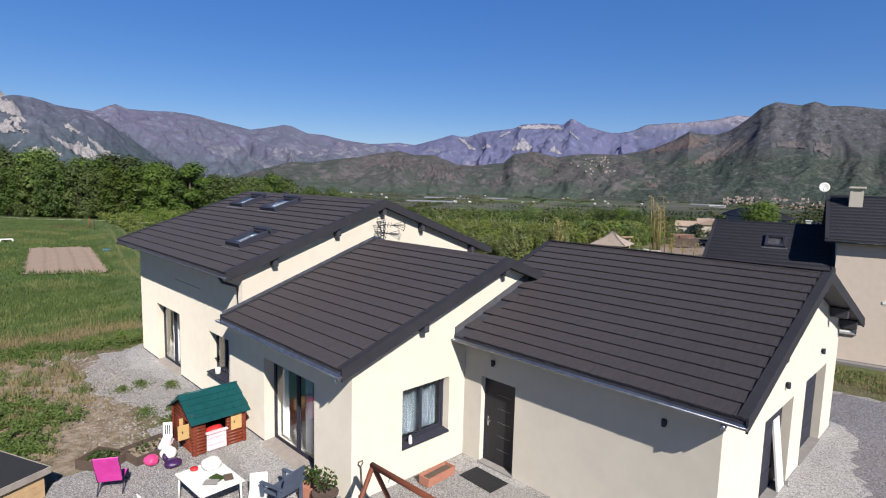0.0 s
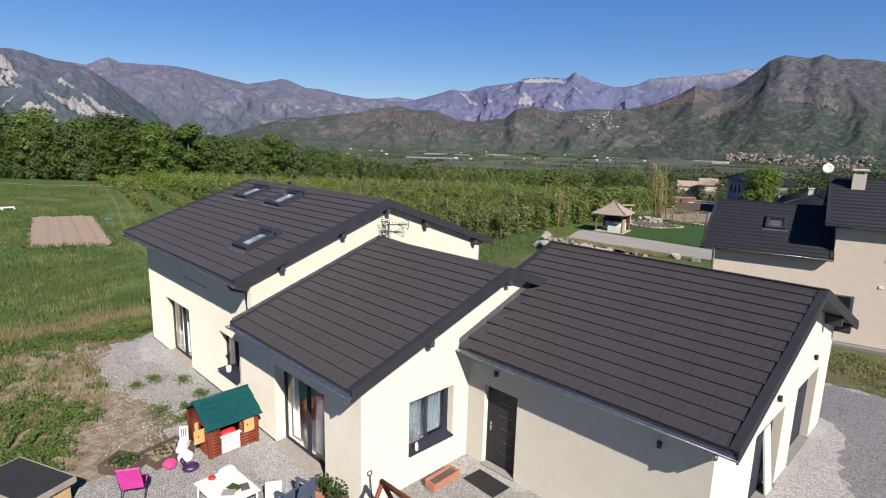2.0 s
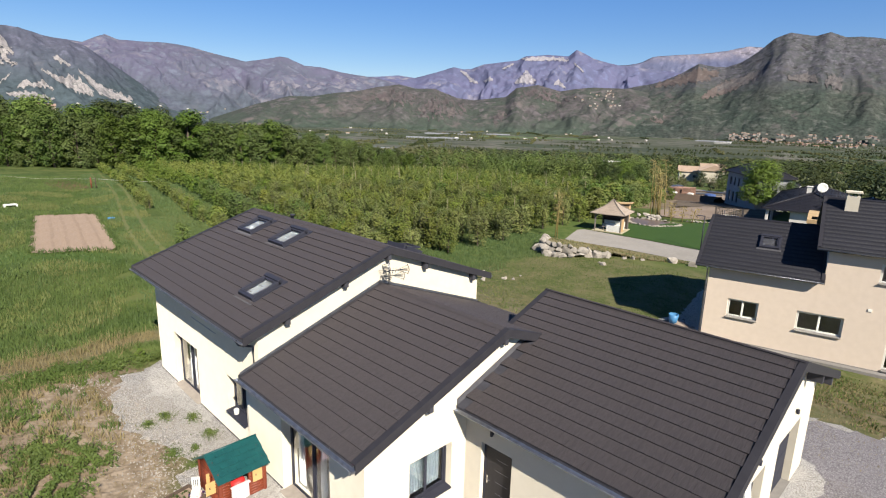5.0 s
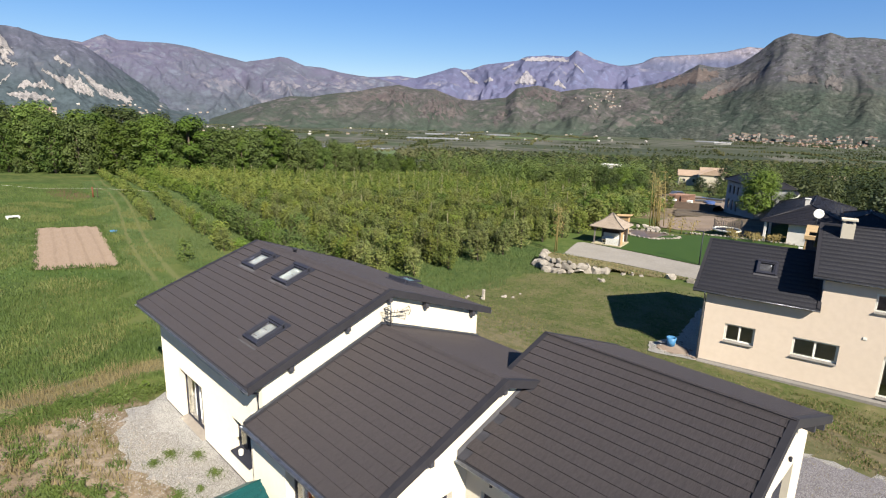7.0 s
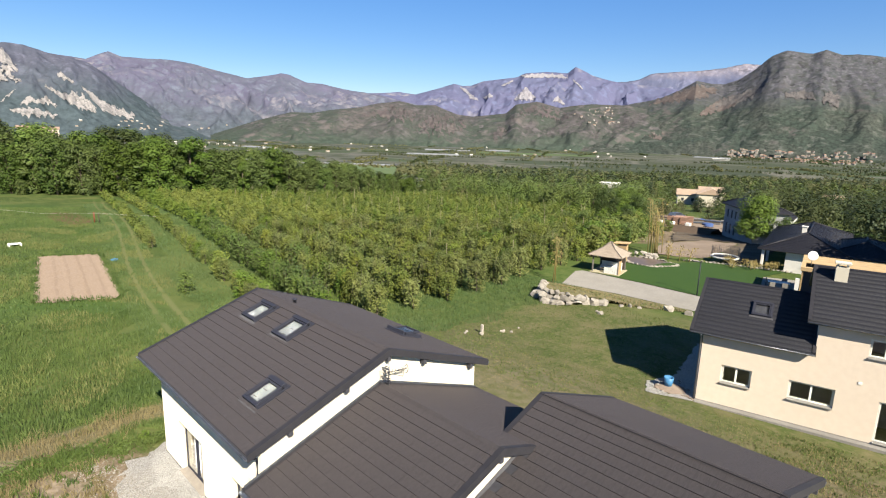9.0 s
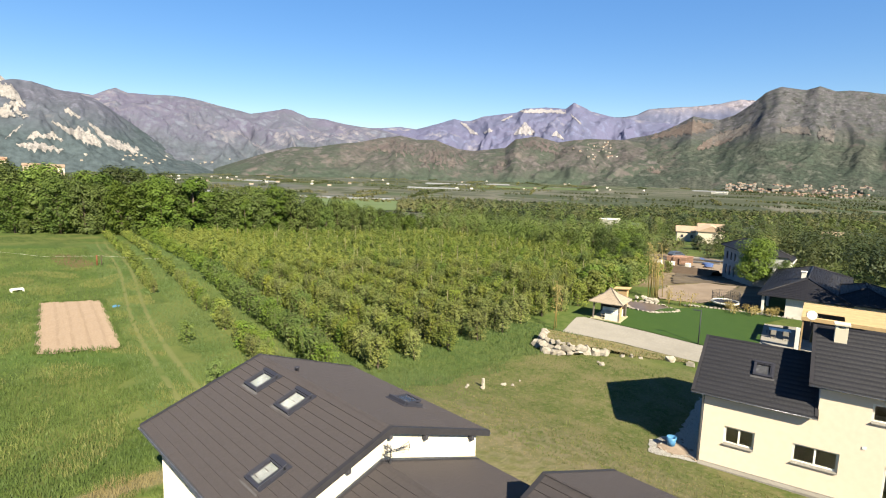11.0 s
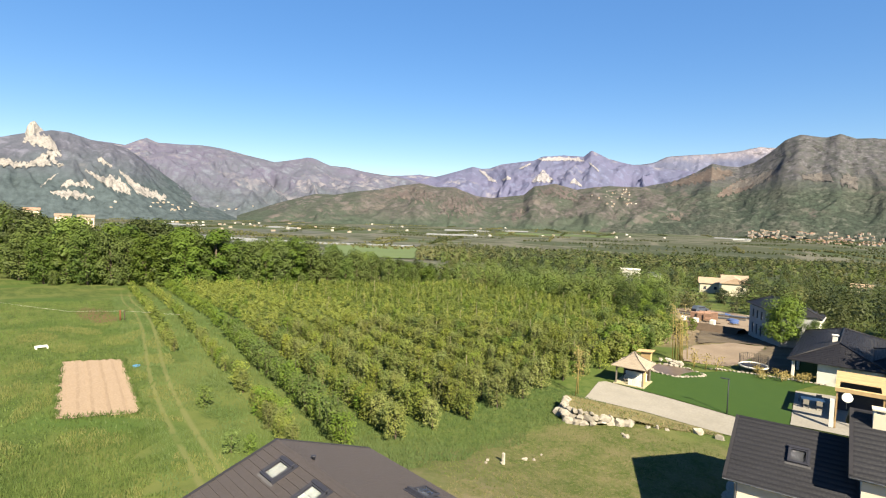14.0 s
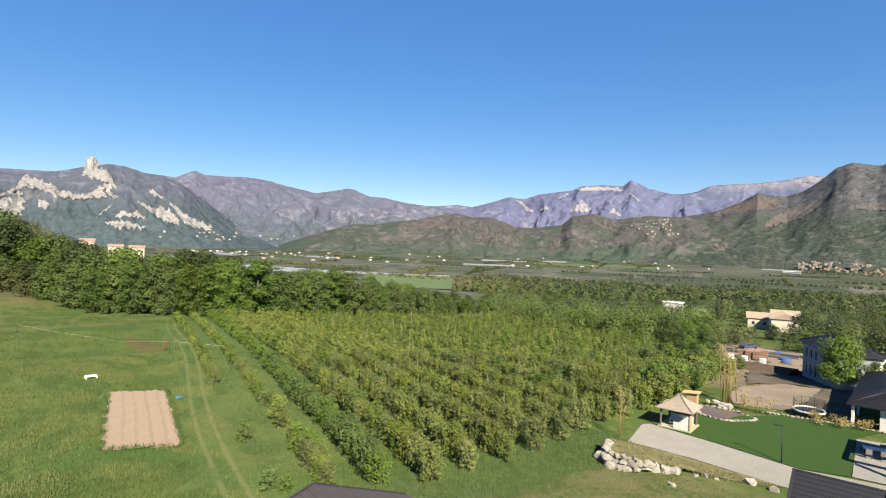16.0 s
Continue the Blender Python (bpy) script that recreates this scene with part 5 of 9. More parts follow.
def antenna(m):
    """Television aerial: mast, boom with short rods that ends in a wide bow, and two folded reflector panels."""
    a = empty("antenna", m, "dark television aerial on a short mast by the gable", "antenna")
    part("mast", tube(bmesh.new(), [(0, 0, 0), (0, 0, 0.82)], 0.02, 8), ZINC, a)
    part("wall_bracket", boxes((-0.32, 0.0, -0.02, 0.02, 0.18, 0.22), (-0.32, 0.0, -0.02, 0.02, 0.55, 0.59)), ZINC, a)
    p0, p1 = Vector((0.02, -0.1, 0.50)), Vector((0.22, 0.72, 0.44))
    boom = part("boom", tube(bmesh.new(), [p0, p1], 0.014, 6), ANTHRA, a)
    for k, w in enumerate((0.10, 0.09, 0.08)):
        p = p0.lerp(p1, 0.12 + 0.14 * k)
        part("rod", tube(bmesh.new(), [p + Vector((0.0, -0.02, -w)), p + Vector((0.0, 0.02, w))], 0.009, 5), ANTHRA, boom)
    q = p0.lerp(p1, 0.45)
    for z in (0.05, 0.15, -0.06, -0.15):   # arms that spread towards the bow
        part("arm", tube(bmesh.new(), [q, p1 + Vector((0, 0, z))], 0.008, 5), ANTHRA, boom)
    part("bow", tube(bmesh.new(), [p1 + Vector((0.0, -0.03, 0.18)), p1 + Vector((0.02, 0.03, 0.06)), p1 + Vector((0.02, 0.04, -0.06)), p1 + Vector((0.0, -0.02, -0.18))], 0.014, 6), ANTHRA, boom)
    for side, lean in ((-1, 0.5), (1, -0.5)):
        c0 = Vector((0.03, -0.12, 0.48))
        d1, d2 = Vector((0.05, -0.12, side * 0.30)), Vector((0.12, 0.22, 0.05 * side))
        grid = part("grid", tube(bmesh.new(), [c0 - d2 * 0.5, c0 + d2 * 0.5, c0 + d2 * 0.5 + d1, c0 - d2 * 0.5 + d1, c0 - d2 * 0.5], 0.011, 5), ANTHRA, a, "folded reflector panel of metal rods")
        for k in range(1, 4):
            e = c0 + d1 * (k / 4)
            part("grid_bar", tube(bmesh.new(), [e - d2 * 0.5, e + d2 * 0.5], 0.008, 5), ANTHRA, grid)
    pts_ = [(0.07 * math.cos(i * 0.9), 0.09 * math.sin(i * 0.9), 0.06 + 0.018 * i) for i in range(12)]
    part("cable", tube(bmesh.new(), pts_, 0.010, 5), ANTHRA, a)
    return a


antenna(pose(-5.06, 6.25, 4.93, 0, 0, 8))

# ---- the neighbouring house ----
NB = pose(-2.03, 27.5, -1.62, 0, 0, 12.3)
nb = empty("neighbour_house", NB, "beige rendered house with blue-black tile roofs and white windows", "house")


def n_window(x0, x1, z0, z1, depth=0.14):
    window(nb, pose(x0, 0, z0), x1 - x0, z1 - z0, 2, depth, "white window with a pale sill", PVC, True, False, CONCRETE, sill_out=0.12)


wall_y("wall", 0.0, 0.0, 13.0, 0.05, 4.3, [(1.17, 2.72, 1.45, 2.52), (4.53, 6.63, 1.42, 2.51), (8.5, 10.3, 0.15, 2.40)], BEIGE, 0.3, nb)
wall_y("wall", 0.0, 5.46, 13.0, 4.3, 6.05, [(7.70, 9.1, 4.62, 5.62)], BEIGE, 0.3, nb)
wall_y("wall", 10.5, 0.0, 5.46, -0.9, 3.1, [], BEIGE, -0.3, nb)
wall_y("wall", 8.6, 5.46, 13.0, -0.9, 6.0, [], BEIGE, -0.3, nb)
gable("wall", 0.0, 0.3, 10.2, -0.9, -0.45, 4.35, 4.0, 6.55, [], 0.15, BEIGE, 0.3, nb)
gable("wall", 5.46, 0.3, 8.3, 3.5, -0.45, 6.13, 4.25, 8.25, [], 0.15, BEIGE, 0.3, nb)
gable("wall", 13.0, 0.3, 8.3, 0.0, -0.45, 6.13, 4.25, 8.25, [], 0.15, BEIGE, -0.3, nb)
part("plinth", boxes((-0.03, 13.05, -0.04, 0.3, -0.75, 0.06), (-0.03, 0.3, 0.3, 10.5, -0.75, 0.06)), CONCRETE, nb)
n_window(1.17, 2.72, 1.45, 2.52)
n_window(4.53, 6.63, 1.42, 2.51)
n_window(7.70, 9.1, 4.62, 5.62)
n_window(8.5, 10.3, 0.15, 2.40)
part("wall_lamp", bevel(boxes((7.5, 7.68, -0.04, 0.0, 3.1, 3.24)), 0.01), PVC, nb)
part("partition", boxes((0.3, 12.7, 2.5, 2.6, 0, 4.2)), INTERIOR, nb)
NL = dict(x0=-0.68, x1=5.46, ye=-0.45, ze=4.40, yr=4.0, zr=6.60, ye2=11.0)
NU = dict(x0=4.93, x1=13.6, ye=-0.45, ze=6.16, yr=4.25, zr=8.27, ye2=8.95)
n_low = pitched_roof("blue-black tiled lower roof", parent=nb, tile_mat=TILE_N, expose=0.36, panel=1.02, shingles=5, rake=0.16, wave=0.004, **NL)
n_up = pitched_roof("blue-black tiled upper roof", parent=nb, tile_mat=TILE_N, expose=0.36, panel=1.02, shingles=5, rake=0.16, wave=0.004, **NU)
gutter(n_low, -0.7, 5.47, -0.5, 4.34)
gutter(n_up, 4.9, 13.6, -0.5, 6.10)
part("downpipe", tube(bmesh.new(), [(-0.06, -0.5, 4.3), (-0.06, -0.45, 4.15), (-0.08, -0.06, 3.95), (-0.08, -0.06, 0.0)], 0.045, 10), ZINC, nb)
skylight(n_low, 2.2, 3.2, 1.45, 2.5, NL, blind=SOFFIT)
ch = empty("chimney", None, "cream chimney with a slotted cap")
ch.parent = nb
part("flue", boxes((5.9, 6.5, 3.0, 3.55, 7.2, 8.55)), CREAM, ch)
part("cap", bevel(boxes((5.82, 6.58, 2.92, 3.63, 8.72, 8.82)), 0.02), CREAM, ch)
for x in (5.93, 6.38):
    for y in (3.03, 3.42):
        part("cap_post", boxes((x, x + 0.09, y, y + 0.09, 8.55, 8.72)), CREAM, ch)
part("stack_flashing", boxes((5.82, 6.58, 2.86, 3.62, 7.0, 7.62)), ZINC, ch)
dish = empty("satellite_dish", None, "large white satellite dish on a pole")
dish.parent = nb
dish.matrix_basis = pose(4.75, 4.6, 8.75) @ Matrix.Scale(0.58, 4)
bm = bmesh.new()
lathe(bm, [(0.02, 0.0), (0.2, 0.02), (0.36, 0.07), (0.47, 0.13), (0.475, 0.14), (0.36, 0.085), (0.2, 0.035), (0.02, 0.015)], 24)
d = part("reflector", bm, PVC, dish)
d.matrix_basis = pose(0, -0.05, 0, 78, 0, 10)
part("pole", tube(bmesh.new(), [(0, 0.06, -1.15), (0, 0.06, 0.1)], 0.03, 8), ZINC, dish)
part("feed_arm", tube(bmesh.new(), [(0, -0.05, -0.35), (-0.05, -0.55, -0.12), (-0.05, -0.55, 0.02)], 0.015, 6), ZINC, dish)

# pale strip of concrete along the foot of the neighbour's wall
part("apron", bevel(boxes((-0.03, 13.05, -0.46, -0.043, -0.7, 0.03)), 0.01, 1), CONCRETE, nb, "pale concrete strip at the foot of the wall")
NBX = lambda x, y: tuple((NB @ Vector((x, y, 0)))[:2])
patch("gravel_strip", GRAVEL, [NBX(-2.6, -1.2), NBX(-0.05, -0.5), NBX(-0.05, 10.4), NBX(-1.5, 10.4), NBX(-1.7, 3.0), NBX(-3.0, 1.0)], 0.05, 0.14, 0.4, label="pale gravel along the end wall of the house", category="gravel", seed=44)
# ---- garden beyond the neighbouring house ----
patch("driveway", CONCRETE, [(-22.3, 43.7), (-16.5, 44.9), (-9.1, 45.6), (-1, 48.0), (3, 50), (2, 54.5), (-4, 53.0), (-9.6, 50.8), (-16.5, 51.0), (-24.2, 50.9), (-24.6, 50.0)], 0.06, 0.02, 0.8, label="pale concrete driveway beside the lawn", category="driveway")
patch("lawn", TURF, [(-23.2, 50.98), (-16.5, 51.1), (-9.6, 50.9), (-6.2, 52.6), (-9.0, 64.7), (-8.0, 69.8), (-14, 69.1), (-17.5, 66.0), (-19.2, 63.2), (-24.5, 58.5)], 0.09, 0.03, 0.8, label="dense dark green mown lawn", category="lawn")
patch("terrace", CONCRETE, [(-6.15, 52.7), (-8.95, 64.7), (-6.0, 66.2), (4, 68), (6, 56)], 0.10, 0.01, 1.0, label="pale concrete terrace slab", category="terrace")
patch("sand_ground", SAND, [(-22.4, 67.0), (-24.8, 71.1), (-26.8, 81), (-24.6, 87.5), (-19.9, 90.2), (-18.4, 83.2), (-17.0, 72.4), (-18, 69.6)], 0.06, 0.35, 0.8, height=lambda x, y: 0.12 * max(0, math.sin(x * 0.7 + y * 0.35)), label="bare sandy earth beyond the lawn", category="earth")
# dug earth; its strip beside the low house is shade painted as dark ground
patch("dug_ground", DARKSOIL_SHADE, [(-16.9, 72.6), (-18.3, 83.4), (-19.8, 90.6), (-24.8, 88.0), (-27.4, 83), (-31, 92), (-36, 105), (-33, 109), (-25, 102), (-17, 97), (-13.5, 88), (-11.8, 73), (-13.6, 70.4)], 0.05, 0.4, 0.8, height=lambda x, y: 0.10 * max(0, math.sin(x * 0.9 + y * 0.6)) + 0.08 * max(0, math.sin(x * 1.7 - y * 1.1)), label="dark dug earth and painted shade round the sandy plot", category="earth", seed=8)
patch("site_ground", SAND, [(-40, 98), (-30, 99), (-26, 104), (-28, 120), (-38, 140), (-55, 146), (-58, 128)], 0.05, 0.8, 2, label="bare earth of a building site", category="earth", seed=4)
STONE = material("pale limestone", (0.36, 0.325, 0.28), (0.25, 0.224, 0.192), 4, 0.9, bump=0.5, bump_scale=14, c=(0.162, 0.146, 0.124), by_piece=0.18)
REED = material("sun-bleached thatch canvas", (0.36, 0.30, 0.24), (0.235, 0.185, 0.145), 12, 0.9, bump=0.4, stretch=(1, 1, 6))
OSB = material("raw timber boarding", (0.4464, 0.3168, 0.1728), (0.3888, 0.2664, 0.1368), 14, 0.8, by_piece=0.08)
WATER = material("murky brown pond water", (0.150, 0.108, 0.082), (0.10, 0.074, 0.056), 1, 0.35, spec=0.25)


def blob(bm, c, r, seed, squash=0.75):
    """A soft rounded form, a little uneven."""
    rnd = random.Random(seed)
    made = bmesh.ops.create_icosphere(bm, subdivisions=3, radius=1.0)["verts"]
    off = Vector((rnd.uniform(0, 50), rnd.uniform(0, 50), 0))
    for v in made:
        k = 1 + 0.16 * noise.noise(v.co * 1.3 + off)
        v.co = Vector((v.co.x * r * k, v.co.y * r * k, v.co.z * r * squash * k)) + Vector(c)
    for f in bm.faces:
        f.smooth = True
    return bm


def rock(bm, c, r, seed, squash=0.75):
    """An uneven boulder."""
    rnd = random.Random(seed)
    sc = (r * rnd.uniform(0.85, 1.3), r * rnd.uniform(0.75, 1.1), r * squash * rnd.uniform(0.85, 1.2))
    vs = []
    for k in range(15):
        d = Vector((rnd.gauss(0, 1), rnd.gauss(0, 1), rnd.gauss(0, 1))).normalized() * rnd.uniform(0.82, 1.12)
        vs.append(bm.verts.new((c[0] + d.x * sc[0], c[1] + d.y * sc[1], c[2] + d.z * sc[2])))
    out = bmesh.ops.convex_hull(bm, input=vs)
    junk = [g for g in {*out["geom_interior"], *out["geom_unused"]} if isinstance(g, bmesh.types.BMVert)]
    if junk:
        bmesh.ops.delete(bm, geom=junk, context="VERTS")
    return bm


BANKSOIL = material("dry grassy earth", (0.125, 0.108, 0.052), (0.092, 0.086, 0.038), 3, 0.95, bump=0.7, bump_scale=10, c=(0.16, 0.132, 0.076), big=0.6)


def bank_rise(x, y):
    """Height of the earth that the stone wall holds, over the land round it."""
    x, y = np.asarray(x, float), np.asarray(y, float)
    return 0.85 * np.clip((43.6 + 0.13 * (x + 20) - y) / 3.6, 0.0, 1.0) * np.clip((-12.0 - x) / 6.0, 0.0, 1.0)


patch("verge_bank", BANKSOIL, [(-22.2, 40.2), (-21.1, 38.0), (-20.0, 37.3), (-18.5, 37.6), (-17.3, 38.6), (-16.3, 40.1), (-14.3, 41.8), (-9.3, 44.9), (-9.4, 45.5), (-16.5, 44.8), (-22.3, 43.6), (-24.0, 43.3), (-23.6, 42.0)], 0.05, 0.06, 0.5, height=lambda x, y: float(bank_rise(x, y)), label="bank of dry grassy earth held by the stone wall", category="bank", seed=61)
wall_stones = empty("stone_wall", None, "dry-stacked wall of pale limestone boulders", "wall", kind="")
rnd = random.Random(5)
line = [(-21.9, 39.6), (-21.0, 37.6), (-20.0, 36.9), (-18.6, 37.2), (-17.5, 38.2), (-16.5, 39.7), (-14.8, 41.2)]
k = 0
for tier, (r, end) in enumerate(((0.62, -15.3), (0.50, -16.6), (0.36, -17.7))):
    for a, b in zip(line, line[1:]):
        m = max(1, round(math.dist(a, b) / (r * 1.25)))
        for j in range(m):
            f = (j + 0.5 + 0.3 * (tier % 2)) / m
            x, y = a[0] + (b[0] - a[0]) * f, a[1] + (b[1] - a[1]) * f
            if x > end:
                continue
            k += 1
            part("stone", rock(bmesh.new(), (x + rnd.uniform(-.08, .08), y + 0.22 * tier + rnd.uniform(-.06, .06), gz(x, y) + 0.2 + 0.44 * tier), r * rnd.uniform(0.7, 1.25), k, 0.78), STONE, wall_stones)
for i, (x, y, r) in enumerate(((-14.3, 41.4, 0.3), (-13.7, 42.0, 0.34), (-12.9, 42.3, 0.22), (-10.9, 43.9, 0.46), (-9.1, 44.0, 0.42), (-14.4, 37.9, 0.28), (-14.9, 38.2, 0.2), (-17.3, 25.3, 0.22), (-17.2, 27.7, 0.24), (-16.7, 28.2, 0.16), (-18.3, 24.7, 0.15), (-17.9, 24.1, 0.13), (-16.9, 29.4, 0.12))):
    tagged(obj("boulder", rock(bmesh.new(), (x, y, gz(x, y) + r * 0.35), r, 90 + i), STONE), "pale limestone boulder lying in the grass", "boulder", "boulders in the grass")
post_stone = obj("marker_post", bevel(boxes((-17.72, -17.5, 25.6, 25.8, -1.75, -0.75)), 0.04, 1), STONE)
tagged(post_stone, "short grey stone post in the grass", "post")

# garden pavilion
gzb = empty("gazebo", pose(-22.0, 52.9, gz(-22, 52.9) + 0.09, 0, 0, 12), "timber garden pavilion with a pale pyramid roof", "gazebo")
for x in (-1.45, 1.45):
    for y in (-1.45, 1.45):
        p = part("post", bevel(boxes((x - 0.07, x + 0.07, y - 0.07, y + 0.07, 0, 2.2)), 0.01, 1), GREYPOST, gzb)
        for dx, dy in ((-0.5 * math.copysign(1, x), 0), (0, -0.5 * math.copysign(1, y))):
            part("brace", tube(bmesh.new(), [(x, y, 1.65), (x + dx, y + dy, 2.15)], 0.045, 4), GREYPOST, p)
bm = bmesh.new()
tip = bm.verts.new((0, 0, 3.6))
ring = []
for r, z in ((0.30, 3.22), (0.72, 2.86), (1.25, 2.52), (1.65, 2.28), (1.95, 2.14), (1.95, 2.06)):   # the cloth sags between the peak and the eaves
    pts_ = []
    for i in range(16):
        a = i * math.tau / 16 + math.pi / 4
        q = r / max(abs(math.cos(a)), abs(math.sin(a))) * (1.0 if i % 4 == 0 else 0.985)
        pts_.append(bm.verts.new((q * math.cos(a), q * math.sin(a), z - (0.05 if i % 4 == 2 else 0.02 if i % 2 else 0.0) * (r > 1))))
    ring.append(pts_)
for i in range(16):
    bm.faces.new((ring[0][i], ring[0][(i + 1) % 16], tip))
    for a, b in zip(ring, ring[1:]):
        bm.faces.new((a[i], b[i], b[(i + 1) % 16], a[(i + 1) % 16]))
bm.faces.new(ring[-1][::-1])
part("canopy", bm, REED, gzb, "pale thatch-coloured pyramid canopy")
for sx in (-1, 1):
    for sy in (-1, 1):
        part("rafter", tube(bmesh.new(), [(sx * 0.05, sy * 0.05, 3.57), (sx * 0.74, sy * 0.74, 2.88), (sx * 1.27, sy * 1.27, 2.55), (sx * 1.97, sy * 1.97, 2.16)], 0.035, 5), GREYPOST, gzb)
part("deck", bevel(boxes((-1.7, 1.7, -1.7, 1.7, -0.02, 0.10)), 0.02, 1), PALEWOOD, gzb)
for k in range(6):
    part("panel_board", boxes((-0.1 + 0.25 * k, 0.13 + 0.25 * k, -1.5, -1.46, 0.1, 0.8)), PVC, gzb)
part("back_screen", boxes((-1.4, 1.4, 1.42, 1.47, 0.1, 1.9)), OLDWOOD, gzb)
part("low_table", bevel(boxes((-0.8, 0.2, -0.9, -0.2, 0.42, 0.48), (-0.7, -0.62, -0.8, -0.7, 0.1, 0.42), (0.02, 0.1, -0.8, -0.7, 0.1, 0.42), (-0.7, -0.62, -0.4, -0.3, 0.1, 0.42), (0.02, 0.1, -0.4, -0.3, 0.1, 0.42)), 0.008, 1), GREYPOST, gzb)
for k in range(5):
    part("panel_board", boxes((1.46, 1.5, -1.4 + 0.22 * k, -1.2 + 0.22 * k, 0.1, 1.55)), WOOD, gzb)
part("bench", bevel(boxes((-1.2, 1.2, 0.6, 1.2, 0.1, 0.5), (-1.2, 1.2, 1.1, 1.25, 0.5, 0.95)), 0.02, 1), PVC, gzb)
shed = empty("shed", pose(-23.6, 59.0, gz(-23.6, 59.0), 0, 0, 15), "small timber garden shed", "shed")
part("body", boxes((-0.55, 0.55, -0.5, 0.5, 0, 2.35)), WOOD, shed)
part("roof", bevel(prism(bmesh.new(), [(-1.1, -0.75, 2.35), (0.85, -0.75, 2.5), (0.85, -0.75, 2.6), (-1.1, -0.75, 2.45)], (0, 1.5, 0)), 0.02, 1), WOOD, shed)
# pond with a stone rim
pond = empty("pond", pose(-21.2, 61.4, gz(-21.2, 61.4) + 0.1), "small pond edged with pale stones", "pond")
bm = bmesh.new()
vs = [bm.verts.new((3.0 * math.cos(a) * (1 + 0.15 * math.sin(3 * a)), 2.3 * math.sin(a), 0.02)) for a in [i * math.tau / 40 for i in range(40)]]
bm.faces.new(vs)
part("water_surface", bm, WATER, pond)
for i in range(34):
    a = i * math.tau / 34
    part("rim_stone", rock(bmesh.new(), (3.15 * math.cos(a) * (1 + 0.15 * math.sin(3 * a)), 2.45 * math.sin(a), 0.05), rnd.uniform(0.12, 0.36), 200 + i, 0.55), STONE, pond)
for i in range(9):
    part("rim_stone", rock(bmesh.new(), (rnd.uniform(-3.2, -0.5), rnd.uniform(2.4, 3.6), 0.25), rnd.uniform(0.3, 0.6), 260 + i, 0.7), STONE, pond)
edging = empty("lawn_edging", None, "row of pale stones along the lawn edge", "edging")
for i in range(26):
    f = i / 25
    x, y = -18.6 + 11.2 * f, 66.2 + 3.9 * f ** 0.7
    part("stone", rock(bmesh.new(), (x, y, gz(x, y) + 0.15), rnd.uniform(0.16, 0.3), 300 + i, 0.6), STONE, edging)
# garden lamp post
lp = empty("street_lamp", pose(-11.1, 51.0, gz(-11.1, 51) + 0.08, 0, 0, 12), "thin black garden lamp post with a flat head", "lamp")
part("pole", tube(bmesh.new(), [(0, 0, 0), (0, 0, 3.4)], [0.06, 0.045], 8), ANTHRA, lp)
part("lamp_head", bevel(boxes((-0.75, 0.05, -0.09, 0.09, 3.38, 3.45)), 0.015, 1), ANTHRA, lp)
# trampoline
tr = empty("trampoline", pose(-15.0, 69.9, gz(-15, 69.9) + 0.06), "round trampoline with a black safety net", "trampoline")
bm = bmesh.new()
tube(bm, [(1.6 * math.cos(a), 1.6 * math.sin(a), 0.7) for a in [i * math.tau / 32 for i in range(33)]], 0.12, 8)
part("pad", bm, PVC, tr, "pale blue-white edge pad")
bm = bmesh.new()
bm.faces.new([bm.verts.new((1.5 * math.cos(i * math.tau / 32), 1.5 * math.sin(i * math.tau / 32), 0.7)) for i in range(32)])
part("mat", bm, ANTHRA, tr)
NET = material("black net", (0.03, 0.03, 0.03), None, 4, 0.8)
for i in range(8):
    a = i * math.tau / 8
    c, s_ = math.cos(a), math.sin(a)
    part("pole", tube(bmesh.new(), [(1.7 * c, 1.7 * s_, 0), (1.7 * c, 1.7 * s_, 2.0)], 0.025, 6), ANTHRA, tr)
bm = bmesh.new()
for i in range(40):
    a = i * math.tau / 40
    tube(bm, [(1.62 * math.cos(a), 1.62 * math.sin(a), 0.75), (1.62 * math.cos(a), 1.62 * math.sin(a), 1.95)], 0.012, 3, False)
for z in (1.0, 1.2, 1.4, 1.6, 1.8, 1.95):
    tube(bm, [(1.62 * math.cos(i * math.tau / 24), 1.62 * math.sin(i * math.tau / 24), z) for i in range(25)], 0.012, 3, False)
part("net", bm, NET, tr)

# house with the hipped roof
h3 = empty("hip_roof_house", pose(-11.2, 69.2, gz(-10.6, 69.7), 0, 0, 9.5), "low white house with a dark hipped tile roof", "house")


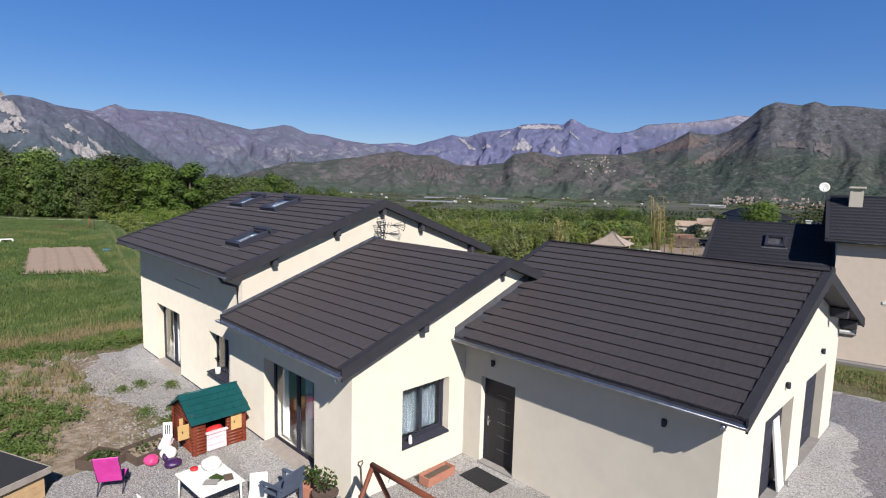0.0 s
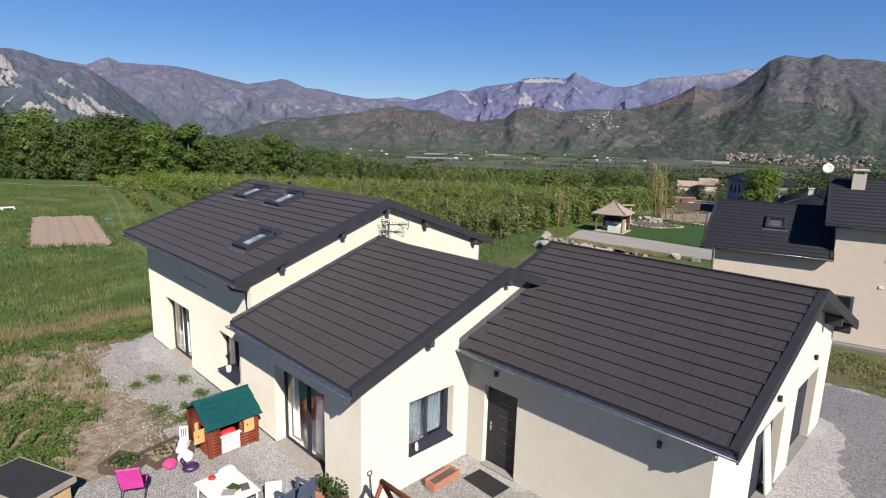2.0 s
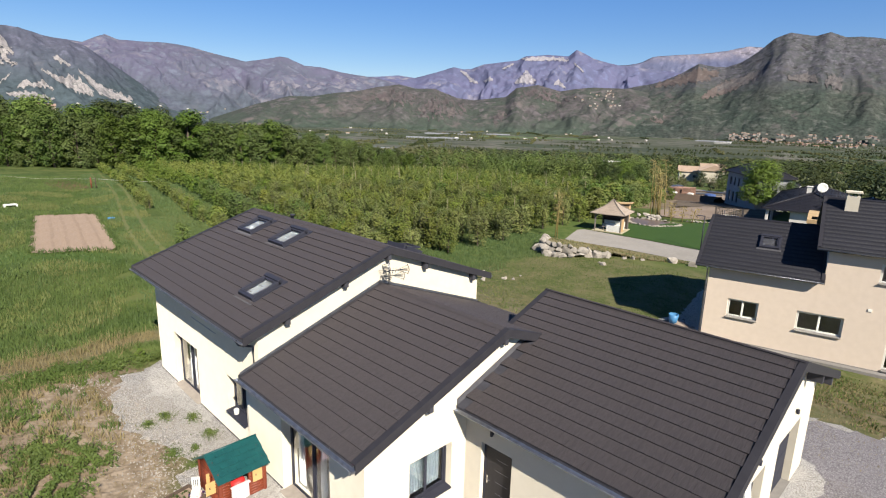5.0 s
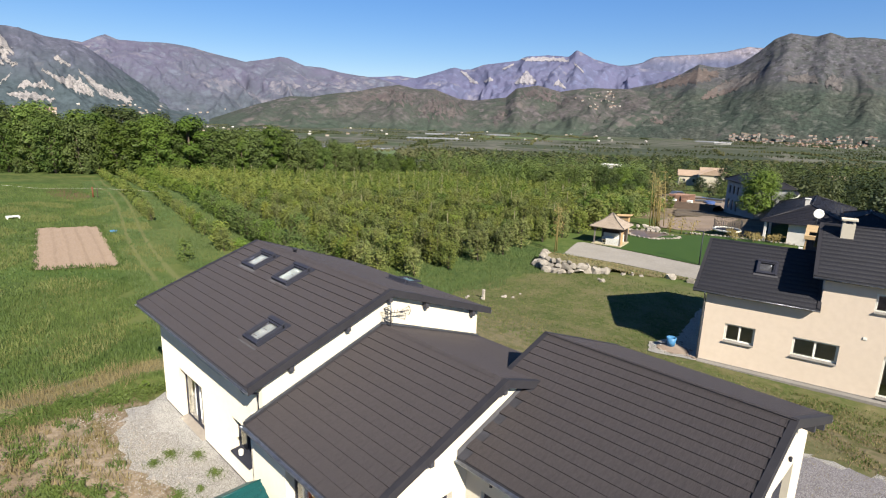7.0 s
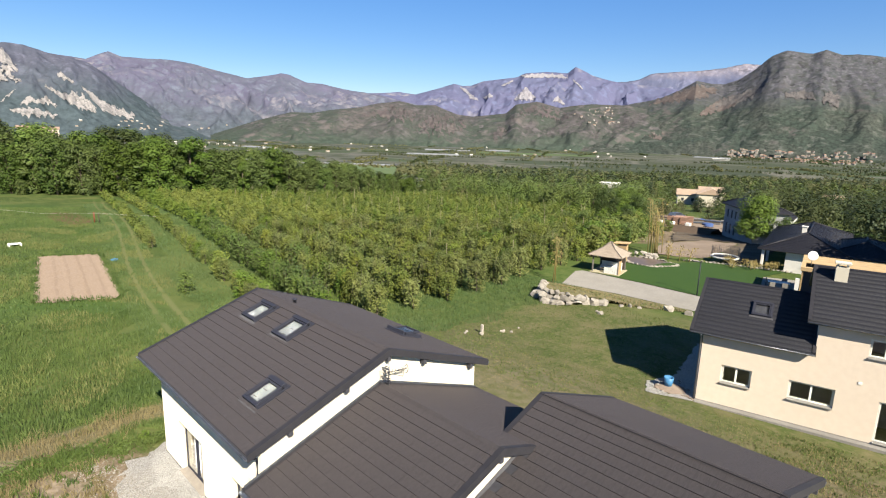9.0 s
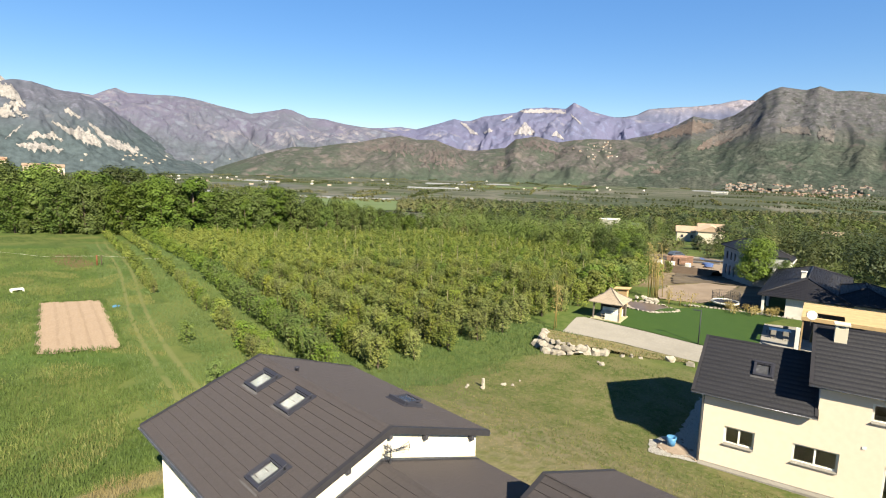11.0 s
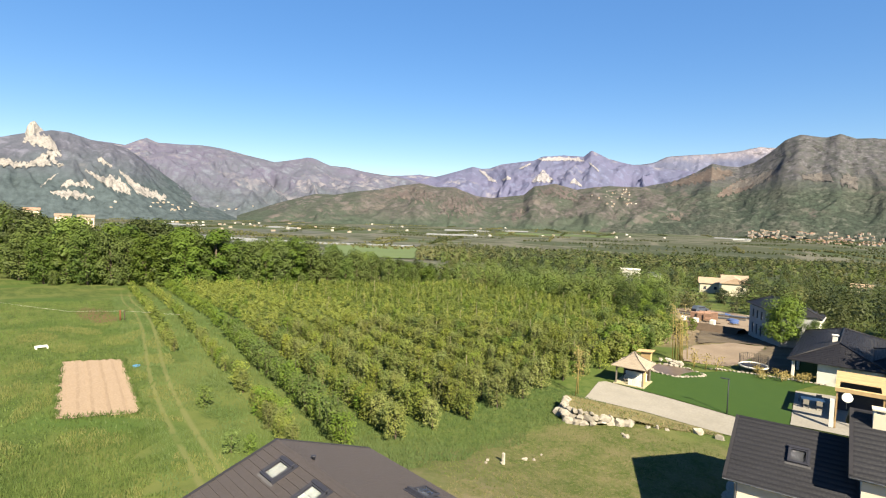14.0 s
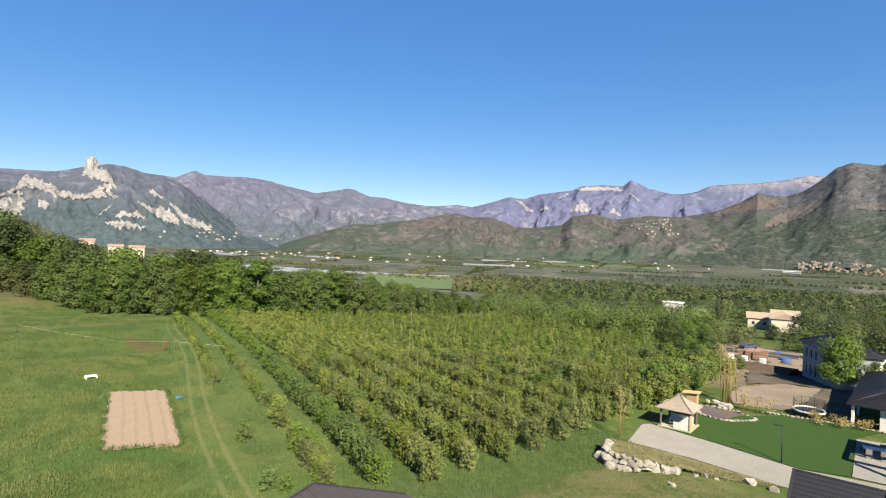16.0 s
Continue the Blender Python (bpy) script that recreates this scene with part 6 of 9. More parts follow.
def hip_roof(parent, x0, x1, y0, y1, ze, zr, mat, tk=0.14, ribs=0.0):
    """Hipped roof with its ridge along the longer side; battens show as courses, ribs as rolls that run up the slopes."""
    long_y = y1 - y0 > x1 - x0
    w = min(x1 - x0, y1 - y0) / 2
    a = Vector((x0 + w, y0 + w, zr))
    b = Vector((x0 + w, y1 - w, zr)) if long_y else Vector((x1 - w, y0 + w, zr))
    c = [Vector(p) for p in ((x0, y0, ze), (x1, y0, ze), (x1, y1, ze), (x0, y1, ze))]
    slopes = ((c[0], c[1], a, a), (c[1], c[2], b, a), (c[2], c[3], b, b), (c[3], c[0], a, b)) if long_y else ((c[0], c[1], b, a), (c[1], c[2], b, b), (c[2], c[3], a, b), (c[3], c[0], a, a))
    bm = bmesh.new()
    for q in slopes:
        pts = [q[0], q[1], q[2]] + ([q[3]] if (q[3] - q[2]).length > 0.01 else [])
        prism(bm, pts, (0, 0, -tk))
    r = part("roof", bm, mat, parent, "dark tiled hipped roof")
    for p, q in ((c[0], a), (c[1], a if long_y else b), (c[2], b), (c[3], b if long_y else a), (a, b)):
        part("ridge_cap", tube(bmesh.new(), [p + Vector((0, 0, 0.03)), q + Vector((0, 0, 0.03))], 0.10, 6), mat, r)
    bm = bmesh.new()
    for p, q, top1, top0 in slopes:
        n = 13
        for i in range(1, n):
            f = i / n
            tube(bm, [p.lerp(top0, f) + Vector((0, 0, 0.012)), q.lerp(top1, f) + Vector((0, 0, 0.012))], 0.022, 4)
        if ribs:
            side = (q - p).normalized()
            ln = (q - p).length
            for j in range(1, int(ln / ribs)):
                s0 = p + side * (j * ribs)
                up = (a + b) / 2 - p
                inward = (up - side * up.dot(side))
                inward.z = 0
                inward.normalize()
                run = min(w, (s0 - p).length, (q - s0).length)
                tube(bm, [s0 + Vector((0, 0, 0.01)), s0 + inward * run + Vector((0, 0, 0.01 + (zr - ze) * run / w))], 0.02, 3)
    tagged(part("tile_course", bm, mat, r), kind="stuff")
    return r


hip_roof(h3, 0, 9.6, 0, 21.7, 2.65, 4.45, TILE_N, ribs=0.55)
hip_roof(h3, 6.5, 15.0, 1.2, 13.0, 2.62, 4.1, TILE_N, ribs=0.55)
part("wall", boxes((8.9, 14.4, 2.0, 2.3, 0.0, 2.5)), WHITEWALL, h3)
part("wall", boxes((14.1, 14.4, 2.3, 12.4, 0.0, 2.5)), WHITEWALL, h3)
part("wall", boxes((3.0, 8.9, 0.7, 1.0, 0.0, 2.5)), WHITEWALL, h3)
part("wall", boxes((3.0, 3.3, 1.0, 21.0, 0.0, 2.5)), WHITEWALL, h3)
part("wall", boxes((3.3, 8.9, 20.7, 21.0, 0.0, 2.5)), WHITEWALL, h3)
part("wall", boxes((8.6, 8.9, 1.0, 20.7, 0.0, 2.5)), WHITEWALL, h3)
part("column", bevel(boxes((0.45, 0.75, 0.45, 0.75, 0.0, 2.5)), 0.02, 1), WHITEWALL, h3)
part("column", bevel(boxes((0.45, 0.75, 6.4, 6.7, 0.0, 2.5)), 0.02, 1), WHITEWALL, h3)
part("shutter", bevel(boxes((2.94, 3.0, 2.2, 4.4, 0.05, 2.2)), 0.01, 1), SOFFIT, h3, "dark terrace door in the side wall")
c3 = empty("chimney", None, "short pale chimney")
c3.parent = h3
part("flue", boxes((4.0, 4.5, 6.3, 6.8, 3.9, 5.0)), WHITEWALL, c3)
part("cap", bevel(boxes((3.9, 4.6, 6.2, 6.9, 5.0, 5.1)), 0.02, 1), WHITEWALL, c3)

# unfinished timber roof over the terrace
car = empty("carport", pose(-3.4, 55.0, gz(-4, 58) + 0.1, 0, 0, 11), "unfinished timber carport with raw board roof", "carport")
for k in range(16):
    x0 = 0.0
    y0 = 0.45 * k
    xa = 3.4 if 1 <= k <= 5 else 0.0
    part("roof_board", boxes((xa, 7.2, y0, y0 + 0.44, 3.75, 3.79)), OSB, car)
    if xa:
        part("roof_board", boxes((0.0, 0.35, y0, y0 + 0.44, 3.75, 3.79)), OSB, car)
for x in (0.1, 3.5, 7.0):
    part("beam", bevel(boxes((x, x + 0.12, 0.0, 7.2, 3.5, 3.745)), 0.01, 1), WOOD, car)
    for y in (0.1, 6.9):
        part("post", bevel(boxes((x, x + 0.14, y, y + 0.14, 0, 3.5)), 0.01, 1), WOOD, car)
part("fascia", boxes((0, 7.2, -0.05, -0.01, 3.45, 3.80)), OSB, car)
part("fascia", boxes((0.0, 7.2, 7.22, 7.26, 3.45, 3.80)), OSB, car)
part("pier", bevel(boxes((-0.3, 0.05, 0.0, 0.4, 0, 2.6)), 0.01, 1), WHITEWALL, car)
part("rear_wall", boxes((0.2, 7.0, 6.5, 6.7, 0, 3.4)), SOFFIT, car)
# terrace table and chairs
tt = empty("garden_table", pose(-6.3, 60.4, gz(-6.3, 60.4) + 0.11, 0, 0, 20), "pale garden table on the terrace", "table")
part("tabletop", bevel(boxes((-1.0, 1.0, -0.5, 0.5, 0.72, 0.76)), 0.01, 1), PVC, tt)
for x in (-0.85, 0.85):
    for y in (-0.4, 0.4):
        part("leg", boxes((x - 0.03, x + 0.03, y - 0.03, y + 0.03, 0, 0.72)), ANTHRA, tt)
gc = empty("garden_chair", pose(-6.6, 59.2, gz(-6.6, 59.2) + 0.11, 0, 0, 200), "grey garden chair at the terrace table", "chair", "chairs round the terrace table")
part("seat", bevel(boxes((-0.25, 0.25, -0.25, 0.25, 0.42, 0.46)), 0.01, 1), CONCRETE, gc)
part("backrest", bevel(boxes((-0.25, 0.25, 0.22, 0.27, 0.46, 0.95)), 0.01, 1), CONCRETE, gc)
for x in (-0.22, 0.22):
    for y in (-0.22, 0.22):
        part("leg", boxes((x - 0.02, x + 0.02, y - 0.02, y + 0.02, 0, 0.42)), ANTHRA, gc)
for x, y, a in ((-5.5, 59.6, 190), (-7.4, 60.9, 110), (-6.0, 61.5, 20)):
    copy_thing(gc, pose(x, y, gz(x, y) + 0.11, 0, 0, a))

# ---- toys and furniture in the yard ----
LOGRED = material("red-brown moulded plastic", (0.1872, 0.0396, 0.01584), (0.1512, 0.03024, 0.01296), 5, 0.5)
TEAL = material("teal plastic roof", (0.00864, 0.0756, 0.0756), (0.0072, 0.0612, 0.06336), 6, 0.45)
YELLOW = material("pale yellow plastic", (0.5184, 0.3456, 0.144), (0.4752, 0.3096, 0.1224), 4, 0.5)
PINKP = material("pale pink plastic", (0.74, 0.56, 0.56), (0.70, 0.52, 0.52), 4, 0.5)
PINK = material("hot pink fabric", (0.58, 0.05, 0.30), (0.50, 0.035, 0.25), 6, 0.45)
PURPLE = material("dark purple plastic", (0.06, 0.02, 0.09), None, 5, 0.4)
ROSE = material("pink plastic", (0.70, 0.07, 0.24), None, 5, 0.45)
BLUEP = material("light blue plastic", (0.072, 0.2376, 0.4464), None, 5, 0.5)
REDP = material("red plastic", (0.55, 0.03, 0.03), None, 5, 0.5)
BLUEGREY = material("blue-grey plastic", (0.075, 0.095, 0.135), None, 5, 0.5)
BLUETARP = material("blue tarpaulin", (0.075, 0.125, 0.29), (0.05, 0.085, 0.21), 2, 0.5)
TERRA = material("terracotta", (0.3312, 0.144, 0.0936), (0.288, 0.1224, 0.0756), 6, 0.85, bump=0.2)
EARTH = material("dark potting soil", (0.10, 0.07, 0.05), None, 12, 0.95, bump=0.6)
LEAF = leaf_material("garden leaf", (0.0612, 0.1008, 0.0216), (0.0432, 0.0756, 0.01584), (0.0864, 0.1152, 0.036))
RUBBER = material("black rubber", (0.02, 0.02, 0.02), None, 30, 0.8, bump=0.5)


def playhouse(m):
    """Log-cabin toy house: stacked log walls, gable roof of moulded shingles, shutters and a half door."""
    p = empty("playhouse", m, "red-brown plastic log playhouse with a teal shingle roof", "playhouse")
    W, D, H, R = 1.36, 1.40, 0.98, 1.42   # width (x), depth (y), wall top, ridge
    n = 11
    d = H / n
    body = part("body", boxes((0.03, W - 0.03, D - 0.05, D - 0.03, 0, H), (0.03, 0.05, 0.05, D - 0.05, 0, 0.32), (W - 0.05, W - 0.03, 0.05, D - 0.05, 0, H)), LOGRED, p)

    def log(a, b):
        part("log", tube(bmesh.new(), [a, b], d * 0.53, 8), LOGRED, body)
    for i in range(n):
        z = d * (i + 0.5)
        opening = 0.10 < z
        tall = z < H - 0.02
        # front: doorway in the middle, window on the far side
        log((-0.05, 0.02, z), (0.30, 0.02, z))
        if not tall or z > H - d:
            log((0.30, 0.02, z), (0.86, 0.02, z))
        if 0.42 < z < 0.84:
            log((0.86, 0.02, z), (0.98, 0.02, z))
            log((1.24, 0.02, z), (W + 0.05, 0.02, z))
        else:
            log((0.86, 0.02, z), (W + 0.05, 0.02, z))
        # gable ends; a window in the near one
        if 0.38 < z < 0.80:
            log((0.02, -0.05, z), (0.02, 0.30, z))
            log((0.02, 0.74, z), (0.02, D + 0.05, z))
        else:
            log((0.02, -0.05, z), (0.02, D + 0.05, z))
        log((W - 0.02, -0.05, z), (W - 0.02, D + 0.05, z))
        log((-0.05, D - 0.02, z), (W + 0.05, D - 0.02, z))
    for x in (0.02, W - 0.02):
        k = 4
        for i in range(k):
            z = H + (R - H) * (i + 0.5) / k
            half = (D / 2) * (1 - (i + 0.5) / k)
            log((x, D / 2 - half, z), (x, D / 2 + half, z))
    # roof: overlapping rows of moulded shingles
    roof = part("roof", prism(bmesh.new(), [(-0.12, -0.14, H - 0.07), (-0.12, D / 2, R + 0.03), (-0.12, D + 0.14, H - 0.07), (-0.12, D / 2, R - 0.05)], (W + 0.24, 0, 0)), TEAL, p)
    rows = 5
    for side in (0, 1):
        a = Vector((0, -0.16 if not side else D + 0.16, H - 0.085))
        b = Vector((0, D / 2, R + 0.03))
        sl = b - a
        nrm = Vector((0, -sl.z, sl.y)).normalized() if not side else Vector((0, sl.z, -sl.y)).normalized()
        if nrm.z < 0:
            nrm = -nrm
        for r in range(rows):
            for c in range(6):
                x0 = -0.125 + (W + 0.25) * (c + (0.5 if r % 2 else 0)) / 6
                x1 = min(x0 + (W + 0.25) / 6 - 0.012, W + 0.125)
                q0, q1 = a + sl * (r / rows), a + sl * ((r + 1) / rows)
                bm = prism(bmesh.new(), [(x0, q0.y, q0.z), (x0, q1.y, q1.z), Vector((x0, q1.y, q1.z)) + nrm * 0.008, Vector((x0, q0.y, q0.z)) + nrm * 0.03], (x1 - x0, 0, 0))
                part("shingle", bm, TEAL, roof)
    part("ridge", tube(bmesh.new(), [(-0.13, D / 2, R + 0.04), (W + 0.13, D / 2, R + 0.04)], 0.03, 8), TEAL, roof)
    dr = part("half_door", bevel(boxes((0.32, 0.84, -0.035, 0.015, 0.03, 0.50)), 0.012), PINKP, p, "pale pink half door")
    part("door_ledge", bevel(boxes((0.29, 0.87, -0.09, 0.02, 0.50, 0.55)), 0.015), PINKP, dr)
    for z in (0.36, 0.18):
        part("door_groove", boxes((0.36, 0.80, -0.0385, -0.034, z, z + 0.005)), ROSE, dr)
    sh = part("shutter", bevel(boxes((0.96, 1.26, -0.06, -0.035, 0.43, 0.84)), 0.01), YELLOW, p, "pale yellow shutter")
    part("shutter_knob", boxes((1.04, 1.07, -0.068, -0.058, 0.62, 0.68)), OLDWOOD, sh)
    sh = part("shutter", bevel(boxes((-0.30, 0.02, 0.28, 0.30, 0.40, 0.80)), 0.01), YELLOW, p, "pale yellow shutter standing open")
    part("shutter_knob", boxes((-0.20, -0.17, 0.272, 0.282, 0.58, 0.64)), OLDWOOD, sh)
    sh = part("shutter", bevel(boxes((-0.10, 0.0, 0.72, 0.74, 0.40, 0.80)), 0.008), YELLOW, p)
    part("soft_toy", blob(bmesh.new(), (0.62, 0.28, 0.45), 0.22, 8, 0.7), REDP, p, "red toys heaped inside")
    return p


playhouse(pose(-4.24, -0.20, 0.015, 0, 0, 91) @ Matrix.Scale(0.94, 4))


def tube_chair(name, m, label, seat_mat, frame_mat, w=0.42, h=0.40, back=0.40, lean=14):
    """Small chair: bent tube frame with a cloth seat and back."""
    c = empty(name, m, label, "chair")
    for s in (-1, 1):
        x = s * w / 2
        part("side_frame", tube(bmesh.new(), [(x, -0.26, 0), (x, -0.22, h), (x, 0.22, h * 0.95), (x, 0.22 + back * math.sin(radians(lean)), h + back)], 0.013, 8), frame_mat, c)
        part("rear_leg", tube(bmesh.new(), [(x, 0.10, h), (x, 0.30, 0.0)], 0.013, 8), frame_mat, c)
    part("cross_bar", tube(bmesh.new(), [(-w / 2, -0.25, 0.08), (w / 2, -0.25, 0.08)], 0.011, 8), frame_mat, c)
    bm = bmesh.new()
    prof = [(-0.22, h + 0.01), (0.0, h - 0.035), (0.20, h - 0.01)] + [(0.22 + k / 4 * back * math.sin(radians(lean)), h + 0.02 + back * k / 4) for k in range(5)]
    rows = [[bm.verts.new((x, y, z)) for x in (-w / 2, 0, w / 2)] + [bm.verts.new((x, y + 0.012, z - 0.018)) for x in (w / 2, 0, -w / 2)] for y, z in prof]
    for a, b in zip(rows, rows[1:]):
        for i in range(6):
            bm.faces.new((a[i], a[(i + 1) % 6], b[(i + 1) % 6], b[i]))
    bm.faces.new(rows[0][::-1])
    bm.faces.new(rows[-1])
    bmesh.ops.recalc_face_normals(bm, faces=bm.faces[:])
    part("seat_cloth", bm, seat_mat, c)
    return c


tube_chair("child_chair", pose(-3.98, -2.02, 0.015, 0, 0, -118), "child's folding chair with hot pink cloth", PINK, ANTHRA, 0.48, 0.30, 0.62, 26)


def kids_table(m):
    t = empty("table", m, "white plastic table covered with toys and papers", "table")
    part("tabletop", bevel(boxes((-0.62, 0.62, -0.46, 0.46, 0.56, 0.60)), 0.015), PVC, t)
    part("apron", boxes((-0.58, 0.58, -0.40, -0.37, 0.50, 0.56), (-0.58, 0.58, 0.37, 0.40, 0.50, 0.56)), ANTHRA, t)
    for x in (-0.58, 0.58):
        for y in (-0.38, 0.38):
            part("leg", tube(bmesh.new(), [(x * 1.03, y * 1.04, 0), (x, y, 0.57)], 0.022, 8), PVC, t)
    return t


TB = pose(-2.00, -0.72, 0.015, 0, 0, 3)
kids_table(TB)
cloth = tagged(obj("cushion", blob(bmesh.new(), (-2.32, -0.55, 0.72), 0.21, 12, 0.62), PVC), "white crumpled cushion on the table", "cushion")
for i, (x, y, w, h, a, mt) in enumerate(((-1.85, -0.62, 0.30, 0.21, 20, LEAF), (-1.70, -0.45, 0.26, 0.18, -15, EARTH), (-1.72, -0.80, 0.28, 0.20, 50, CONCRETE))):
    b = obj("magazine", bevel(boxes((-w / 2, w / 2, -h / 2, h / 2, 0, 0.012)), 0.003, 1), mt)
    b.matrix_basis = pose(x, y, 0.616 + 0.013 * i, 0, 0, a)
    tagged(b, ("green printed booklet lying on the table", "dark printed booklet lying on the table", "grey printed booklet lying on the table")[i], "booklet")
for i, (x, y, a) in enumerate(((-1.20, -0.05, 60), (-2.1, -1.75, 185), (-1.1, -1.2, 280))):
    ch_ = tube_chair("child_chair", pose(x, y, 0.015, 0, 0, a), "small white plastic child's chair by the table", PVC, PVC, 0.34, 0.32, 0.30, 8)
tagged(obj("pouch", blob(bmesh.new(), (-2.46, -0.86, 0.655), 0.08, 18, 0.6), REDP), "small red cloth pouch on the table", "pouch")
tagged(obj("toy", blob(bmesh.new(), (-2.78, -0.35, 0.10), 0.13, 15, 0.8), REDP), "small red plastic toy on the gravel", "toy")


def ride_on(m):
    """Ride-on toy: white and pink body, high back and four wheels."""
    t = empty("ride_on_toy", m, "white and pink ride-on toy with a striped high back", "toy")
    bm = bevel(boxes((-0.14, 0.14, -0.26, 0.26, 0.12, 0.24)), 0.05, 3)
    part("body", bm, PINKP, t)
    part("seat", bevel(boxes((-0.12, 0.12, -0.05, 0.22, 0.24, 0.32)), 0.04, 3), PVC, t)
    bk = part("backrest", bevel(boxes((-0.11, 0.11, 0.20, 0.25, 0.28, 0.66)), 0.022, 2), PVC, t)
    for x in (-0.05, 0.0, 0.05):
        part("stripe", boxes((x - 0.01, x + 0.01, 0.193, 0.20, 0.36, 0.60)), ANTHRA, bk)
    part("nose", blob(bmesh.new(), (0, -0.24, 0.27), 0.13, 30, 0.9), PVC, t)
    for x in (-0.17, 0.17):
        for y in (-0.18, 0.18):
            w = part("wheel", tube(bmesh.new(), [(x - 0.03, y, 0.10), (x + 0.03, y, 0.10)], 0.10, 14), PURPLE, t)
            part("hub", tube(bmesh.new(), [(x - 0.036, y, 0.10), (x + 0.036, y, 0.10)], 0.055, 12), PVC, w)
    return t


ride_on(pose(-4.95, -0.62, 0.015, 0, 0, 60))
tagged(obj("ball", blob(bmesh.new(), (-4.50, -0.72, 0.19), 0.18, 41, 0.95), PVC), "white toy ball on the gravel", "ball")
tagged(obj("helmet", blob(bmesh.new(), (-4.50, -1.10, 0.13), 0.16, 42, 0.8), ROSE), "pink child's helmet lying on the gravel", "helmet")
bm = blob(bmesh.new(), (-4.08, -0.75, 0.11), 0.19, 43, 0.5)
tube(bm, [(-4.28, -0.82, 0.10), (-4.36, -0.86, 0.2), (-4.40, -0.84, 0.24)], [0.06, 0.05, 0.03], 8)
tagged(obj("toy_car", bm, PURPLE), "dark purple plastic toy on the gravel", "toy")
tagged(obj("frisbee", lathe(bmesh.new(), [(0.02, 0.02), (0.13, 0.02), (0.14, 0.035), (0.02, 0.04)], 20, (-4.95, -1.28, 0.0)), YELLOW), "yellow plastic disc on the gravel", "toy")


def deck_chair(m):
    """Blue-grey plastic garden armchair."""
    c = empty("garden_chair", m, "blue-grey plastic garden armchair", "chair")
    part("seat", bevel(boxes((-0.26, 0.26, -0.25, 0.25, 0.38, 0.42)), 0.015), BLUEGREY, c)
    b = part("backrest", bevel(boxes((-0.26, 0.26, 0, 0.035, 0, 0.55)), 0.012), BLUEGREY, c)
    b.matrix_basis = pose(0, 0.23, 0.42, -18)
    for x in (-0.30, 0.30):
        part("armrest", bevel(boxes((x - 0.04, x + 0.04, -0.28, 0.34, 0.60, 0.635)), 0.012), BLUEGREY, c)
        part("leg", bevel(boxes((x - 0.03, x + 0.03, -0.27, -0.20, 0, 0.60)), 0.01, 1), BLUEGREY, c)
        part("leg", bevel(boxes((x - 0.03, x + 0.03, 0.22, 0.29, 0, 0.60)), 0.01, 1), BLUEGREY, c)
    return c


deck_chair(pose(-0.90, 0.32, 0.015, 0, 0, -75))


def shrub_leaves(n, c, r, size, seed):
    rg = np.random.default_rng(seed)
    return leaf_quads(cloud(n, c, r, rg, 0.2), size, rg)


def potted(m, pot_mat, label, r=0.2, h=0.3, square=False, seed=1, rise=0.35, n=140):
    p = empty("potted_plant", m, label, "plant")
    if square:
        part("pot", bevel(boxes((-r, r, -r, r, 0, h)), 0.015), pot_mat, p)
    else:
        part("pot", lathe(bmesh.new(), [(r * 0.7, 0), (r, h * 0.9), (r * 1.08, h * 0.9), (r * 1.08, h), (r * 0.95, h), (r * 0.92, h - 0.04), (0.01, h - 0.04)], 18), pot_mat, p)
    bm = bmesh.new()
    rn = random.Random(seed)
    for k in range(6):
        a = rn.uniform(0, 6.28)
        tube(bm, [(0, 0, h - 0.05), (0.06 * math.cos(a), 0.06 * math.sin(a), h + rise * 0.5), (0.18 * math.cos(a), 0.18 * math.sin(a), h + rise)], [0.012, 0.009, 0.004], 5)
    part("stem", bm, OLDWOOD, p)
    quads_object("foliage", shrub_leaves(n, (0, 0, h + rise * 0.75), (0.26, 0.26, rise * 0.6), 0.05, seed), LEAF, p)
    return p


potted(pose(-0.28, 0.98, 0.015), OLDWOOD, "leafy shrub in a dark round pot", 0.26, 0.36, seed=2)
potted(pose(-0.84, 0.98, 0.015, 0, 0, 15), TERRA, "green plant in a pale square pot", 0.2, 0.30, True, 3, 0.28)
# swing beam on raking legs
sw = empty("swing_frame", pose(0, 0, 0.0), "red-brown timber swing frame", "swing")
P0, P1 = Vector((1.20, 1.08, 1.5)), Vector((3.5, 1.16, 1.5))
part("beam", tube(bmesh.new(), [P0 - (P1 - P0) * 0.015, P1 + (P1 - P0) * 0.015], 0.055, 12), REDWOOD, sw)
for P in (P0, P1):
    for s in (-1, 1):
        part("leg", tube(bmesh.new(), [P, (P.x - 0.08, P.y + 0.05 + s * 0.70, 0.01)], 0.048, 10), REDWOOD, sw)
part("hook", tube(bmesh.new(), [P0.lerp(P1, 0.2) + Vector((0, 0, -0.06 - 0.02 * i)) + Vector((0.02 * math.sin(i * 1.3), 0, 0)) for i in range(6)], 0.008, 6), ZINC, sw)
# terracotta trough and door mat
tp = empty("planter", pose(0.48, 3.50, 0.015, 0, 0, 92), "terracotta trough with dry soil by the wall", "planter")
part("trough", prism(bmesh.new(), [(-0.44, -0.17, 0.22), (-0.42, -0.13, 0), (-0.42, 0.13, 0), (-0.44, 0.17, 0.22), (-0.44, 0.14, 0.22), (-0.44, 0.11, 0.15), (-0.44, -0.11, 0.15), (-0.44, -0.14, 0.22)], (0.88, 0, 0)), TERRA, tp)
part("end_wall", boxes((-0.445, -0.41, -0.14, 0.14, 0.02, 0.22)), TERRA, tp)
part("end_wall", boxes((0.41, 0.445, -0.14, 0.14, 0.02, 0.22)), TERRA, tp)
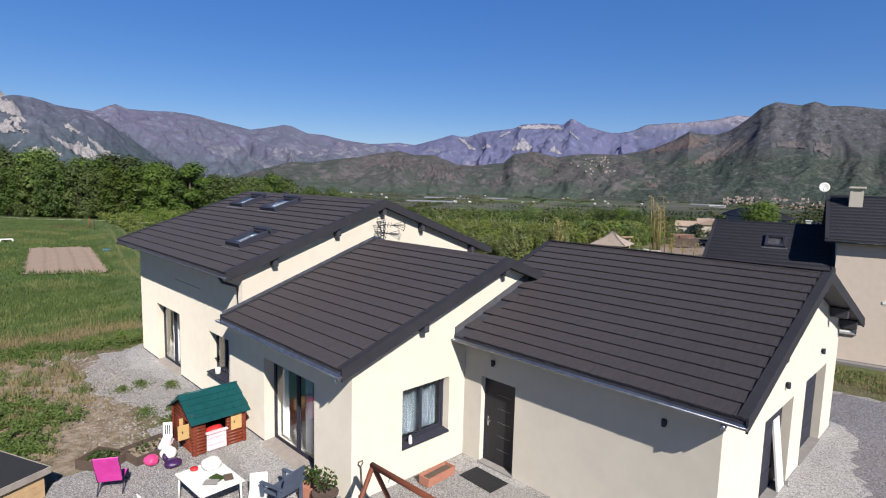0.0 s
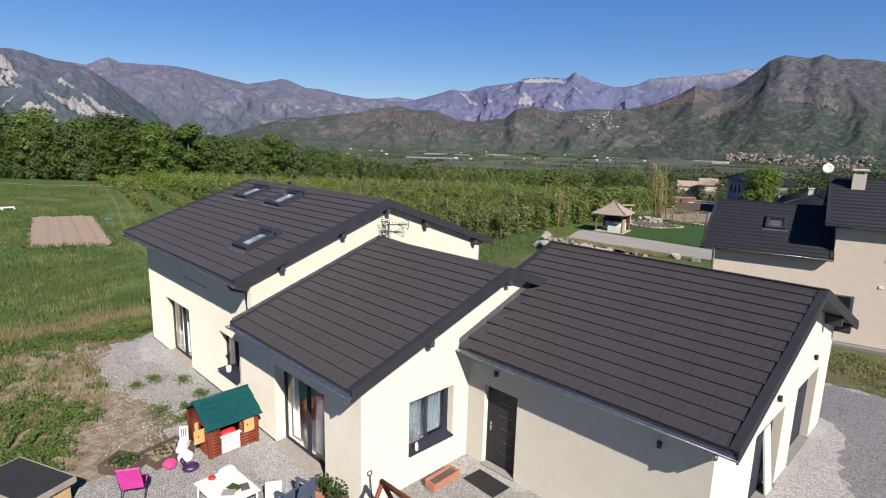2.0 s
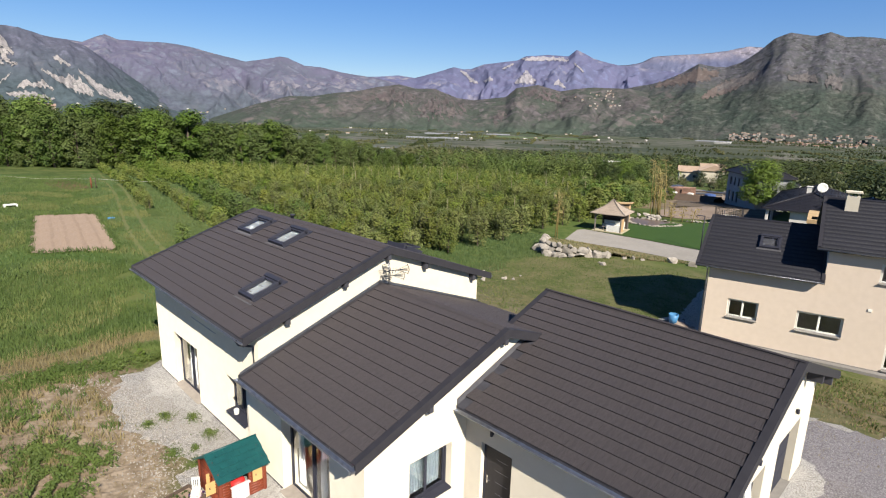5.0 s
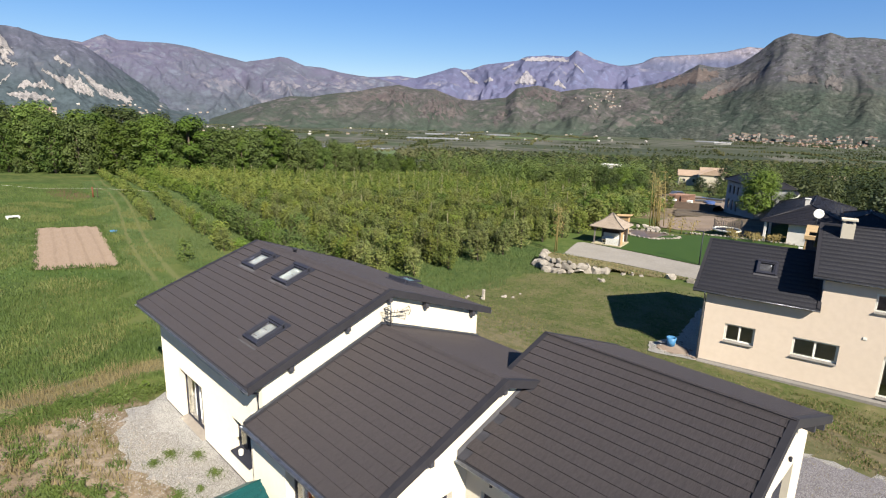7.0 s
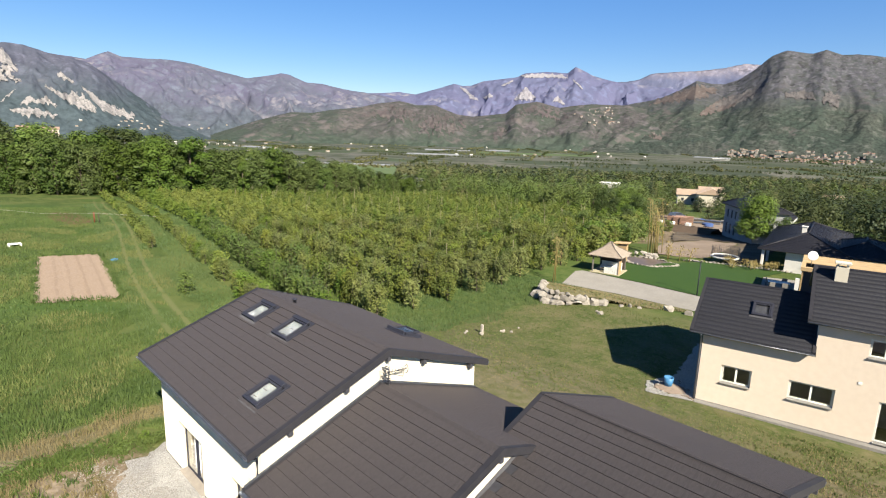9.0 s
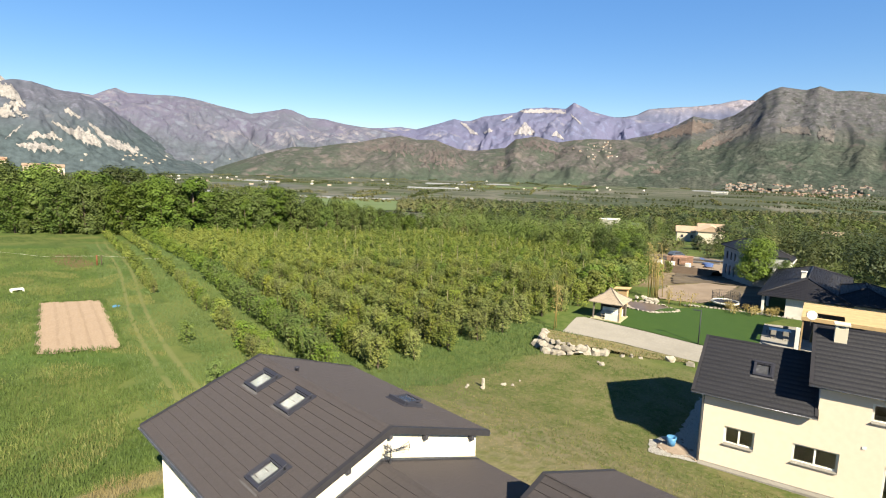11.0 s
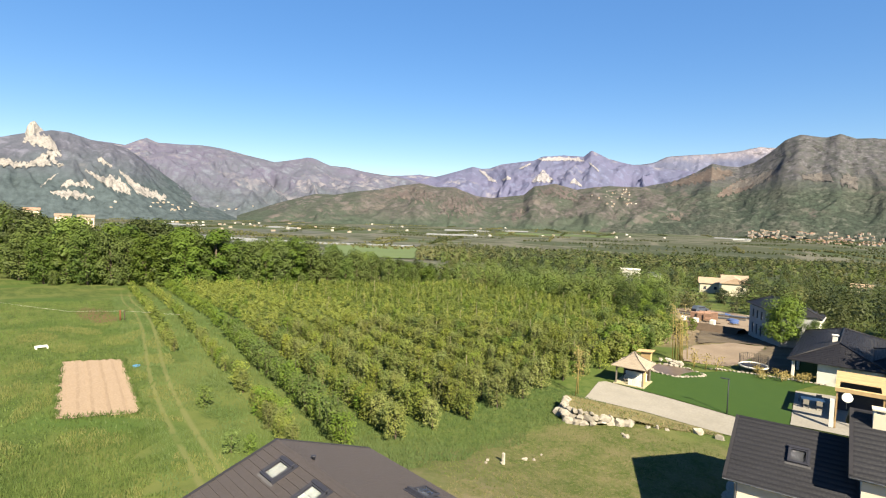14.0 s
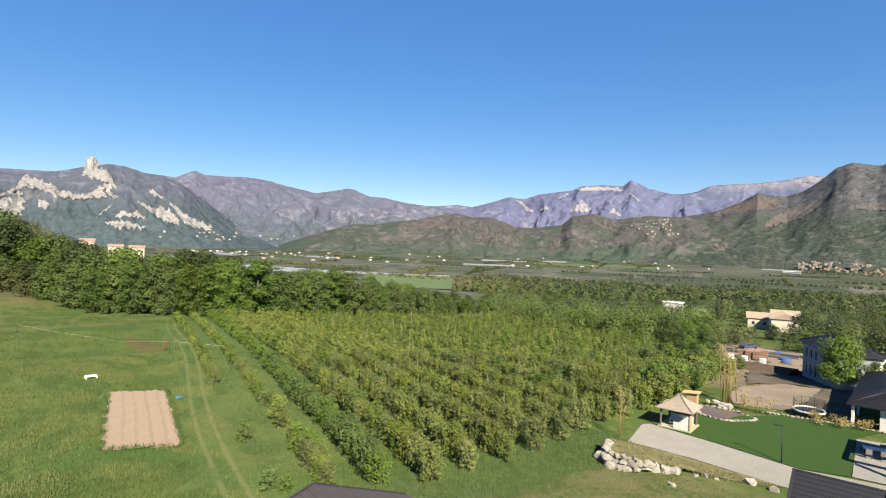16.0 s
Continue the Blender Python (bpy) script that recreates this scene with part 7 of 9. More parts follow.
part("soil", boxes((-0.41, 0.41, -0.115, 0.115, 0.14, 0.165)), EARTH, tp)
mat_ = obj("doormat", bevel(boxes((-0.5, 0.5, -0.3, 0.3, 0, 0.02)), 0.006, 1), RUBBER)
mat_.matrix_basis = pose(1.22, 4.28, 0.018, 0, 0, -2)
tagged(mat_, "black rubber doormat on the gravel", "doormat")
spade = empty("spade", pose(0.16, 1.64, 0.02, 0, -7, 0), "small garden spade leaning on the wall", "spade")
part("shaft", tube(bmesh.new(), [(0, 0, 0.22), (0, 0, 0.80)], 0.013, 8), OLDWOOD, spade)
part("grip", tube(bmesh.new(), [(0, 0, 0.80), (0, 0.06, 0.87), (0, 0.05, 0.92), (0, -0.05, 0.92), (0, -0.06, 0.87), (0, 0, 0.80)], 0.011, 6), OLDWOOD, spade)
part("blade", bevel(boxes((-0.008, 0.008, -0.07, 0.07, 0.0, 0.24)), 0.004, 1), ZINC, spade)
# raised beds edged with dark boards
for i, (x, y, a, w, d) in enumerate(((-5.3, -1.92, 34, 0.85, 0.70), (-5.12, -0.96, 12, 0.80, 1.02))):
    bed = empty("raised_bed", pose(x, y, 0.01, 0, 0, a), "small raised bed of dark boards full of weeds", "garden bed", "raised beds")
    for x0, x1, y0, y1 in ((-w / 2, w / 2, -d / 2, -d / 2 + 0.03), (-w / 2, w / 2, d / 2 - 0.03, d / 2), (-w / 2, -w / 2 + 0.03, -d / 2 + 0.03, d / 2 - 0.03), (w / 2 - 0.03, w / 2, -d / 2 + 0.03, d / 2 - 0.03)):
        part("board", boxes((x0, x1, y0, y1, 0, 0.22)), OLDWOOD, bed)
    part("soil", boxes((-w / 2 + 0.03, w / 2 - 0.03, -d / 2 + 0.03, d / 2 - 0.03, 0, 0.12)), SOIL, bed)
    quads_object("greenery", shrub_leaves((420, 190)[i], (0, 0, 0.17), (w * 0.46, d * 0.46, 0.13), 0.035, 50 + i), LEAF, bed)
# timber chest with a dark lid
bx = empty("storage_box", pose(-5.14, -3.92, 0.0, 0, 0, 24), "pale timber storage chest with a dark felt lid", "chest")
for k in range(4):
    part("plank", boxes((-0.85, 0.85, -0.45, 0.45, 0.02 + 0.15 * k, 0.165 + 0.15 * k)), WOOD, bx)
part("lid", bevel(boxes((-0.92, 0.92, -0.52, 0.52, 0.63, 0.68)), 0.01, 1), RUBBER, bx)
part("edge_board", bevel(boxes((-0.945, 0.945, -0.55, -0.522, 0.53, 0.675), (-0.945, 0.945, 0.522, 0.55, 0.53, 0.675), (0.922, 0.95, -0.52, 0.52, 0.53, 0.675), (-0.95, -0.922, -0.52, 0.52, 0.53, 0.675)), 0.004, 1), DULLSTONE, bx, "weathered pale board round the lid")
# clothes line, pallet and basin in the meadow
for x, y, h in ((-91.2, 16.9, 1.55), (-121, -2.7, 1.6)):
    tagged(obj("fence_post", tube(bmesh.new(), [(x, y, gz(x, y) - 0.1), (x, y, gz(x, y) + h)], 0.07, 8), OLDWOOD), "weathered timber post in the meadow", "post", "posts of the wire")
pts = [(-121, -2.7, -0.2), (-108, 3.6, -0.32), (-95.4, 9.9, -0.3), (-92.5, 17.2, -0.5), (-84, 24.2, -0.6)]
tagged(obj("wire", tube(bmesh.new(), pts, 0.009, 5), PVC), "pale wire strung across the meadow", "wire")
tagged(obj("gate_post", tube(bmesh.new(), [(-90.9, 16.2, gz(-90.9, 16.2) - 0.1), (-90.9, 16.2, gz(-90.9, 16.2) + 1.7)], 0.11, 8), REDWOOD), "rust-brown post at the end of the wire", "post")
pal = empty("pallet", pose(-77.2, 4.3, gz(-77, 4.3)) @ Matrix.Scale(0.8, 4), "pale wooden pallet lying in the meadow", "pallet")
for k in range(5):
    part("slat", boxes((-0.7 + 0.3 * k, -0.5 + 0.3 * k, -0.85, 0.85, 0.3, 0.38)), PVC, pal)
for y in (-0.85, 0.65):
    part("bearer", boxes((-0.7, 0.7, y, y + 0.2, 0.0, 0.3)), PVC, pal)
tagged(obj("basin", lathe(bmesh.new(), [(0.3, 0.0), (0.4, 0.22), (0.37, 0.22), (0.28, 0.04), (0.01, 0.03)], 18, (-61.2, 11.4, gz(-61.2, 11.4))), BLUEP), "light blue plastic basin in the grass", "basin")
tagged(obj("bucket", lathe(bmesh.new(), [(0.22, 0.0), (0.3, 0.55), (0.27, 0.55), (0.2, 0.05), (0.01, 0.04)], 18, (-3.75, 27.6, gz(-3.7, 27.6) + 0.3)), BLUEP), "light blue plastic bucket on a heap of rubble", "bucket")
heap = empty("rubble_heap", None, "heap of pale rubble beside the wall", "rubble")
RUBBLE = material("pinkish brown rubble", (0.24, 0.185, 0.145), (0.18, 0.135, 0.105), 7, 0.95, bump=0.6, bump_scale=18, c=(0.29, 0.24, 0.20), by_piece=0.2)
part("mound", blob(bmesh.new(), (-3.7, 27.7, gz(-3.7, 27.7) - 0.05), 0.95, 77, 0.40), RUBBLE, heap)
for i in range(34):
    x, y = -3.7 + rnd.gauss(0, 0.62), 27.7 + rnd.gauss(0, 0.62)
    part("stone", rock(bmesh.new(), (x, y, gz(x, y) + max(0.05, 0.34 - 0.32 * math.hypot(x + 3.7, y - 27.7))), rnd.uniform(0.09, 0.22), 400 + i, 0.7), RUBBLE if i % 3 else STONE, heap)

# ---- trees ----
BARK = material("grey-brown bark", (0.13, 0.10, 0.075), (0.085, 0.065, 0.05), 6, 0.9, bump=0.5, stretch=(4, 4, 1))
L_ORCH = leaf_material("yellow-green orchard leaves", (0.226, 0.248, 0.058), (0.138, 0.178, 0.040), (0.195, 0.226, 0.052), 0.33, 0.08, 0.9, 0.22)
L_ROWS = leaf_material("mid-green orchard leaves", (0.172, 0.206, 0.046), (0.098, 0.132, 0.030), (0.138, 0.172, 0.040), 0.25, 0.08, 0.45)
L_DEEP = leaf_material("deep green leaves", (0.080, 0.126, 0.022), (0.050, 0.084, 0.015), (0.104, 0.130, 0.028), 0.22, 0.08, 0.5, 0.18)
L_FRESH = leaf_material("fresh green leaves", (0.132, 0.196, 0.034), (0.086, 0.138, 0.024), (0.162, 0.196, 0.040), 0.24, 0.08, 0.5, 0.18)
L_DUSK = leaf_material("dark evergreen and bare wood leaves", (0.060, 0.079, 0.024), (0.041, 0.056, 0.019), (0.077, 0.081, 0.033), 0.2, 0.07, 0.3)
L_OLIVE = leaf_material("olive spring leaves", (0.138, 0.140, 0.050), (0.092, 0.100, 0.036), (0.132, 0.122, 0.052), 0.25, 0.08, 0.22, 0.18)
L_WOOD = leaf_material("fresh woodland leaves", (0.120, 0.160, 0.044), (0.070, 0.098, 0.028), (0.140, 0.158, 0.052), 0.22, 0.08, 0.2)
L_PINE = leaf_material("dark pine needles", (0.045, 0.066, 0.028), (0.030, 0.045, 0.020), (0.058, 0.074, 0.034), 0.12, 0.08, 0.2)
L_PALE = leaf_material("silver-grey blossom leaves", (0.1872, 0.2088, 0.144), (0.144, 0.1656, 0.108), (0.2304, 0.2376, 0.1872))
L_REED = leaf_material("straw-yellow reed leaves", (0.3931, 0.3089, 0.1217), (0.3182, 0.2434, 0.08424), (0.4212, 0.3557, 0.1872))


def tree_parts(h, spread, leaves, size, rng, low=0.25, lobes=9, trunk=0.02, tall=1.0, fat=1.0, shoots=0):
    """Trunk and limbs as tubes, crown leaves round the limb ends: an uneven outline with gaps."""
    bm = bmesh.new()
    tr = h * trunk
    bend = rng.normal(0, 0.03 * h, 2)
    tube(bm, [(0, 0, -0.15), (bend[0] * 0.3, bend[1] * 0.3, h * 0.3), (bend[0], bend[1], h * 0.72)], [tr * 1.3, tr, tr * 0.35], 7)
    cs, hubs = [], []
    share = leaves // lobes
    for k in range(lobes):
        a = k * 2.4 + rng.uniform(-0.4, 0.4)
        f = low + (0.92 - low) * (k + 0.5) / lobes
        reach = spread * (0.45 + 0.5 * math.sin(math.pi * min(1, 0.18 + 0.75 * (f - low) / (0.95 - low)))) * rng.uniform(0.55, 1.05)
        tip = np.array([bend[0] * f + reach * 0.62 * math.cos(a), bend[1] * f + reach * 0.62 * math.sin(a), h * f])
        b = max(low * 0.8, f - 0.22) * h
        tube(bm, [(bend[0] * b / h, bend[1] * b / h, b), tuple(tip * np.array([0.6, 0.6, 1]) - np.array([0, 0, h * 0.05])), tuple(tip)], [tr * 0.45, tr * 0.3, tr * 0.12], 5)
        rad = fat * spread * rng.uniform(0.34, 0.52)
        cs.append(cloud(share, tip, (rad, rad, rad * 0.85 * tall), rng, 0.3))
        hubs.append(np.tile(tip - np.array([0, 0, rad * 0.3]), (share, 1)))
    for k in range(shoots):
        a, r = rng.uniform(0, math.tau), spread * rng.uniform(0.1, 0.8)
        foot = np.array([r * math.cos(a), r * math.sin(a), h * 0.45])
        tip = foot + np.array([rng.normal(0, 0.08), rng.normal(0, 0.08), h * rng.uniform(0.35, 0.66)])
        tube(bm, [tuple(foot), tuple(tip)], [0.016, 0.006], 4)
        f = rng.uniform(0.1, 1.0, (34, 1))
        cs.append(foot + (tip - foot) * f + rng.normal(0, 0.09, (34, 3)))
        hubs.append(foot + (tip - foot) * f - np.array([0, 0, 0.1]))
    cs.append(cloud(share, (bend[0], bend[1], h * 0.88), (spread * 0.36, spread * 0.36, h * 0.12), rng, 0.2))
    hubs.append(np.tile((bend[0], bend[1], h * 0.82), (share, 1)))
    return bm, leaf_quads(np.concatenate(cs), size, rng, 0.7, hub=np.concatenate(hubs))


def make_tree(name, label, category, group, h, spread, leaves, size, leaf, seed, **kw):
    rng = np.random.default_rng(seed)
    bm, q = tree_parts(h, spread, leaves, size, rng, **kw)
    t = empty(name, None, label, category, group)
    part("trunk", bm, BARK, t)
    quads_object("crown", q, leaf, t)
    return t


def place(src, x, y, rng, s=1.0, dz=0.0, wide=1.0):
    """A copy of a tree on the land, turned and scaled."""
    src.scale = (s * wide * rng.uniform(0.9, 1.1), s * wide * rng.uniform(0.9, 1.1), s)
    t = copy_thing(src, pose(x, y, gz(x, y) - 0.05 + dz, 0, 0, rng.uniform(0, 360)))
    src.scale = (1, 1, 1)
    return t


def discard(ob):
    for o in [*ob.children_recursive, ob]:
        bpy.data.objects.remove(o)


rng = np.random.default_rng(11)
# orchard rows
orchard = [make_tree("fruit_tree", "low orchard tree with fresh yellow-green leaves", "tree", "trees of the orchard", 3.1, 1.14, 900, 0.085, L_ORCH, 60 + k, low=0.14, lobes=13, trunk=0.018, tall=1.35, fat=0.86, shoots=9) for k in range(5)]
orchard_deep = [make_tree("fruit_tree", "low orchard tree with deeper green leaves", "tree", "trees of the orchard", 3.0, 1.2, 900, 0.085, L_FRESH, 70 + k, low=0.14, lobes=13, trunk=0.018, tall=1.35, fat=0.86, shoots=8) for k in range(2)]
ROW_SLOPE = 0.172
spots = []
for i in range(27):
    c = 5.4 + 4.1 * i
    near_x = (-66, -30, -28.5)[i] if i < 3 else -26.2 - 0.3 * math.sin(i * 2.1)
    if c > 40:
        near_x = -27.5 - max(0, c - 60) * 0.8
    far_x = -150 + 0.28 * c if c < 70 else -130
    x = near_x
    while x > far_x:
        y = c - ROW_SLOPE * x
        gap = (i == 1 and (-52 < x < -48 or -44 < x < -41)) or rng.random() < 0.035
        if not gap:
            spots.append((x + rng.normal(0, 0.12), y + rng.normal(0, 0.14), i))
        x -= rng.uniform(1.2, 1.45)
near_spots = sorted(spots, key=lambda p: math.hypot(p[0] + 14, p[1] - 12))
for x, y, i in near_spots[:300]:
    src = orchard_deep[int(rng.integers(2))] if (i == 2 or rng.random() < 0.08) else orchard[int(rng.integers(5))]
    place(src, x, y, rng, rng.uniform(0.86, 1.12) * (0.68 if i < 2 else 1.0), 0.0, 1.12)
far_leaf = {"orchard_foliage": [], "orchard_foliage_mid": [], "orchard_foliage_deep": []}
for x, y, i in near_spots[300:]:
    h = rng.uniform(2.1, 3.7) * (0.7 if i < 2 else 1.0)
    z = gz(x, y)
    pts_ = [cloud(52, (x, y, z + h * 0.36), (0.72, 0.72, h * 0.30), rng, 0.4)]
    hub = [np.tile((x, y, z + h * 0.25), (52, 1))]
    for k in range(3):   # leaders that stand up out of the bush
        ox, oy = rng.normal(0, 0.32, 2)
        zc = z + h * rng.uniform(0.62, 0.8)
        pts_.append(cloud(30, (x + ox, y + oy, zc), (0.34, 0.34, h * 0.26), rng, 0.3))
        hub.append(np.tile((x + ox, y + oy, zc - 0.3), (30, 1)))
    q_ = leaf_quads(np.concatenate(pts_), 0.155, rng, hub=np.concatenate(hub))
    r_ = rng.random()
    yellow = 0.78 if 2 < i < 8 else 0.25
    kind_ = "orchard_foliage_deep" if (i == 2 or r_ > 0.88) else "orchard_foliage" if r_ < yellow else "orchard_foliage_mid"
    far_leaf[kind_].append(q_)
for nm, mt, lb in (("orchard_foliage", L_ORCH, "rows of low fruit trees in yellow-green leaf"), ("orchard_foliage_mid", L_ROWS, "rows of low fruit trees in mid-green leaf"), ("orchard_foliage_deep", L_FRESH, "orchard trees with deeper green leaves")):
    tagged(quads_object(nm, np.concatenate(far_leaf[nm]), mt), lb, "orchard", kind="stuff")
# stakes among the far rows
bm = bmesh.new()
for x, y, i in spots[::15]:
    if i >= 6:
        z = gz(x, y)
        tube(bm, [(x, y, z), (x + rng.normal(0, .06), y, z + rng.uniform(3.3, 4.2))], 0.032, 4)
tagged(obj("orchard_stakes", bm, PALEWOOD), "pale stakes standing among the orchard rows", "stake", kind="stuff")
# lone bushes before the rows
bush = [make_tree("bush", "leafy bush standing alone in the meadow", "bush", "bushes before the orchard", 2.3, 1.15, 800, 0.085, L_FRESH if k else L_ORCH, 80 + k, low=0.08, lobes=9, trunk=0.014) for k in range(3)]
for x, y, s, k in ((-43.5, 12.9, 0.95, 1), (-32.3, 11.0, 0.85, 1), (-31.4, 12.0, 0.7, 2), (-47.3, 17.8, 1.25, 0), (-45.6, 17.5, 1.1, 0), (-38.2, 16.2, 1.2, 1), (-36.6, 16.0, 1.1, 2), (-15.8, 1.2, 0.25, 1), (-34.8, 16.4, 1.1, 1)):
    place(bush[k], x, y, rng, s)
for k in range(34):   # a thicket beside the pond and the sand
    f = k / 33
    place(bush[k % 3], -27.6 - 7.5 * f + rng.normal(0, 0.9) - 1.0, 60 + 30 * f + rng.normal(0, 1.0), rng, rng.uniform(1.1, 1.9), 0.0, 1.2)
for k in range(46):   # mixed shrubs between the last rows and the garden
    x, y = rng.uniform(-50, -29), rng.uniform(62, 104)
    if x < -26 - (y - 60) * 0.22 and y > 60 - (x + 29) * 0.4:
        place(bush[k % 3], x, y, rng, rng.uniform(0.9, 1.7))
for o in (*orchard, *orchard_deep, *bush):
    discard(o)

# belt of tall trees behind the meadow and orchard
belt = [make_tree("tree", "tall broadleaf tree in full spring leaf", "tree", "belt of tall trees", 10.5, 3.7, 4300, 0.195, (L_DEEP, L_FRESH, L_WOOD, L_DEEP, L_WOOD, L_DEEP, L_FRESH, L_DUSK)[k], 100 + k, low=0.08, lobes=(16, 13, 18, 12, 15, 20, 14, 17)[k], trunk=0.016, tall=(1.15, 0.9, 1.0, 0.85, 1.1, 0.95, 0.9, 1.1)[k]) for k in range(8)]
AZ = [-14, 0, 6, 12, 20, 28, 36, 44]


def belt_reach(a):
    """Distance of the belt's near edge at a bearing: it draws back uphill at its end."""
    return float(np.interp(a, [-14, -1, 1, 2.5, 6, 12, 20, 28, 36, 44], [232, 206, 195, 182, 163, 160, 160, 163, 170, 182]))


for row, (dr, hs) in enumerate(((0, (12, 12.5, 13.2, 14.6, 15.2, 14.2, 11, 7)), (9, (17, 18, 18.8, 18.4, 14.6, 13.6, 10.8, 7.5)), (22, (19, 19.2, 19.8, 19.2, 14.8, 13.6, 10.8, 8)))):
    a = -12.0
    while a < 44:
        R = belt_reach(a) + dr + rng.normal(0, 2.2)
        h = float(np.interp(a, AZ, hs)) * rng.uniform(0.68, 1.10)
        ar = radians(a)
        pick = (2, 4, 7, 5)[int(rng.integers(4))] if a < 6 else int(rng.integers(8))
        place(belt[pick], -R * math.cos(ar), R * math.sin(ar), rng, h / 10.5, 0.0, rng.uniform(0.85, 1.35))
        a += rng.uniform(1.1, 2.0)
for k in range(34):
    a = rng.uniform(-10, 44)
    R = belt_reach(a) - rng.uniform(2, 5)
    ar = radians(a)
    place(belt[int(rng.integers(6))], -R * math.cos(ar), R * math.sin(ar), rng, rng.uniform(0.25, 0.45))
# silver bush and garden trees
garden = make_tree("tree", "round leafy garden tree beside the white house", "tree", "", 9.6, 3.9, 9000, 0.155, L_FRESH, 131, low=0.22, lobes=18, trunk=0.018)
place(garden, -18.5, 92.4, rng, 0.82)
discard(garden)
pale = make_tree("tree", "silver-leaved round tree beyond the orchard", "tree", "", 6.0, 3.0, 1500, 0.22, L_PALE, 130, low=0.1, lobes=12)
place(pale, -159.5, 150.0, rng, 1.05)
discard(pale)
# the first two are added only to screen the unfinished house's sunlit end wall
for x, y, s, k in ((-14.2, 92.0, 0.55, 0), (-12.2, 91.5, 0.42, 3), (-30, 72, 0.39, 2), (-33, 78, 0.43, 0), (-36, 84, 0.47, 3), (-41, 92, 0.48, 1), (-46, 98, 0.51, 0), (-38, 96, 0.39, 5), (-29.5, 66, 0.28, 3), (-28.8, 70, 0.31, 1), (-27.8, 60, 0.23, 3), (-28.5, 55, 0.22, 1), (-30.5, 61, 0.27, 0), (-28.2, 50, 0.20, 3), (-49, 108, 0.62, 1), (-54, 112, 0.58, 2), (-44, 104, 0.55, 3), (-60, 118, 0.62, 0), (-66, 124, 0.66, 4), (-52, 120, 0.55, 1), (-72, 122, 0.5, 2), (-80, 126, 0.55, 3), (-88, 128, 0.5, 6), (-58, 128, 0.6, 5), (-97, 131, 0.45, 1)):
    place(belt[k], x, y, rng, s * (1.12 if y > 77 and x < -28 else 0.85))
for x, y, s, k in ((6.6, 69.4, 1.3, 0), (7.6, 74.0, 1.3, 2), (9.2, 79.5, 1.3, 5)):
    place(belt[k], x, y, rng, s, 0.0, 1.2)
for o in belt:
    discard(o)
conifer = make_tree("tree", "dark broad conifer beside the building site", "tree", "", 8.0, 3.2, 3600, 0.15, L_PINE, 133, low=0.06, lobes=18, trunk=0.02, tall=0.7)
for x, y, s in ((-50.5, 172.5, 1.05), (-45.5, 176.0, 0.85), (-56.5, 170.0, 0.6)):
    place(conifer, x, y, rng, s, 0.0, 1.2)
discard(conifer)
shrub = make_tree("bush", "pale blossoming shrub at the orchard's end", "bush", "pale shrubs", 3.0, 1.6, 900, 0.11, L_PALE, 134, low=0.1, lobes=10, trunk=0.012)
for x, y, s in ((-103.6, 134.8, 1.1), (-54.0, 121.5, 1.2), (-57.0, 118.5, 0.9), (-72.5, 126.3, 0.8)):
    place(shrub, x, y, rng, s, 0.0, 1.2)
discard(shrub)


def bamboo(x, y, h, n, label, seed):
    rg = np.random.default_rng(seed)
    b = empty("bamboo", pose(x, y, gz(x, y)), label, "bamboo")
    qs = []
    for k in range(n):
        ox, oy = rg.normal(0, 0.7, 2)
        lx, ly = rg.normal(0, 0.25, 2)
        hh = h * rg.uniform(0.75, 1.05)
        part("cane", tube(bmesh.new(), [(ox, oy, 0), (ox + lx * 0.4, oy + ly * 0.4, hh * 0.6), (ox + lx, oy + ly, hh)], [0.06, 0.05, 0.015], 6), L_REED, b)
        zs = rg.uniform(hh * 0.35, hh, 80)
        c = np.stack([ox + lx * (zs / hh) ** 2 + rg.normal(0, 0.32, 80), oy + ly * (zs / hh) ** 2 + rg.normal(0, 0.32, 80), zs], 1)
        qs.append(leaf_quads(c, 0.15, rg, 0.1, 0.35))
    quads_object("leaves", np.concatenate(qs), L_REED, b)


bamboo(-23.6, 67.2, 7.4, 9, "tall clump of straw-yellow bamboo", 3)
bamboo(-22.9, 43.7, 5.4, 2, "thin young bamboo with yellow leaves", 4)
bamboo(-20.0, 66.5, 2.2, 4, "low straw-coloured bamboo by the pond", 5)
for k, x in enumerate((-12.8, -11.6, -9.4, -14.2)):
    bamboo(x, 68.6 + 0.4 * k % 1.1, 1.25, 3, "low dry ornamental grass by the lawn", 10 + k)

# woods towards the valley
def wood_stuff(name, leaf, count, r0, r1, a0, a1, hmin, hmax, leaves, size, seed, label, keep=None, power=1.4):
    rg = np.random.default_rng(seed)
    out = []
    made = 0
    while made < count:
        R = r0 + (r1 - r0) * rg.random() ** power
        a = radians(rg.uniform(a0, a1))
        x, y = -R * math.cos(a), R * math.sin(a)
        if keep and not keep(x, y):
            continue
        made += 1
        h = rg.uniform(hmin, hmax)
        z = gz(x, y)
        w = h * rg.uniform(0.28, 0.42)
        c = np.concatenate([cloud(leaves * 2 // 3, (x, y, z + h * 0.42), (w, w, h * 0.4), rg, 0.55), cloud(leaves // 3, (x + rg.normal(0, w * .3), y + rg.normal(0, w * .3), z + h * 0.75), (w * 0.7, w * 0.7, h * 0.28), rg, 0.5)])
        out.append(leaf_quads(c, size * h / hmax, rg, hub=np.array([x, y, z + h * 0.4])))
    return tagged(quads_object(name, np.concatenate(out), leaf), label, "woods", kind="stuff")


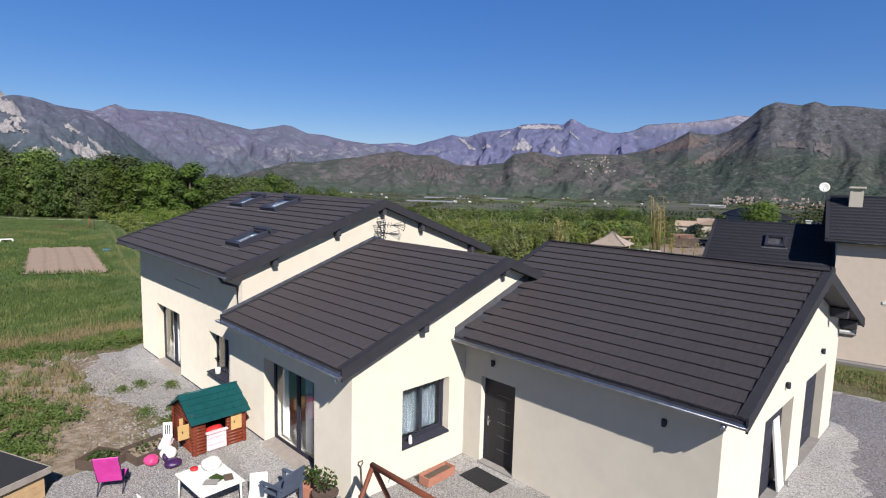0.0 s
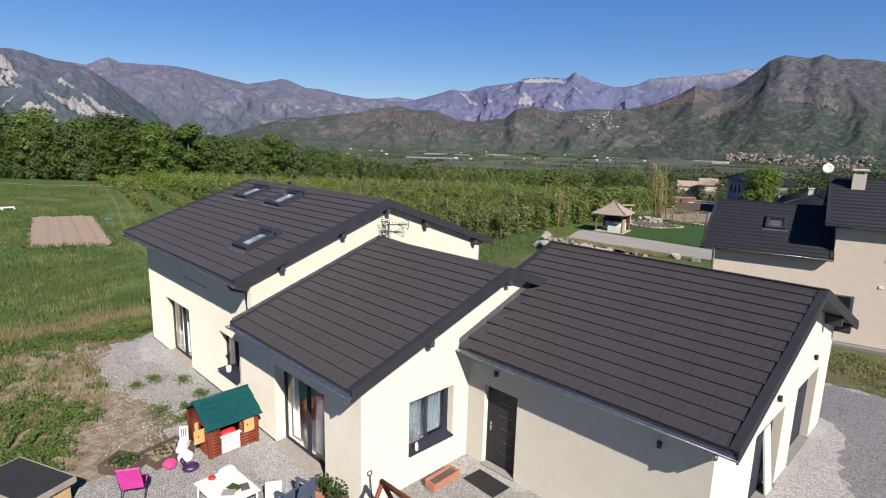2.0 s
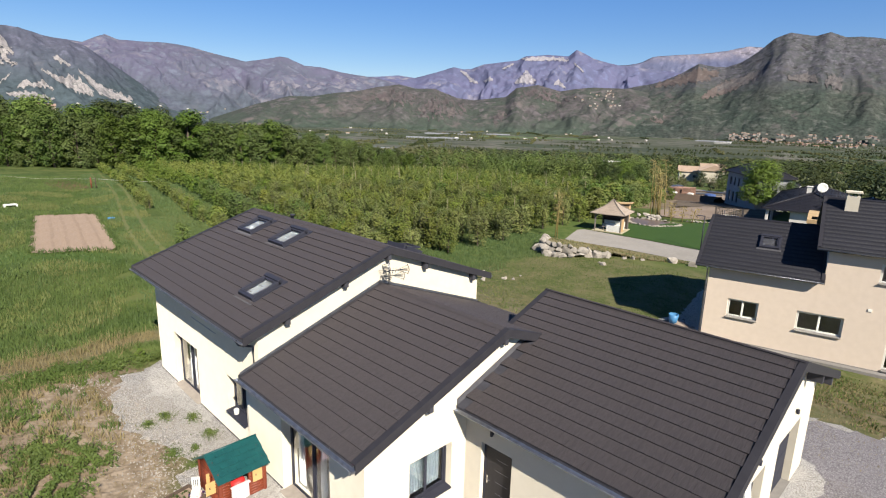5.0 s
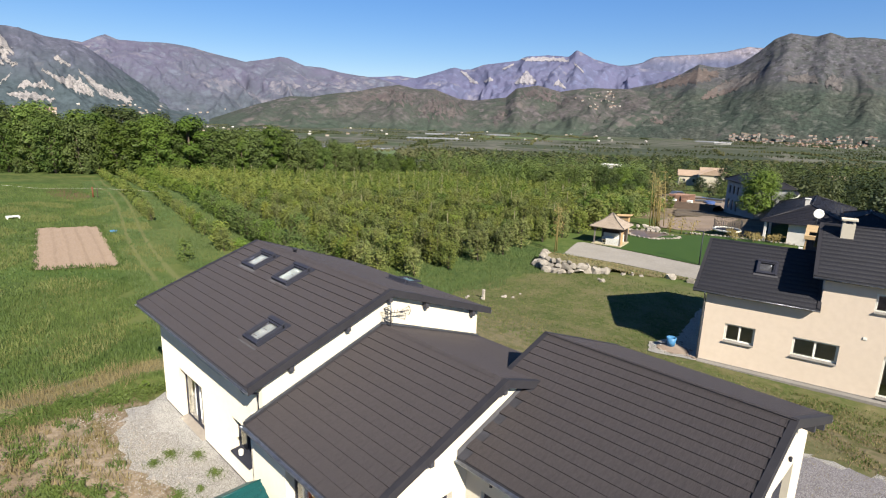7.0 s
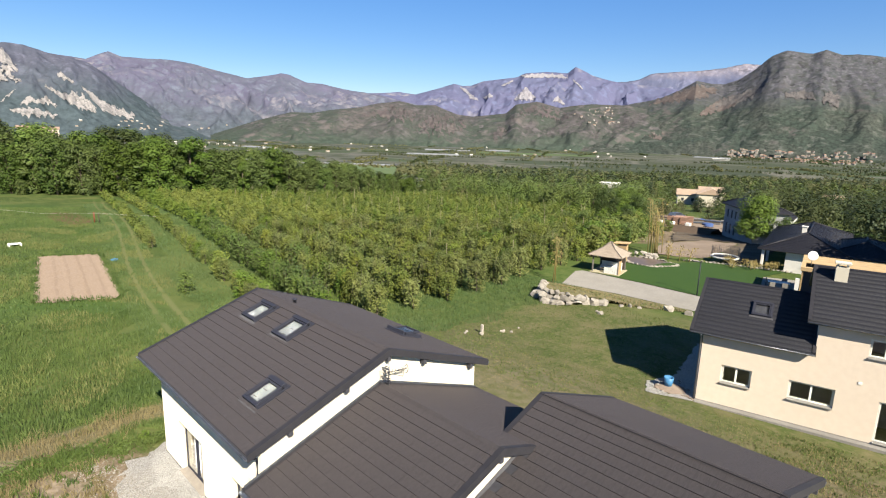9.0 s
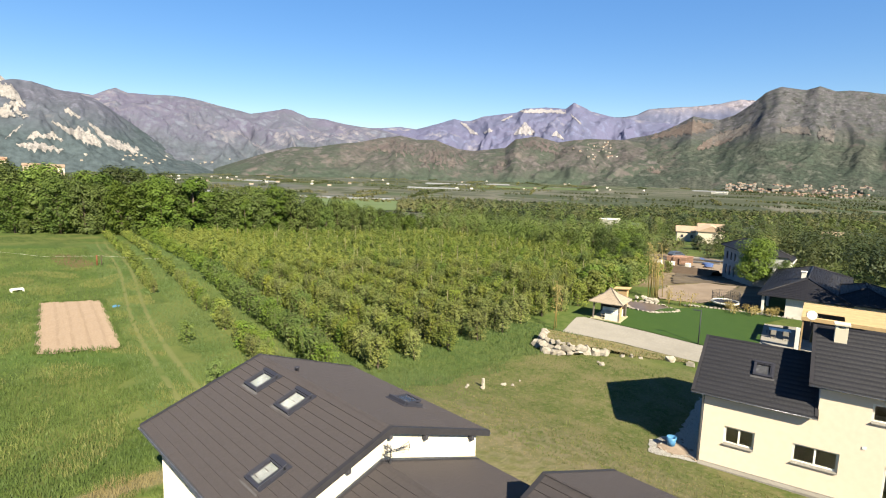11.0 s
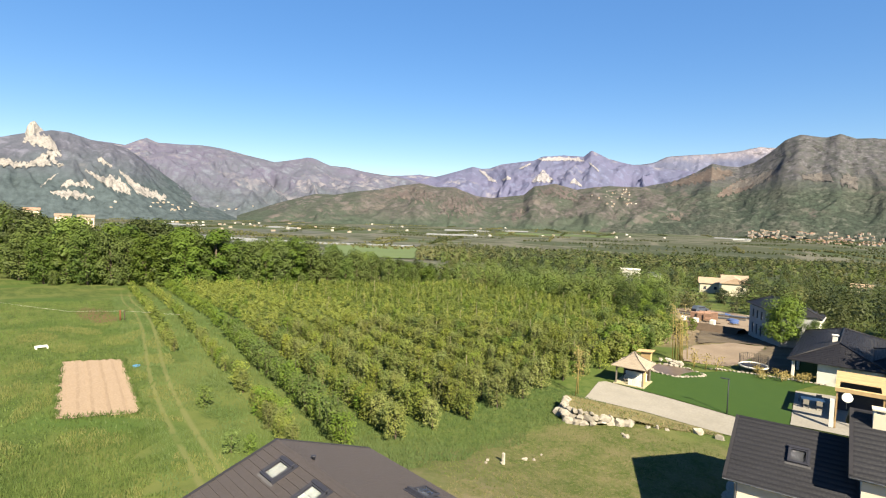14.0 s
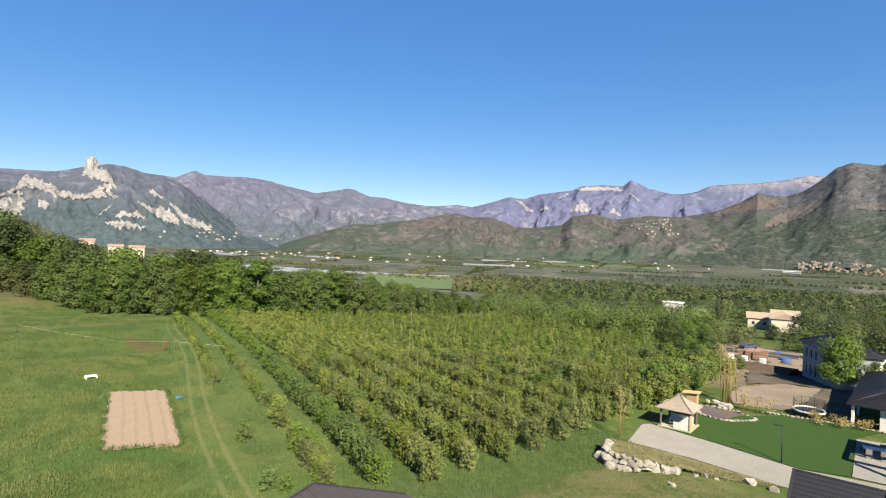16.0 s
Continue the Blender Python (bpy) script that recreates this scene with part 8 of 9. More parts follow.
def clear(x, y):
    """Open ground: gardens, building site, houses, far fields."""
    if -60 < x < 6 and y < 92 + 0.2 * x:
        return False
    if math.hypot(x + 42, y - 118) < 22 or math.hypot(x + 22, y - 95) < 16 or math.hypot(x + 74, y - 212) < 24 or math.hypot(x + 63, y - 184) < 17 or math.hypot(x + 56, y - 160) < 15:
        return False
    if x < -60 and y < 4 - 0.17 * x + 100 and x > -150 and y < 140:
        return False
    return noise.noise(Vector((x * 0.012, y * 0.012, 3))) > -0.25 or math.hypot(x, y) < 260


wood_stuff("woods_near", L_WOOD, 250, 130, 300, 44, 78, 4, 8.5, 330, 0.30, 1, "fresh green trees beyond the gardens", clear)
wood_stuff("woods_near_dark", L_DUSK, 170, 118, 290, 76, 104, 5, 10, 330, 0.30, 18, "dark mixed trees beyond the houses", clear)
wood_stuff("woods_olive", L_OLIVE, 480, 150, 620, 43, 104, 4, 8, 170, 0.42, 2, "olive-brown spring woods", clear)
wood_stuff("woods_pine", L_PINE, 520, 160, 700, 50, 104, 4, 9, 150, 0.42, 3, "dark pine woods", clear)
wood_stuff("woods_fresh", L_WOOD, 420, 260, 700, 44, 104, 4, 8, 130, 0.46, 13, "fresh green woods towards the valley", clear)
wood_stuff("woods_right", L_PINE, 60, 98, 175, 86, 108, 5, 10, 600, 0.26, 21, "dark trees behind the low house", lambda x, y: not (x < 9 and y < 99))
wood_stuff("woods_right_fresh", L_DUSK, 48, 98, 185, 84, 108, 5, 9, 600, 0.26, 22, "dull green trees behind the low house", lambda x, y: not (x < 9 and y < 99) and not (x < -6 and y < 112))
wood_stuff("woods_behind_belt", L_DEEP, 160, 190, 330, -14, 46, 5, 9, 120, 0.5, 9, "dark woods behind the tree belt", lambda x, y: -0.6 * x + 0.8 * y < 260 and noise.noise(Vector((x * 0.02, y * 0.02, 7))) > 0.05)
wood_stuff("woods_hill", L_OLIVE, 700, 192, 360, -20, 11, 4, 8, 120, 0.38, 12, "olive-brown woods on the hillside", None)
wood_stuff("woods_valley", L_OLIVE, 1500, 400, 1150, 40, 102, 5, 9, 34, 1.1, 4, "grey-green woods on the valley floor", lambda x, y: noise.noise(Vector((x * 0.004, y * 0.004, 1))) > -0.12)
wood_stuff("woods_valley_fresh", L_WOOD, 700, 380, 1000, 42, 102, 5, 9, 34, 1.1, 14, "fresh green woods on the valley floor", lambda x, y: noise.noise(Vector((x * 0.006, y * 0.006, 4))) > -0.02)
wood_stuff("woods_valley_pine", L_PINE, 1300, 400, 1150, 46, 102, 5, 9, 34, 1.1, 5, "dark woods on the valley floor", lambda x, y: noise.noise(Vector((x * 0.004, y * 0.004, 1))) > -0.05)
for k, (a0, a1, h0, h1) in enumerate(((1.0, 6.0, 7.5, 9.5), (6.0, 8.0, 9.0, 11.0), (8.0, 12.5, 11.5, 14.0))):
    wood_stuff("villa_trees", L_OLIVE, (34, 26, 44)[k], 248, 268, a0, a1, h0, h1, 260, 0.4, 34 + k, "olive trees below the villas on the hill", None, 1.0)
wood_stuff("village_trees", L_DUSK, 170, 1930, 2360, 70.5, 84, 6, 11, 16, 1.9, 31, "dark trees between the village houses", None, 1.0)
wood_stuff("woods_edge", L_FRESH, 85, 122, 185, 45, 66, 5, 9.5, 420, 0.26, 32, "fresh green trees along the orchard's end", clear)
wood_stuff("site_scrub", L_OLIVE, 150, 128, 215, 60, 76, 1.5, 3.6, 160, 0.2, 33, "olive scrub round the building site", lambda x, y: math.hypot(x + 42, y - 118) > 19 and math.hypot(x + 76, y - 216) > 14)


def hedge_lines(name, leaf, lines, seed, label):
    """Hedges and rows of trees along field edges on the valley floor."""
    rg = np.random.default_rng(seed)
    out = []
    for _ in range(lines):
        R, a = rg.uniform(520, 2500), radians(rg.uniform(3, 100))
        x, y = -R * math.cos(a), R * math.sin(a)
        turn = rg.choice((0.62, 0.62 + math.pi / 2, 0.62)) + rg.normal(0, 0.12)
        ln = rg.uniform(60, 320)
        for k in range(int(ln / 7)):
            px_, py_ = x + math.cos(turn) * 7 * k + rg.normal(0, 1.2), y + math.sin(turn) * 7 * k + rg.normal(0, 1.2)
            if 26 < math.degrees(math.atan2(py_, -px_)) < 45 and math.hypot(px_, py_) < 750:
                continue
            h = rg.uniform(4, 8)
            z = gz(px_, py_)
            out.append(leaf_quads(cloud(16, (px_, py_, z + h * 0.45), (h * 0.55, h * 0.55, h * 0.5), rg, 0.4), 1.7, rg, hub=np.array([px_, py_, z + h * 0.3])))
    return tagged(quads_object(name, np.concatenate(out), leaf), label, "hedge", kind="stuff")


hedge_lines("hedges_far", L_DUSK, 95, 6, "dark hedges along the valley fields")
hedge_lines("hedges_fresh", L_OLIVE, 60, 16, "rows of olive-green trees between the valley fields")

# ---- grass and weeds ----
G_LONG = leaf_material("long meadow grass", (0.132, 0.178, 0.050), (0.080, 0.122, 0.034), (0.056, 0.094, 0.026), 0.3, 0.13)
G_LANE = leaf_material("cool green lane grass", (0.1092, 0.165, 0.0575), (0.08112, 0.128, 0.046), (0.13, 0.165, 0.06325), 0.3, 0.1)
G_PALE = leaf_material("pale seeding grass", (0.178, 0.198, 0.066), (0.140, 0.165, 0.052), (0.195, 0.186, 0.078), 0.3, 0.1)
G_DRY = leaf_material("dry straw grass", (0.2851, 0.2297, 0.1188), (0.2218, 0.1742, 0.08712), (0.198, 0.1901, 0.07128), 0.2)
G_WEED = leaf_material("broad weed leaves", (0.1037, 0.1488, 0.03416), (0.0793, 0.1196, 0.02684), (0.1464, 0.1525, 0.0549), 0.2)


def blades(xy, hmin, hmax, w, rg):
    """Upright blades that lean a little, on the land."""
    n = len(xy)
    z = land(xy[:, 0], xy[:, 1])
    base = np.column_stack([xy, z - 0.02])
    h = rg.uniform(hmin, hmax, n)
    lean = rg.normal(0, 0.28, (n, 2)) * h[:, None]
    top = base + np.column_stack([lean, h])
    a = rg.uniform(0, math.tau, n)
    side = np.column_stack([np.cos(a), np.sin(a), np.zeros(n)]) * (w * rg.uniform(0.6, 1.4, n))[:, None]
    return np.stack([base - side, base + side, top + side * 0.25, top - side * 0.25], axis=1)


def scatter(n, x0, x1, y0, y1, rg, keep):
    out = []
    while sum(map(len, out)) < n:
        p = np.column_stack([rg.uniform(x0, x1, n), rg.uniform(y0, y1, n)])
        out.append(p[keep(p[:, 0], p[:, 1])])
    return np.concatenate(out)[:n]


def patchy(x, y, s, lo):
    v = np.sin(x * s + 1.7 * np.sin(y * s * 0.8)) * np.sin(y * s * 1.3 + 1.1 * np.sin(x * s * 0.6 + 2))
    return v > lo


rg = np.random.default_rng(21)
bank = lambda x, y: (y < -0.6 - 0.25 * np.maximum(0, x + 8)) & (x < -5.8)
plot = lambda x, y: (np.abs(y - 6.55 + 0.15 * (x + 57)) < 3.4) & (x > -67.5 + 0.59 * (y - 8.1)) & (x < -46.5 + 0.42 * (y - 5))
field = lambda x, y: ~plot(x, y) & ((x < -18.9 + 0.4 * np.sin(y * 1.7)) | (y < -9.5)) & (y < 0.6 - 0.172 * x + 1.2 * np.sin(x * 0.9) + 0.8 * np.sin(x * 2.3 + y))
tagged(quads_object("long_grass", blades(scatter(52000, -42, -14, -18, 8, rg, field), 0.10, 0.28, 0.03, rg), G_LONG), "long green meadow grass", "grass", kind="stuff")
tagged(quads_object("meadow_grass", blades(scatter(42000, -120, -40, -22, 22, rg, field), 0.12, 0.26, 0.06, rg), G_LONG), "green meadow grass farther off", "grass", kind="stuff")
rim = []
for (xa, ya), (xb, yb) in (((-69.0, 5.2), (-65.6, 11.0)), ((-65.6, 11.0), (-45.4, 8.1)), ((-45.4, 8.1), (-48.0, 1.9)), ((-48.0, 1.9), (-69.0, 5.2))):
    m_ = int(90 * math.hypot(xb - xa, yb - ya))
    f = rg.uniform(0, 1, m_) ** 1.0
    f = f[np.sin(f * 37) + np.sin(f * 91 + 1) > -0.5]
    rim.append(np.column_stack([xa + (xb - xa) * f + rg.normal(0, 0.28, len(f)), ya + (yb - ya) * f + rg.normal(0, 0.16, len(f))]))
tagged(quads_object("rim_grass", blades(np.concatenate(rim), 0.15, 0.5, 0.035, rg), G_LONG), "tall grass round the edge of the tilled soil", "grass", kind="stuff")
rut = lambda x, y: np.minimum(np.abs(y + 0.178 * x + 0.55 * np.sin(0.09 * x) - 2.1), np.abs(y + 0.178 * x + 0.55 * np.sin(0.09 * x) - 3.7)) < 0.10 + 0.14 * np.sin(x * 1.3 + y) ** 2
lane = lambda x, y: ~plot(x, y) & (y > 0.2 - 0.172 * x) & (y < 16.5 - 0.172 * x) & ~rut(x, y) & ((y > 10 - 0.172 * x) | ~patchy(x, y, 0.35, 0.45))
tagged(quads_object("lane_grass", blades(scatter(34000, -62, -19, 3, 28, rg, lane), 0.08, 0.24, 0.03, rg), G_LANE), "cool green grass between the orchard rows", "grass", kind="stuff")
tagged(quads_object("lane_grass_far", blades(scatter(20000, -125, -60, 10, 38, rg, lane), 0.12, 0.26, 0.06, rg), G_LANE), "cool green grass along the far orchard rows", "grass", kind="stuff")
headland = lambda x, y: (np.abs(x + 24.5 + 0.04 * (y - 30)) < 4.6 + 0.7 * np.sin(y * 0.9)) & (y < 44)
tagged(quads_object("headland_grass", blades(scatter(22000, -34, -17, 15, 46, rg, headland), 0.08, 0.28, 0.028, rg), G_LANE), "rough green grass along the ends of the rows", "grass", kind="stuff")
pale = lambda x, y: ~plot(x, y) & ~rut(x, y) & (y < 5.0 - 0.172 * x) & (x < -17.6) & patchy(x, y, 0.45, 0.25)
tagged(quads_object("pale_grass", blades(scatter(26000, -90, -18, -18, 18, rg, pale), 0.14, 0.34, 0.035, rg), G_PALE), "pale seeding grass in drifts on the meadow", "grass", kind="stuff")
tagged(quads_object("dry_grass", blades(scatter(5200, -18, -5.8, -12, -0.6, rg, bank), 0.04, 0.16, 0.012, rg), G_DRY), "dry straw-coloured grass on the bank", "grass", kind="stuff")
upper = lambda x, y: (np.abs(x + 16.3 + 0.12 * (y + 1) + 0.35 * np.sin(y * 1.9)) < 0.95) & patchy(x, y, 1.9, -0.45)
tagged(quads_object("bank_grass", blades(scatter(9000, -18.5, -14.5, -10, 2.4, rg, upper), 0.05, 0.2, 0.018, rg), G_LONG), "short green grass on the bank", "grass", kind="stuff")
tagged(quads_object("bank_straw", blades(scatter(9000, -20, -8, -11, 2.6, rg, lambda x, y: (np.abs(x + 18.2 + 0.3 * np.sin(y * 1.3)) < 0.75) | ((y < 0.4 - 0.2 * (x + 15)) & ((x < -14.4) | (y < -0.9)) & patchy(x, y, 2.3, 0.35) & (x > -17))), 0.06, 0.26, 0.012, rg), G_DRY), "dry grass on the bank", "grass", kind="stuff")
tf = [[], [], []]
for k in range(430):
    x, y = rg.uniform(-17.5, -6.5), rg.uniform(-9.5, 1.2)
    if not ((y < 0.2 - 0.2 * (x + 15)) and (x < -14.4 or y < -1.0 - 0.3 * max(0, x + 9))):
        continue
    if math.hypot((x + 8.2) / 2.3, (y + 1.5) / 0.8) < 1 and rg.random() < 0.85:
        continue
    m_ = int(rg.integers(14, 46))
    r_ = rg.uniform(0.10, 0.34)
    xy = np.column_stack([rg.normal(x, r_ * 0.6, m_), rg.normal(y, r_ * 0.6, m_)])
    tf[int(rg.integers(3))].append(blades(xy, 0.06, 0.10 + r_ * 0.7, 0.022, rg))
for q_, mt, nm, lb in zip(tf, (G_LONG, G_DRY, G_WEED), ("green_tufts", "straw_tufts", "weed_tufts"), ("green tufts of grass on the bank", "dry tufts of grass on the bank", "dull green tufts on the bank")):
    tagged(quads_object(nm, np.concatenate(q_), mt), lb, "grass", kind="stuff")
tagged(quads_object("straw_fringe", blades(scatter(1500, -19.8, -16.5, -9, 3.0, rg, lambda x, y: np.abs(x + 18.1) < 0.8 + 0.5 * np.sin(y * 2.1)), 0.25, 0.65, 0.008, rg), G_DRY), "tall dry stalks along the meadow edge", "grass", kind="stuff")
wq = []
for x, y, rx, ry, n in ((-8.3, -3.4, 1.2, 0.7, 3400), (-9.5, -2.5, 1.0, 0.5, 2400), (-9.9, -3.4, 1.0, 0.7, 2000), (-6.9, -3.1, 0.7, 0.4, 1300), (-10.6, -3.1, 0.7, 0.4, 1500), (-8.9, -1.9, 0.5, 0.3, 700), (-13.2, -3.5, 0.7, 0.4, 800), (-16.4, -3.4, 0.7, 1.0, 2200), (-16.3, -1.6, 0.6, 0.9, 1900), (-15.7, 0.2, 0.5, 0.8, 1600), (-15.5, 1.5, 0.4, 0.6, 1100), (-11.5, -5.4, 1.3, 0.8, 2200), (-14.0, -5.2, 1.3, 0.8, 1600), (-8.0, -6.0, 1.6, 1.2, 3200)):
    wq.append(np.column_stack([rg.normal(x, rx * 0.6, n), rg.normal(y, ry * 0.6, n)]))
wp = np.concatenate(wq)
wp = wp[(bank(wp[:, 0], wp[:, 1]) & (patchy(wp[:, 0], wp[:, 1], 4.3, -0.25) | (wp[:, 1] < -5))) | (wp[:, 0] < -15.0)]
tagged(quads_object("weeds", leaf_quads(np.column_stack([wp, ground_z(wp[:, 0], wp[:, 1]) + rg.uniform(0.02, 0.2, len(wp))]), 0.055, rg, 0.6, 0.42), G_WEED), "low green weeds on the bank", "weeds", kind="stuff")
cl = []
for x, y, r in ((-10.1, 0.3, 0.42), (-9.4, 1.0, 0.4), (-8.0, 1.0, 0.45), (-7.5, 0.35, 0.2), (-7.6, -0.3, 0.5), (-6.7, 0.1, 0.35), (-14.9, 0.9, 0.5), (-15.4, 0.1, 0.6), (-15.8, 2.0, 0.5), (-9.9, -0.3, 0.35)):
    n = int(330 * r / 0.4)
    d = np.abs(rg.normal(0, r * 0.55, n))
    a = rg.uniform(0, math.tau, n)
    cl.append(np.column_stack([x + d * np.cos(a), y + 0.8 * d * np.sin(a), gz(x, y) + 0.03 + 0.2 * rg.random(n) * np.exp(-d / r)]))
tagged(quads_object("gravel_weeds", leaf_quads(np.concatenate(cl), 0.04, rg, 0.5, 0.4), G_WEED), "tufts of weeds growing through the gravel", "weeds", kind="stuff")
tagged(quads_object("lawn_grass", blades(scatter(11000, -26, 14, 15.5, 41, rg, lambda x, y: ~((x > -3.2) & (y > 26.6 + 0.2 * x)) & (y > 18.7) & (patchy(x, y, 0.7, -0.05) | (x < -14)) & (x < 4 + 0.5 * (y - 18.5))), 0.04, 0.13, 0.03, rg), G_LONG), "short mown grass between the houses", "grass", kind="stuff")
tagged(quads_object("lawn_pale", blades(scatter(14000, -26, 14, 15.5, 41, rg, lambda x, y: ~((x > -3.2) & (y > 26.6 + 0.2 * x)) & (y > 18.7) & (x < 4 + 0.5 * (y - 18.5))), 0.04, 0.13, 0.03, rg), G_PALE), "pale mown grass between the houses", "grass", kind="stuff")
sparse = lambda x, y: ~((x > -3.2) & (y > 26.6 + 0.2 * x)) & (y > 15.0) & (y < 25 + 2 * np.sin(x * 0.8)) & ~patchy(x, y, 0.7, 0.3)
tagged(quads_object("lawn_dry", blades(scatter(9000, -16, 8, 15, 28, rg, sparse), 0.03, 0.09, 0.018, rg), G_DRY), "dry patches in the grass between the houses", "grass", kind="stuff")
edge = lambda x, y: (y > 18.5 + 0.1 * np.sin(x * 3)) & (y < 26.4 + 0.2 * x) & patchy(x, y, 1.1, -0.3)
tagged(quads_object("lawn_straw", blades(scatter(15000, 3, 22, 18, 31, rg, edge), 0.04, 0.12, 0.02, rg), G_DRY), "dry grass beside the gravel drive", "grass", kind="stuff")
tagged(quads_object("lawn_weeds", blades(scatter(9000, 3, 22, 18, 31, rg, edge), 0.04, 0.14, 0.03, rg), G_WEED), "dull green grass beside the gravel drive", "grass", kind="stuff")
verge = lambda x, y: (y > 37.6 + 0.72 * np.maximum(0, x + 19.4) + 1.5 * np.maximum(0, -20.6 - x)) & (y < 43.1 + 0.17 * (x + 21.8))
vg = blades(scatter(2600, -24, -8.5, 37, 47, rg, verge), 0.06, 0.28, 0.025, rg)
vg[:, :, 2] += bank_rise(vg[:, :1, 0], vg[:, :1, 1])
tagged(quads_object("verge_grass", vg, G_DRY), "tall dry grass above the stone wall", "grass", kind="stuff")
vp = scatter(3600, -24, -8.5, 37, 47, rg, lambda x, y: verge(x, y) & patchy(x, y, 1.3, -0.2))
tagged(quads_object("verge_weeds", leaf_quads(np.column_stack([vp, ground_z(vp[:, 0], vp[:, 1]) + bank_rise(vp[:, 0], vp[:, 1]) + rg.uniform(0.02, 0.16, len(vp))]), 0.06, rg, 0.5, 0.5), G_WEED), "olive weeds above the stone wall", "weeds", kind="stuff")
ok = lambda x, y: ((y < 1.3) & (x < 0) & (y > -0.3) | (x > -4.2) & (y < 1.3) & (x < 0) | (x > 0.1) & (y < 4.7) | (x > 6.3)) & ~((x > -4.4) & (x < -1.4) & (y > 1.0))
sp_ = scatter(26000, -13.5, 14, -4.5, 14, rg, ok)
fr = scatter(2300, -15.2, -5.6, -2.2, 1.2, rg, lambda x, y: (y < 0.35 - 0.02 * x) & (rg.random(len(x)) < np.exp(-np.abs(y + 0.75 - 0.35 * np.cos((x + 11) * 0.55)) * 1.6)))
tagged(quads_object("scattered_stones", leaf_quads(np.column_stack([fr, np.full(len(fr), 0.03)]), 0.032, rg, 1.6, 0.9), STONE), "loose stones strewn past the gravel's edge", "gravel", kind="stuff")
tagged(quads_object("loose_stones", leaf_quads(np.column_stack([sp_, np.full(len(sp_), 0.024)]) , 0.022, rg, 1.6, 0.9), STONE), "loose pale stones on the gravel", "gravel", kind="stuff")
# dry twigs by the garage corner
tw = empty("shrub", pose(4.7, 3.3, 0.015), "bare twiggy shrub by the garage wall", "shrub")
bm = bmesh.new()
for k in range(16):
    a, l = rg.uniform(0, 6.28), rg.uniform(0.15, 0.5)
    x, y = l * math.cos(a), l * math.sin(a)
    tube(bm, [(0.05 * x, 0.05 * y, 0), (0.5 * x, 0.5 * y, 0.45), (x, y, rg.uniform(0.75, 1.15))], [0.012, 0.008, 0.003], 5)
part("twigs", bm, OLDWOOD, tw)
quads_object("leaves", leaf_quads(cloud(90, (0, 0, 0.8), (0.42, 0.42, 0.35), rg, 0.1), 0.03, rg), G_DRY, tw)
copy_thing(tw, pose(4.05, 3.05, 0.015, 0, 0, 130))

# ---- houses of the valley ----
ROOF_RED = material("terracotta roof", (0.31, 0.185, 0.132), (0.26, 0.150, 0.108), 0.6, 0.85, by_piece=0.25)
ROOF_FADED = material("faded terracotta roof", (0.29, 0.205, 0.155), (0.245, 0.170, 0.128), 0.8, 0.85)
ROOF_PALE = material("pale clay roof", (0.3794, 0.2815, 0.2081), (0.3366, 0.2448, 0.1775), 0.8, 0.85, by_piece=0.1)
WALL_FAR = material("far pale walls", (0.37, 0.345, 0.31), (0.30, 0.275, 0.245), 0.5, 0.9, by_piece=0.15)


def far_house(m, w, d, h, rise, wall_mat, roof_mat, label, group="", name="far_house", windows=0, base=-1.5):
    e = empty(name, m, label, "house", group)
    part("wall", boxes((-w / 2, w / 2, -d / 2, d / 2, base, h)), wall_mat, e)
    o = 0.05 * w
    part("roof", prism(bmesh.new(), [(-w / 2 - o, -d / 2 - o, h), (-w / 2 - o, 0, h + rise), (-w / 2 - o, d / 2 + o, h)], (w + 2 * o, 0, 0)), roof_mat, e)
    for k in range(windows):
        x = -w / 2 + w * (k + 0.5) / windows
        wn_ = part("window", boxes((x - 0.5, x + 0.5, -d / 2 - 0.02, -d / 2 + 0.1, 1.0, 2.2)), ANTHRA, e)
        part("sill", boxes((x - 0.6, x + 0.6, -d / 2 - 0.12, -d / 2 - 0.02, 0.9, 1.0)), PVC, wn_)
    return e


# pale villas beyond the building site
for x, y, w, d, h, r, a, l in ((-69, 214, 11, 9, 4.2, 2.2, 115, "cream villa with a pale clay roof"), (-79, 222, 11, 9, 3.4, 2.0, 25, "long cream villa with a pale clay roof"), (-74, 228, 9, 8, 4.6, 2.0, 25, "cream villa wing with a pale roof")):
    far_house(pose(x, y, gz(x, y) + 0.6, 0, 0, a), w, d, h, r, CREAM, ROOF_PALE, l, windows=3)
far_house(pose(-134, 256, gz(-134, 256) + 0.5, 0, 0, 20), 9, 7, 5, 0.5, WHITEWALL, WHITEWALL, "white flat-roofed house among trees", windows=3)
far_house(pose(-122, 258, gz(-122, 258), 0, 0, 20), 6, 6, 3.6, 1.0, WHITEWALL, BLUEGREY, "white house with a blue-grey roof", windows=2)
far_house(pose(-40, 268, gz(-40, 268) + 0.6, 0, 0, 10), 7, 6, 3.4, 1.5, CREAM, ROOF_PALE, "cream house half hidden by trees", windows=3)
far_house(pose(-3, 262, gz(-3, 262) + 0.8, 0, 0, 0), 6, 6, 3.2, 1.4, CREAM, ROOF_PALE, "cream house half hidden by trees", windows=3)
